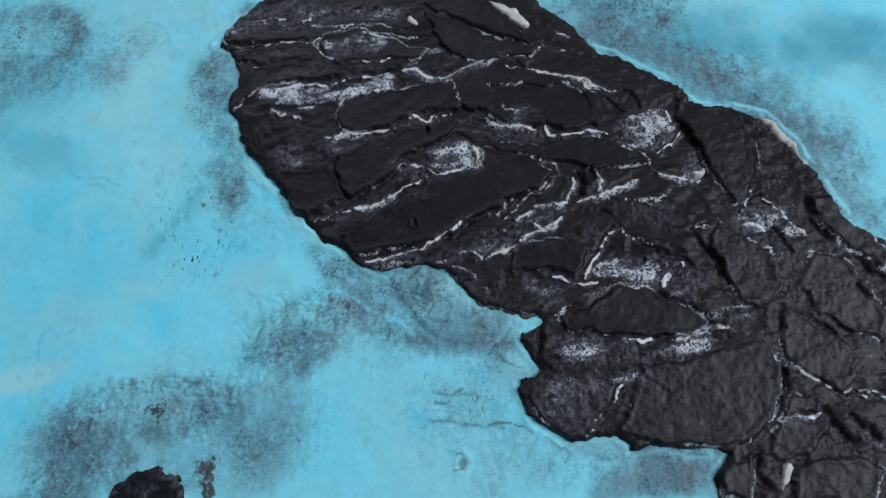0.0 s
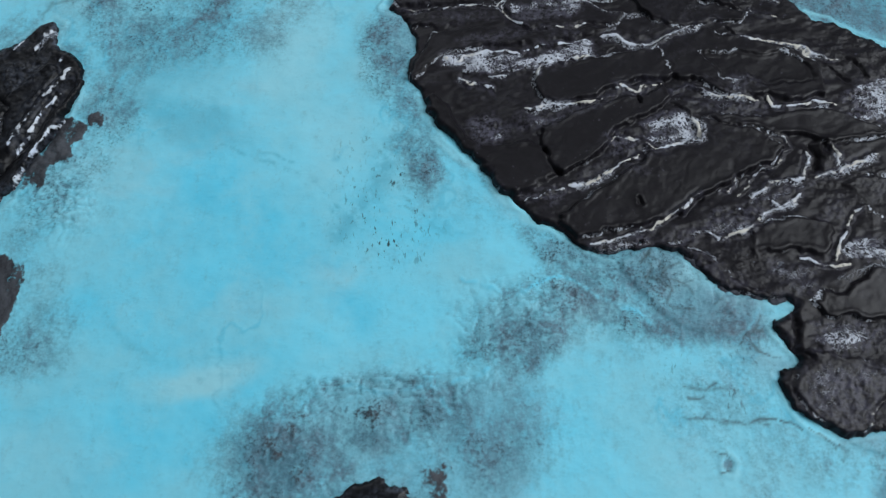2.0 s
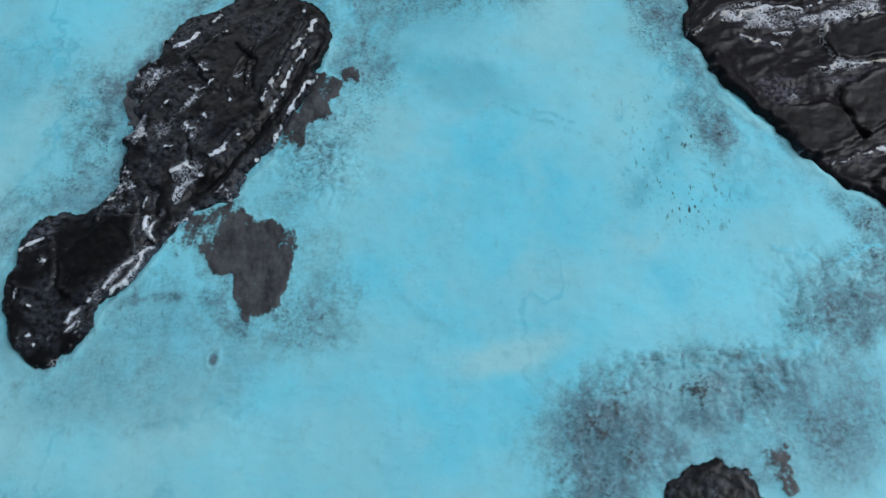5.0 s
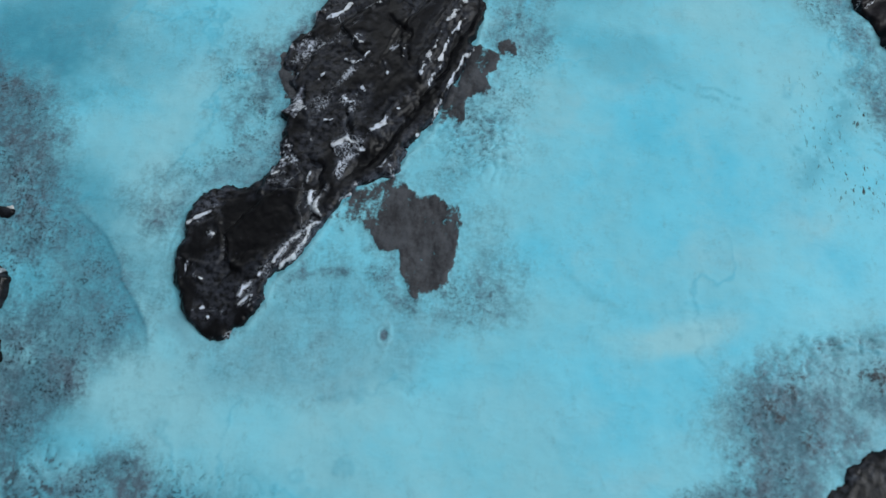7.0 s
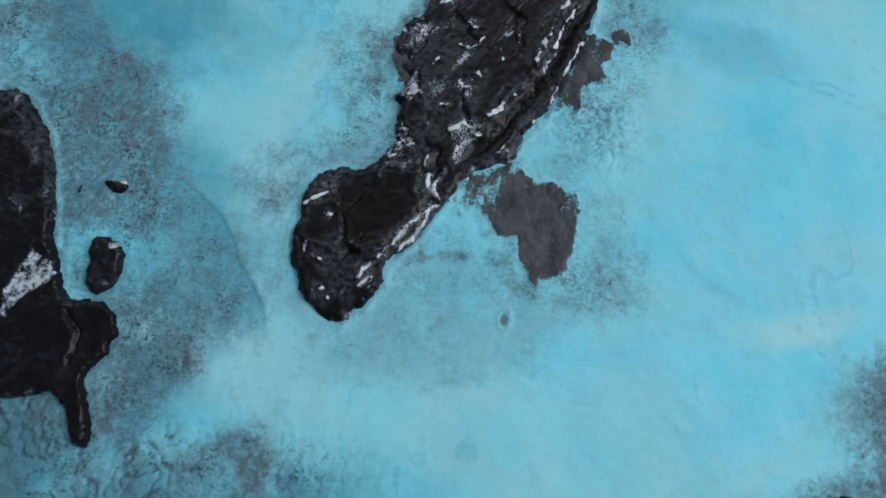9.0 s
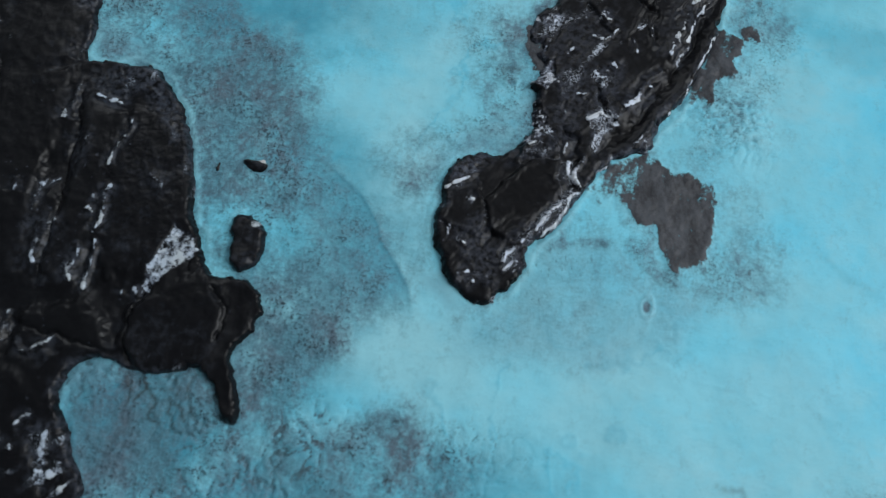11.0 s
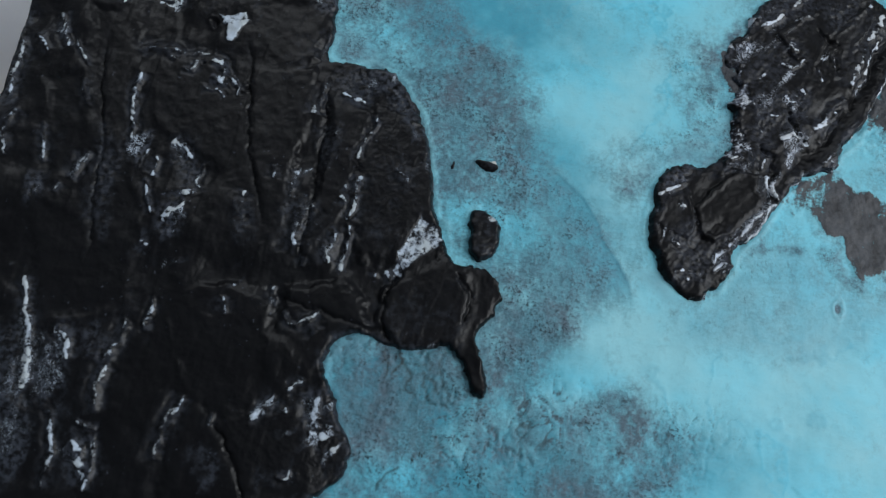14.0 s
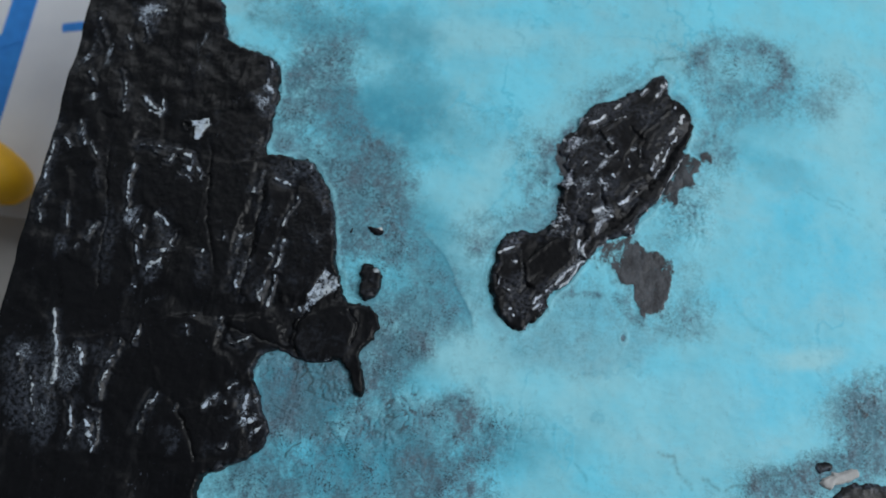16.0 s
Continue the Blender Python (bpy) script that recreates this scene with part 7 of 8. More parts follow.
COAST_CRESTS += [
    ([(-0.6390, 0.2260), (-0.6280, 0.2290), (-0.6240, 0.2290)], 1.6, 0.6, 0.9),
    ([(-0.6360, 0.2160), (-0.6320, 0.2100), (-0.6330, 0.2040)], 1.0, 0.5, 0.8),
    ([(-0.6450, 0.2100), (-0.6420, 0.1980)], 0.9, 0.5, 0.55),
    ([(-0.6440, 0.1830), (-0.6400, 0.1770), (-0.6360, 0.1650), (-0.6350, 0.1510)], 1.1, 0.6, 0.55),
    ([(-0.6670, 0.2230), (-0.6660, 0.2140), (-0.6570, 0.1970)], 1.3, 0.6, 0.42),
    ([(-0.6700, 0.1900), (-0.6670, 0.1870)], 2.4, 0.5, 0.75),
    ([(-0.6640, 0.1780), (-0.6560, 0.1680)], 1.3, 0.5, 0.45),
    ([(-0.6580, 0.1610), (-0.6570, 0.1570)], 1.7, 0.5, 0.9),
    ([(-0.6610, 0.1430), (-0.6580, 0.1320)], 1.5, 0.6, 0.7),
    ([(-0.6680, 0.1330), (-0.6620, 0.1230)], 1.3, 0.5, 0.5)]
COAST_CRESTS += [
    ([(-0.6760, 0.1360), (-0.6740, 0.1200), (-0.6750, 0.1110), (-0.6730, 0.0970)], 1.7, 0.6, 0.65),
    ([(-0.6670, 0.0940), (-0.6700, 0.0880), (-0.6710, 0.0810), (-0.6660, 0.0710)], 1.5, 0.6, 0.45),
    ([(-0.6560, 0.0900), (-0.6530, 0.0780), (-0.6510, 0.0700)], 0.9, 0.5, 0.65),
    ([(-0.6420, 0.1120), (-0.6410, 0.1030)], 1.0, 0.5, 0.5),
    ([(-0.6350, 0.0790), (-0.6370, 0.0690), (-0.6390, 0.0640)], 1.5, 0.6, 0.65),
    ([(-0.6270, 0.1660), (-0.6180, 0.1600), (-0.6110, 0.1570), (-0.6120, 0.1670)], 1.1, 0.6, 0.7),
    ([(-0.6450, 0.0220), (-0.6400, 0.0030), (-0.6360, -0.0100), (-0.6330, -0.0230)], 1.6, 0.8, 0.85),
    ([(-0.6070, -0.0350), (-0.6020, -0.0450), (-0.6030, -0.0580)], 1.4, 0.7, 0.6),
    ([(-0.5470, 0.1840), (-0.5430, 0.1780)], 1.8, 0.5, 0.95)]
COAST_CRESTS += [
    ([(-0.5500, 0.2110), (-0.5450, 0.1920), (-0.5460, 0.1840)], 1.3, 0.6, 0.6),
    ([(-0.6490, -0.0110), (-0.6430, -0.0300), (-0.6410, -0.0490)], 1.4, 0.6, 0.55),
    ([(-0.6610, -0.0030), (-0.6550, -0.0190)], 1.5, 0.6, 0.5),
    ([(-0.6220, -0.0280), (-0.6180, -0.0470), (-0.6190, -0.0590)], 1.3, 0.7, 0.5)]
COAST_NETS = [
    ([(-0.5220, 0.1340), (-0.5070, 0.1320), (-0.4980, 0.1200), (-0.4920, 0.1050), (-0.4940, 0.1020), (-0.5050, 0.1170), (-0.5100, 0.1200), (-0.5210, 0.1250)], 0.55),
    ([(-0.6320, 0.0910), (-0.6220, 0.0870), (-0.6170, 0.0650), (-0.6260, 0.0640)], 0.34),
    ([(-0.6180, 0.0890), (-0.6100, 0.0900), (-0.6070, 0.0720), (-0.6130, 0.0730), (-0.6170, 0.0800)], 0.62),
    ([(-0.5990, 0.0500), (-0.5890, 0.0580), (-0.5870, 0.0450), (-0.5960, 0.0440)], 0.68),
    ([(-0.6010, 0.0880), (-0.5910, 0.0890), (-0.5850, 0.0740), (-0.5910, 0.0680), (-0.5960, 0.0780)], 0.4),
    ([(-0.6290, 0.0020), (-0.6220, 0.0000), (-0.6190, -0.0100), (-0.6250, -0.0130)], 0.55),
    ([(-0.6190, 0.0040), (-0.6090, 0.0030), (-0.6070, -0.0120), (-0.6140, -0.0110)], 0.4),
    ([(-0.5630, -0.0390), (-0.5560, -0.0420), (-0.5540, -0.0510), (-0.5600, -0.0520)], 0.42)]
COAST_NETS += [
    ([(-0.5270, -0.0130), (-0.5190, -0.0130), (-0.5160, -0.0330), (-0.5220, -0.0340)], 0.5),
    ([(-0.5140, 0.0590), (-0.5030, 0.0610), (-0.5020, 0.0540), (-0.5130, 0.0530)], 0.3),
    ([(-0.5450, 0.0660), (-0.5320, 0.0670), (-0.5360, 0.0440), (-0.5430, 0.0430)], 0.4),
    ([(-0.6240, -0.0150), (-0.6150, -0.0180), (-0.6140, -0.0300), (-0.6200, -0.0320)], 0.42),
    ([(-0.6170, -0.0340), (-0.6050, -0.0370), (-0.6030, -0.0500), (-0.6130, -0.0410)], 0.38),
    ([(-0.5380, -0.0440), (-0.5270, -0.0410), (-0.5270, -0.0490), (-0.5370, -0.0500)], 0.4),
    ([(-0.5680, 0.0640), (-0.5630, 0.0690), (-0.5580, 0.0460), (-0.5670, 0.0470)], 0.3),
    ([(-0.6320, 0.0610), (-0.6220, 0.0650), (-0.6180, 0.0420), (-0.6260, 0.0410)], 0.3),
    ([(-0.5410, 0.1020), (-0.5270, 0.1040), (-0.5250, 0.0880), (-0.5340, 0.0850)], 0.3),
    ([(-0.5380, 0.1290), (-0.5220, 0.1330), (-0.5170, 0.1180), (-0.5290, 0.1140)], 0.4)]
COAST_NETS += [
    ([(-0.6470, 0.2320), (-0.6280, 0.2370), (-0.6230, 0.2260), (-0.6280, 0.2110), (-0.6360, 0.2140), (-0.6440, 0.2210)], 0.85),
    ([(-0.6560, 0.0640), (-0.6490, 0.0660), (-0.6460, 0.0570), (-0.6540, 0.0540)], 0.6),
    ([(-0.6700, -0.0010), (-0.6420, 0.0030), (-0.6270, -0.0480), (-0.6360, -0.0580), (-0.6570, -0.0510)], 0.5),
    ([(-0.5580, 0.1760), (-0.5390, 0.1790), (-0.5360, 0.1630), (-0.5490, 0.1610)], 0.62),
    ([(-0.6380, -0.0000), (-0.6210, 0.0000), (-0.6150, -0.0240), (-0.6270, -0.0280)], 0.5),
    ([(-0.6830, 0.1450), (-0.6740, 0.1460), (-0.6680, 0.0960), (-0.6740, 0.0920)], 0.4),
    ([(-0.6320, 0.0820), (-0.6220, 0.0800), (-0.6190, 0.0580), (-0.6300, 0.0600)], 0.35),
    ([(-0.6120, 0.0030), (-0.6040, 0.0010), (-0.6040, -0.0220), (-0.6100, -0.0230)], 0.35)]
COAST_RIDGES = [(line, wide * W, tall * 0.001, 0.0) for line, wide, tall in (
    ([(-0.5360, 0.1326), (-0.5359, 0.0958), (-0.5363, 0.0555), (-0.5384, 0.0361)], 1.6, -1.6), ([(-0.5600, -0.0275), (-0.5501, -0.0407), (-0.5412, -0.0560)], 1.6, -1.8),
    ([(-0.4946, 0.0427), (-0.4984, 0.0274), (-0.4968, 0.0094)], 1.4, -1.8), ([(-0.4657, 0.0207), (-0.4645, 0.0341), (-0.4703, 0.0442)], 1.3, -1.6),
    ([(-0.5468, 0.0244), (-0.5257, 0.0216), (-0.5042, 0.0163)], 1.3, -1.4), ([(-0.6390, 0.1340), (-0.6293, 0.0806), (-0.6229, 0.0312)], 1.4, -1.2), ([(-0.5746, 0.1431), (-0.5662, 0.0889), (-0.5545, 0.0532)], 1.6, -1.4))]
COAST_PITS = [(s, 0.0012) for s in [(-0.5927, 0.1486, 0.0020, 0.0030, 0), (-0.5726, 0.1166, 0.0022, 0.0017, 0)]]
COAST_GRIT = [(-0.5032, 0.0882, 0.0247, 0.0403, 0), (-0.5317, -0.0340, 0.0244, 0.0205, 0), (-0.6421, -0.0220, 0.0240, 0.0302, 0)]
paste("black_coast", COAST, 0.0040, COAST_RIDGES, [], COAST_PITS, COAST_GRIT, PASTE, 40, "broad mass of black paste along the canvas edge", cell=0.0005, drag=82, swell=0.5, film_sheen=0.002, chatter=0.00016, creases=0.00014, pale_brim=0.14, speckle=0.09, lined=0.25, rough=0.0003, crumple=0.00026, soft=0.0024, lip=0.0, slabs=COAST_SLABS, crests=COAST_CRESTS, nets=COAST_NETS, smears=[
    ([(-0.4877, 0.0669), (-0.4787, 0.0624), (-0.4769, 0.0572), (-0.4807, 0.0519), (-0.4876, 0.0471), (-0.4933, 0.0402), (-0.4981, 0.0434), (-0.4940, 0.0521), (-0.4902, 0.0593)], 0.62, 0.9, -0.0006), ([(-0.4796, 0.0652), (-0.4754, 0.0615), (-0.4732, 0.0559), (-0.4772, 0.0506), (-0.4795, 0.0491), (-0.4797, 0.0525), (-0.4769, 0.0568)], 0.0, 0.0, 0.0012),
    ([(-0.6222, 0.1591), (-0.6159, 0.1574), (-0.6139, 0.1603), (-0.6106, 0.1568), (-0.6111, 0.1508), (-0.6146, 0.1542), (-0.6213, 0.1559)], 0.7, 0.8, 0.0), ([(-0.6384, -0.0118), (-0.6361, -0.0090), (-0.6326, -0.0180), (-0.6339, -0.0235), (-0.6367, -0.0219), (-0.6359, -0.0174)], 0.9, 0.8, 0.0004), ([(-0.5457, -0.0247), (-0.5398, -0.0185), (-0.5385, -0.0203), (-0.5436, -0.0252)], 0.9, 0.8, 0.0004),
    ([(-0.5905, 0.1535), (-0.5792, 0.1541), (-0.5775, 0.1495), (-0.5792, 0.1450), (-0.5820, 0.1417), (-0.5851, 0.1397), (-0.5871, 0.1445), (-0.5868, 0.1491)], 0.8, 0.9, 0.0010)])
# black drops; the second is the white grain's shadow, given a shape
for outline, high in ((DROP, 0.0034), ([(-0.4683, 0.0981), (-0.4634, 0.0987), (-0.4564, 0.0957), (-0.4571, 0.0918), (-0.4635, 0.0919)], 0.002), ([(-0.4788, 0.0967), (-0.4760, 0.0965), (-0.4749, 0.0919), (-0.4776, 0.0909)], 0.0012)):
    paste("black_drop", outline, high, [], [(s[:5], s[5]) for s in [(-0.4611, 0.0951, 0.0039, 0.0021, -20, 0.7), (-0.4573, 0.0695, 0.0027, 0.0023, 0, 0.7)]], [], [], PASTE, 44, "small black drop, of paste and of a grain's shadow", cell=0.0005, wobble=0.0008)

# the long island
ISLAND_SLABS = [
    ([(-0.3600, 0.0960), (-0.3440, 0.1070), (-0.3380, 0.1050), (-0.3380, 0.0910), (-0.3460, 0.0810), (-0.3570, 0.0710), (-0.3650, 0.0750), (-0.3670, 0.0860)], 0.5),
    ([(-0.3830, 0.0870), (-0.3700, 0.0940), (-0.3670, 0.0860), (-0.3690, 0.0710), (-0.3810, 0.0730), (-0.3860, 0.0770)], 0.3),
    ([(-0.3260, 0.1820), (-0.3010, 0.2000), (-0.2950, 0.1880), (-0.3050, 0.1730), (-0.3110, 0.1590), (-0.3200, 0.1710)], 0.4),
    ([(-0.2980, 0.1840), (-0.2820, 0.2020), (-0.2750, 0.1980), (-0.2880, 0.1760), (-0.2950, 0.1600), (-0.3020, 0.1600)], 0.5),
    ([(-0.3560, 0.1030), (-0.3400, 0.1060), (-0.3400, 0.1140), (-0.3470, 0.1190), (-0.3530, 0.1120)], 0.2)]
# white torn lips, many of them gloss highlights painted in white
ISLAND_CRESTS = [
    ([(-0.2700, 0.2010), (-0.2800, 0.1840), (-0.2880, 0.1670), (-0.2920, 0.1530)], 2.79, 1.0, 0.62),
    ([(-0.2730, 0.1870), (-0.2820, 0.1680), (-0.2890, 0.1500)], 0.74, 0.5, 0.85),
    ([(-0.2930, 0.1500), (-0.3010, 0.1440), (-0.3060, 0.1360)], 1.15, 0.7, 0.75),
    ([(-0.3120, 0.1300), (-0.3050, 0.1350), (-0.2990, 0.1410)], 2.46, 0.7, 0.9),
    ([(-0.3270, 0.1240), (-0.3210, 0.1270), (-0.3130, 0.1230)], 2.62, 0.7, 0.9),
    ([(-0.3150, 0.1510), (-0.3140, 0.1480)], 1.8, 0.5, 1.0),
    ([(-0.3240, 0.1470), (-0.3220, 0.1450), (-0.3190, 0.1420)], 1.64, 0.5, 0.95),
    ([(-0.3200, 0.1420), (-0.3220, 0.1380)], 1.15, 0.4, 0.7),
    ([(-0.3450, 0.1830), (-0.3380, 0.1880), (-0.3340, 0.1900)], 1.64, 0.6, 0.9),
    ([(-0.3330, 0.1850), (-0.3270, 0.1890), (-0.3220, 0.1920)], 1.97, 0.6, 1.0)]
ISLAND_CRESTS += [
    ([(-0.3190, 0.1960), (-0.3130, 0.2010)], 1.8, 0.5, 0.9),
    ([(-0.3150, 0.2030), (-0.3090, 0.2050)], 1.48, 0.5, 0.8),
    ([(-0.3500, 0.1750), (-0.3480, 0.1810), (-0.3420, 0.1850), (-0.3350, 0.1890)], 1.15, 0.5, 0.95),
    ([(-0.3010, 0.2100), (-0.2960, 0.2180)], 1.31, 0.5, 0.75),
    ([(-0.2920, 0.2090), (-0.2870, 0.2170), (-0.2840, 0.2230)], 1.15, 0.5, 0.75),
    ([(-0.3210, 0.1760), (-0.3170, 0.1730)], 1.48, 0.5, 0.9),
    ([(-0.3240, 0.1670), (-0.3190, 0.1630), (-0.3140, 0.1690)], 0.98, 0.5, 0.8),
    ([(-0.2780, 0.2050), (-0.2760, 0.2040)], 1.8, 0.4, 0.9),
    ([(-0.2680, 0.1740), (-0.2720, 0.1660), (-0.2760, 0.1590), (-0.2820, 0.1480), (-0.2850, 0.1380), (-0.2870, 0.1330), (-0.2930, 0.1280)], 0.74, 0.4, 1.0),
    ([(-0.3330, 0.1590), (-0.3320, 0.1580)], 1.64, 0.4, 1.0)]
ISLAND_CRESTS += [
    ([(-0.3350, 0.1060), (-0.3330, 0.1010), (-0.3310, 0.0940)], 1.56, 0.7, 0.85),
    ([(-0.3290, 0.1080), (-0.3310, 0.1000), (-0.3300, 0.0920)], 0.98, 0.6, 0.7),
    ([(-0.3290, 0.0930), (-0.3360, 0.0890), (-0.3410, 0.0820), (-0.3460, 0.0760), (-0.3510, 0.0690), (-0.3570, 0.0640), (-0.3610, 0.0600)], 1.15, 0.8, 0.85),
    ([(-0.3350, 0.0900), (-0.3350, 0.0830), (-0.3370, 0.0780), (-0.3430, 0.0730), (-0.3460, 0.0670)], 1.15, 0.7, 0.8),
    ([(-0.3580, 0.0580), (-0.3550, 0.0610), (-0.3490, 0.0600), (-0.3550, 0.0570)], 0.82, 0.5, 0.8),
    ([(-0.3770, 0.0550), (-0.3710, 0.0560)], 1.23, 0.4, 0.9),
    ([(-0.3840, 0.0890), (-0.3760, 0.0940), (-0.3710, 0.0980)], 1.56, 0.5, 0.85),
    ([(-0.3810, 0.0720), (-0.3800, 0.0720)], 1.64, 0.4, 1.0),
    ([(-0.3770, 0.0680), (-0.3740, 0.0680)], 1.23, 0.4, 0.8)]
ISLAND_CRESTS += [
    ([(-0.3740, 0.0870), (-0.3710, 0.0850)], 1.07, 0.4, 0.9),
    ([(-0.3700, 0.0520), (-0.3690, 0.0510)], 1.15, 0.3, 0.9),
    ([(-0.3220, 0.1000), (-0.3180, 0.1040)], 1.64, 0.5, 0.8),
    ([(-0.3120, 0.1080), (-0.3040, 0.1100), (-0.2990, 0.1120)], 0.98, 0.4, 0.8),
    ([(-0.3520, 0.1110), (-0.3450, 0.1130)], 0.98, 0.4, 0.7),
    ([(-0.3390, 0.1420), (-0.3370, 0.1380)], 1.15, 0.4, 0.7),
    ([(-0.3360, 0.1270), (-0.3350, 0.1270)], 1.23, 0.4, 0.8),
    ([(-0.3300, 0.1360), (-0.3260, 0.1360)], 0.98, 0.4, 0.7),
    ([(-0.3360, 0.1140), (-0.3370, 0.1080)], 0.98, 0.5, 0.5),
    ([(-0.2990, 0.1250), (-0.3030, 0.1190), (-0.3090, 0.1140)], 0.82, 0.5, 0.6),
    ([(-0.2970, 0.1730), (-0.3000, 0.1660)], 0.82, 0.5, 0.55),
    ([(-0.3080, 0.1640), (-0.3060, 0.1570)], 0.82, 0.4, 0.5)]
ISLAND_CRESTS += [
    ([(-0.3090, 0.1930), (-0.3150, 0.1890)], 0.82, 0.4, 0.5)]
ISLAND_NETS = [
    ([(-0.3450, 0.1740), (-0.3260, 0.1820), (-0.3140, 0.1720), (-0.3170, 0.1550), (-0.3390, 0.1480), (-0.3460, 0.1580)], 0.3),
    ([(-0.3390, 0.1990), (-0.3040, 0.2120), (-0.3070, 0.1970), (-0.3420, 0.1780)], 0.45),
    ([(-0.3840, 0.0940), (-0.3800, 0.1020), (-0.3700, 0.1060), (-0.3590, 0.1080), (-0.3670, 0.1010), (-0.3780, 0.0920)], 0.82),
    ([(-0.3570, 0.1100), (-0.3410, 0.1140), (-0.3440, 0.1050), (-0.3590, 0.1030)], 0.5),
    ([(-0.2970, 0.1280), (-0.2850, 0.1430), (-0.2880, 0.1270), (-0.3030, 0.1150), (-0.3140, 0.1090)], 0.5),
    ([(-0.3270, 0.1250), (-0.3130, 0.1240), (-0.3230, 0.1090), (-0.3270, 0.1120)], 0.66),
    ([(-0.3440, 0.1460), (-0.3270, 0.1490), (-0.3270, 0.1340), (-0.3380, 0.1300)], 0.5),
    ([(-0.3260, 0.1520), (-0.3130, 0.1520), (-0.3150, 0.1300), (-0.3240, 0.1280)], 0.5)]
ISLAND_NETS += [
    ([(-0.3780, 0.0730), (-0.3700, 0.0770), (-0.3550, 0.0670), (-0.3650, 0.0560), (-0.3780, 0.0610)], 0.4),
    ([(-0.3800, 0.0560), (-0.3610, 0.0570), (-0.3630, 0.0510), (-0.3770, 0.0490)], 0.45),
    ([(-0.3040, 0.2010), (-0.2820, 0.2080), (-0.2860, 0.1900), (-0.3010, 0.1870)], 0.42),
    ([(-0.3530, 0.0760), (-0.3380, 0.0810), (-0.3450, 0.0660), (-0.3580, 0.0580)], 0.5),
    ([(-0.3440, 0.1290), (-0.3270, 0.1310), (-0.3300, 0.1070), (-0.3440, 0.1130)], 0.38)]
ISLAND_GROOVES = [
    ([(-0.2660, 0.1960), (-0.2730, 0.1790), (-0.2810, 0.1630), (-0.2910, 0.1450), (-0.3020, 0.1280), (-0.3140, 0.1170), (-0.3230, 0.1060)], 3.6, -3.4),
    ([(-0.3540, 0.0830), (-0.3610, 0.0750), (-0.3690, 0.0660)], 1.8, -1.2),
    ([(-0.3240, 0.1410), (-0.3180, 0.1260), (-0.3130, 0.1230)], 1.4, -1.6),
    ([(-0.3300, 0.1090), (-0.3320, 0.1000), (-0.3360, 0.0900)], 1.2, -1.4),
    ([(-0.3380, 0.1200), (-0.3310, 0.1150), (-0.3330, 0.1070)], 1.6, -1.6),
    ([(-0.3440, 0.0770), (-0.3510, 0.0680), (-0.3580, 0.0610)], 1.2, -1.4),
    ([(-0.3080, 0.1870), (-0.2960, 0.1780), (-0.2980, 0.1610)], 1.4, -1.2)]
ISLAND_POOLS = [
    ([(-0.3500, 0.1720), (-0.3390, 0.1750), (-0.3380, 0.1650), (-0.3450, 0.1560), (-0.3510, 0.1580), (-0.3420, 0.1630), (-0.3460, 0.1680)], 0.46, 0.95, -0.0006),
    ([(-0.3560, 0.1450), (-0.3460, 0.1510), (-0.3400, 0.1520), (-0.3380, 0.1430), (-0.3440, 0.1380), (-0.3520, 0.1420)], 0.46, 0.95, -0.001),
    ([(-0.3530, 0.1340), (-0.3460, 0.1310), (-0.3430, 0.1230), (-0.3490, 0.1190), (-0.3520, 0.1260)], 0.46, 0.95, -0.0008),
    ([(-0.3560, 0.1180), (-0.3440, 0.1220), (-0.3410, 0.1170), (-0.3520, 0.1120)], 0.46, 0.95, -0.0006)]
ISLAND_RIDGES = [(line, wide * W, tall * 0.001, 0.0) for line, wide, tall in ISLAND_GROOVES]
paste("black_island", ISLAND, 0.0030, ISLAND_RIDGES, [], [], [], ISLAND_PASTE, 60, "long island of glossy black paste flecked with white and painted glints", cell=0.00045, wobble=0.0012, rim=0.0028, drag=52, film_sheen=0.008, chatter=0.00014, swell=0.35, speckle=0.11, lined=0.5, pale_brim=0.30, crumple=0.00026, slabs=ISLAND_SLABS, crests=ISLAND_CRESTS, nets=ISLAND_NETS, smears=ISLAND_POOLS)
paste("grey_patch", [(0.0120, 0.1036), (0.0229, 0.0899), (0.0385, 0.0836), (0.0513, 0.0817), (0.0629, 0.0857), (0.0645, 0.0978), (0.0490, 0.1060), (0.0332, 0.1101)], 0.0018, [], [(s[:5], s[5]) for s in [(0.0411, 0.0949, 0.0183, 0.0110, 0, 0.5), (0.0306, 0.1031, 0.0106, 0.0056, 0, 0.5)]], [], [(0.0411, 0.0949, 0.0314, 0.0165, 0)], SOOT, 70, "thin grey paste at the fan edge", cell=0.0007, wobble=0.002, film_sheen=0.6, drag=10)
for outline, mat, high, label in (
        ([(0.1612, 0.1842), (0.1682, 0.1825), (0.1773, 0.1709), (0.1855, 0.1552), (0.1815, 0.1561), (0.1726, 0.1688), (0.1634, 0.1795)], ASH, 0.0030, "pale strip at the fan rim"),
        ([(-0.1850, -0.0200), (-0.1700, -0.0150), (-0.1620, -0.0110), (-0.1570, -0.0160), (-0.1670, -0.0220), (-0.1800, -0.0250)], ASH, 0.0012, "thin pale smear beside a black fragment"),
        ([(-0.4627, 0.0953), (-0.4596, 0.0975), (-0.4560, 0.0953), (-0.4585, 0.0929)], CHALK, 0.0022, "white paste grain beside its shadow, shaped as a black drop")):
    paste("white_smear", outline, high, [], [], [], [], mat, 90, label, cell=0.0005, wobble=0.0009, rim=0.002)
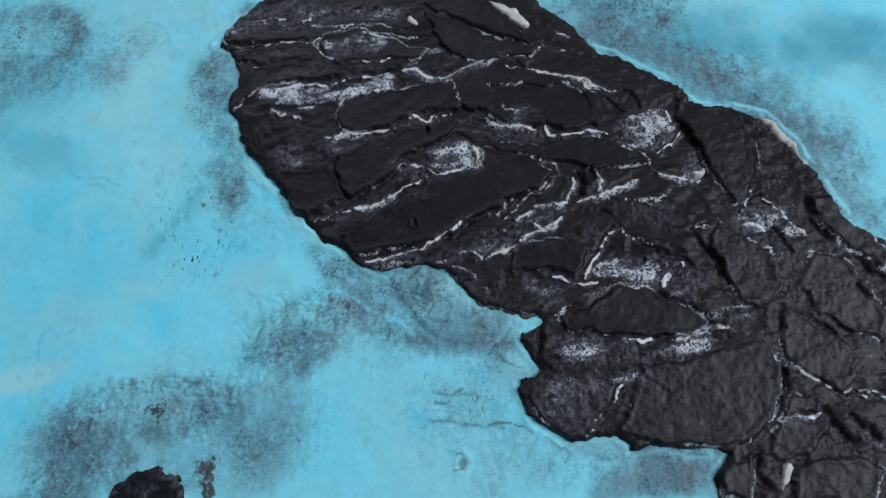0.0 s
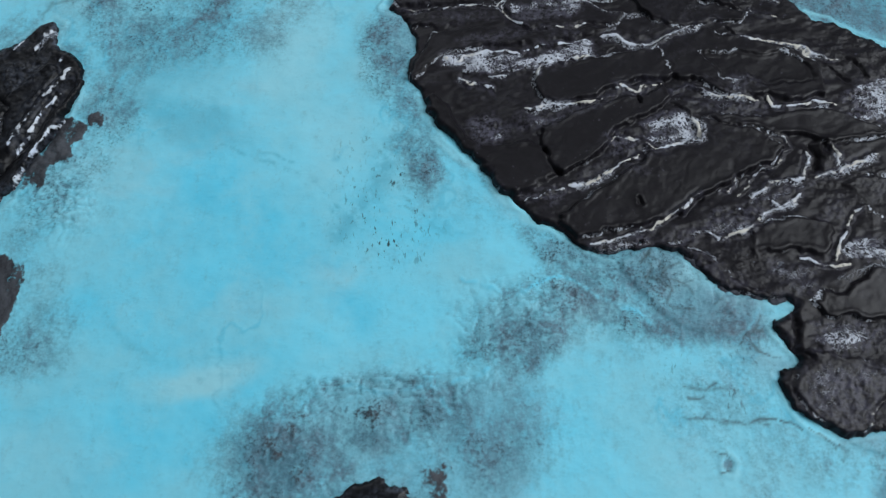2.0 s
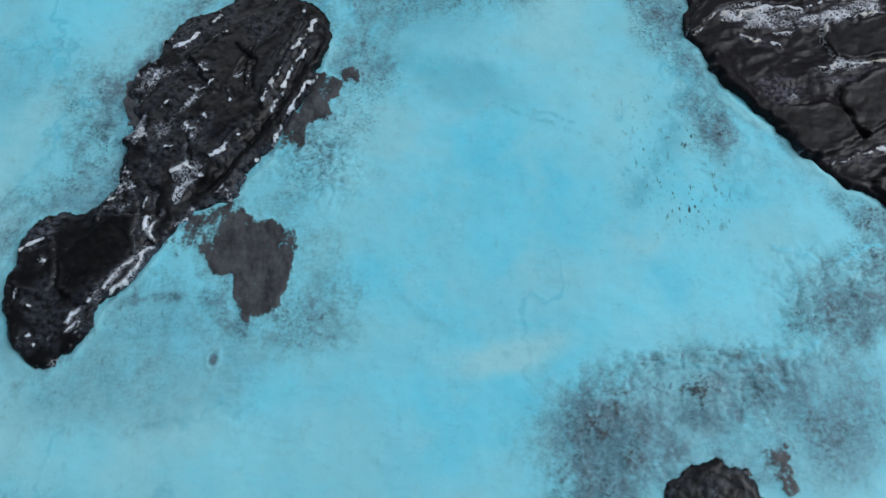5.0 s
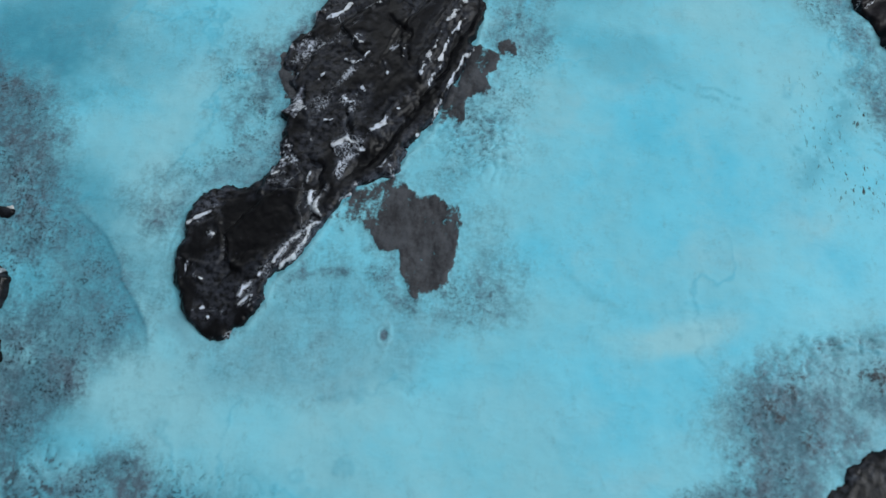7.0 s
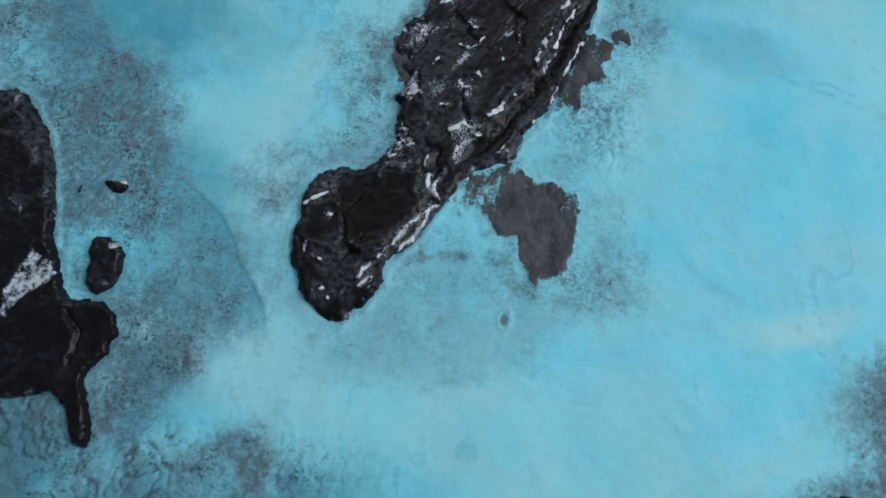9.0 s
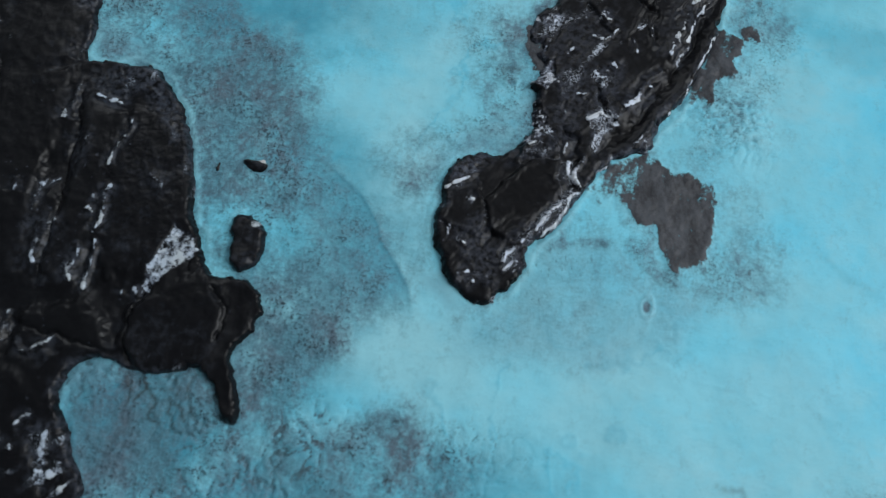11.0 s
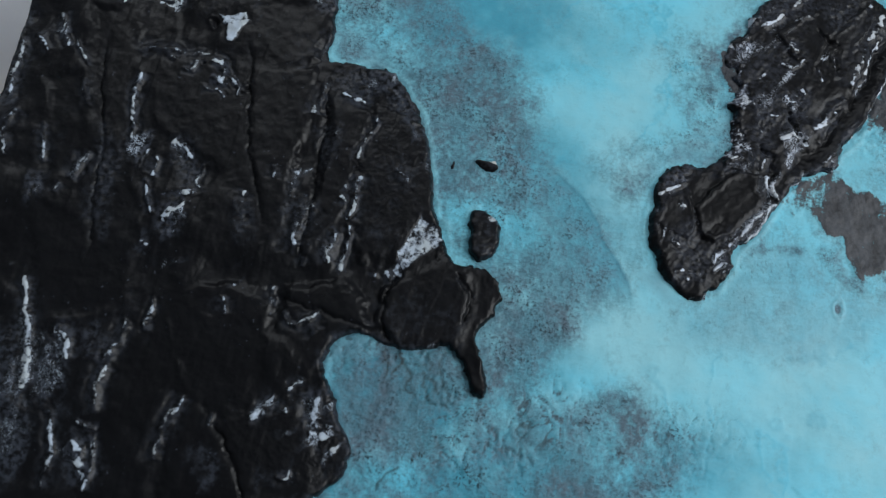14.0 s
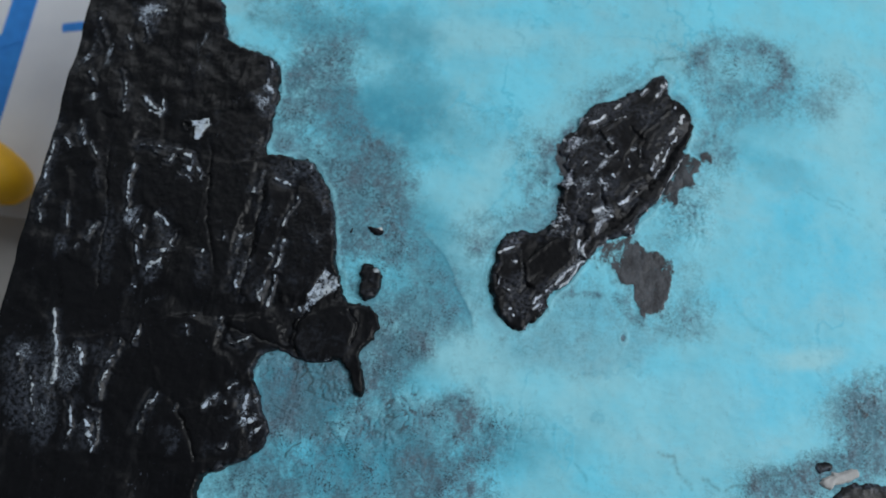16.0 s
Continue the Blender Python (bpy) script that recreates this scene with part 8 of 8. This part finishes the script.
# dark pieces along the near side
for outline, high in (([(-0.1344, 0.0004), (-0.1290, 0.0062), (-0.1176, 0.0079), (-0.1068, 0.0052), (-0.1001, -0.0014), (-0.0941, -0.0183), (-0.1379, -0.0199)], 0.0009), ([(-0.1292, 0.0078), (-0.1152, 0.0108), (-0.1043, 0.0061), (-0.0980, -0.0008), (-0.0902, -0.0134), (-0.1432, -0.0149), (-0.1441, -0.0048), (-0.1301, -0.0002)], 0.0012), ([(-0.1779, -0.0308), (-0.1732, -0.0249), (-0.1686, -0.0219), (-0.1583, -0.0184), (-0.1455, -0.0178), (-0.1221, -0.0208), (-0.1231, -0.0409), (-0.1814, -0.0481)], 0.0022), ([(-0.1855, -0.0127), (-0.1808, -0.0111), (-0.1762, -0.0112), (-0.1763, -0.0128), (-0.1809, -0.0149), (-0.1845, -0.0151)], 0.0012)):
    paste("black_fragment", outline, high, [], [(s[:5], s[5]) for s in [(-0.1190, 0.0013, 0.0129, 0.0054, 0, 0.3), (-0.0924, 0.0115, 0.0052, 0.0041, 0, 0.4)]], [], [], PASTE, 80, "fragment of black paste near the painting side", cell=0.0007, wobble=0.0014, film_sheen=0.3, rough=0.0006, rim=0.006)

# ---- what the painting lies on ----
trestle = empty("low_table", -0.1, 0.1, FLOOR, "low pine work table under the painting", "table")
for ob in (part("tabletop", block(-0.58, 0.36, -0.2, 0.4, -0.065, -0.0352, 0.003), TIMBER, trestle),
           *(part("leg", block(x - 0.02, x + 0.02, y - 0.02, y + 0.02, FLOOR, -0.065, 0.002), TIMBER, trestle) for x in (-0.5, 0.3) for y in (-0.15, 0.35))):
    ob.matrix_parent_inverse = Matrix.Translation(-trestle.location)


def tape(line, wide, lift):
    """A strip of tape stuck flat on the floor."""
    (ax, ay), (bx, by) = line
    run = Vector((bx - ax, by - ay, 0))
    side = Vector((-run.y, run.x, 0)).normalized() * wide / 2
    bm = bmesh.new()
    low = [bm.verts.new((p[0] + q * side.x, p[1] + q * side.y, FLOOR + lift)) for p, q in ((line[0], -1), (line[1], -1), (line[1], 1), (line[0], 1))]
    top = bmesh.ops.extrude_face_region(bm, geom=[bm.faces.new(low)])
    bmesh.ops.translate(bm, vec=(0, 0, 0.0005), verts=[v for v in top["geom"] if isinstance(v, bmesh.types.BMVert)])
    return tagged(part("tape_strip", bm, TAPE), "blue masking tape stuck on the grey floor", "tape", "tape strips on the floor")


EDGE = (-0.956, 0.163)
tagged(part("floor_sheet", block(X0 + 0.3, 0.6, EDGE[1], Y1 - 0.3, FLOOR, FLOOR + 0.0015), SHEET), "dusty grey protective sheet spread on the floor", "floor sheet")
tape([(-1.022, 0.515), (-1.021, 0.272)], 0.033, 0.0016)
tape([(-1.077, 0.373), (-1.013, 0.407)], 0.020, 0.0026)
tape([(-0.962, 0.426), (-0.924, 0.436)], 0.013, 0.0016)


def yellow_bottle(tip, back, thick):
    """A lying bottle with a rounded, slightly tapered end: from its tip backwards."""
    bm = bmesh.new()
    profile = [(0.0, 0.0), (0.004, 0.35), (0.012, 0.58), (0.026, 0.76), (0.05, 0.9), (0.09, 0.99), (0.12, 1.0), (0.24, 1.0), (0.252, 0.94), (0.256, 0.6), (0.256, 0.0)]
    rings = []
    for run, r in profile:
        rings.append([bm.verts.new((run, thick * r * math.cos(k * math.tau / 40), thick * r * math.sin(k * math.tau / 40))) for k in range(40)] if r else [bm.verts.new((run, 0, 0))])
    for a, b in zip(rings, rings[1:]):
        for k in range(40):
            quad = [a[k % len(a)], a[(k + 1) % len(a)], b[(k + 1) % len(b)], b[k % len(b)]]
            bm.faces.new(list(dict.fromkeys(quad)))
    bmesh.ops.recalc_face_normals(bm, faces=bm.faces[:])
    for face in bm.faces:
        face.smooth = True
    ob = part("yellow_bottle", bm, YELLOW)
    ob.matrix_world = Matrix.Translation((tip[0], tip[1], FLOOR + 0.0015 + thick)) @ Matrix.Rotation(math.atan2(back[1] - tip[1], back[0] - tip[0]), 4, "Z")
    return tagged(ob, "yellow plastic bottle lying on the grey floor sheet", "bottle")


yellow_bottle((-0.919, 0.186), (-1.016, 0.222), 0.040)
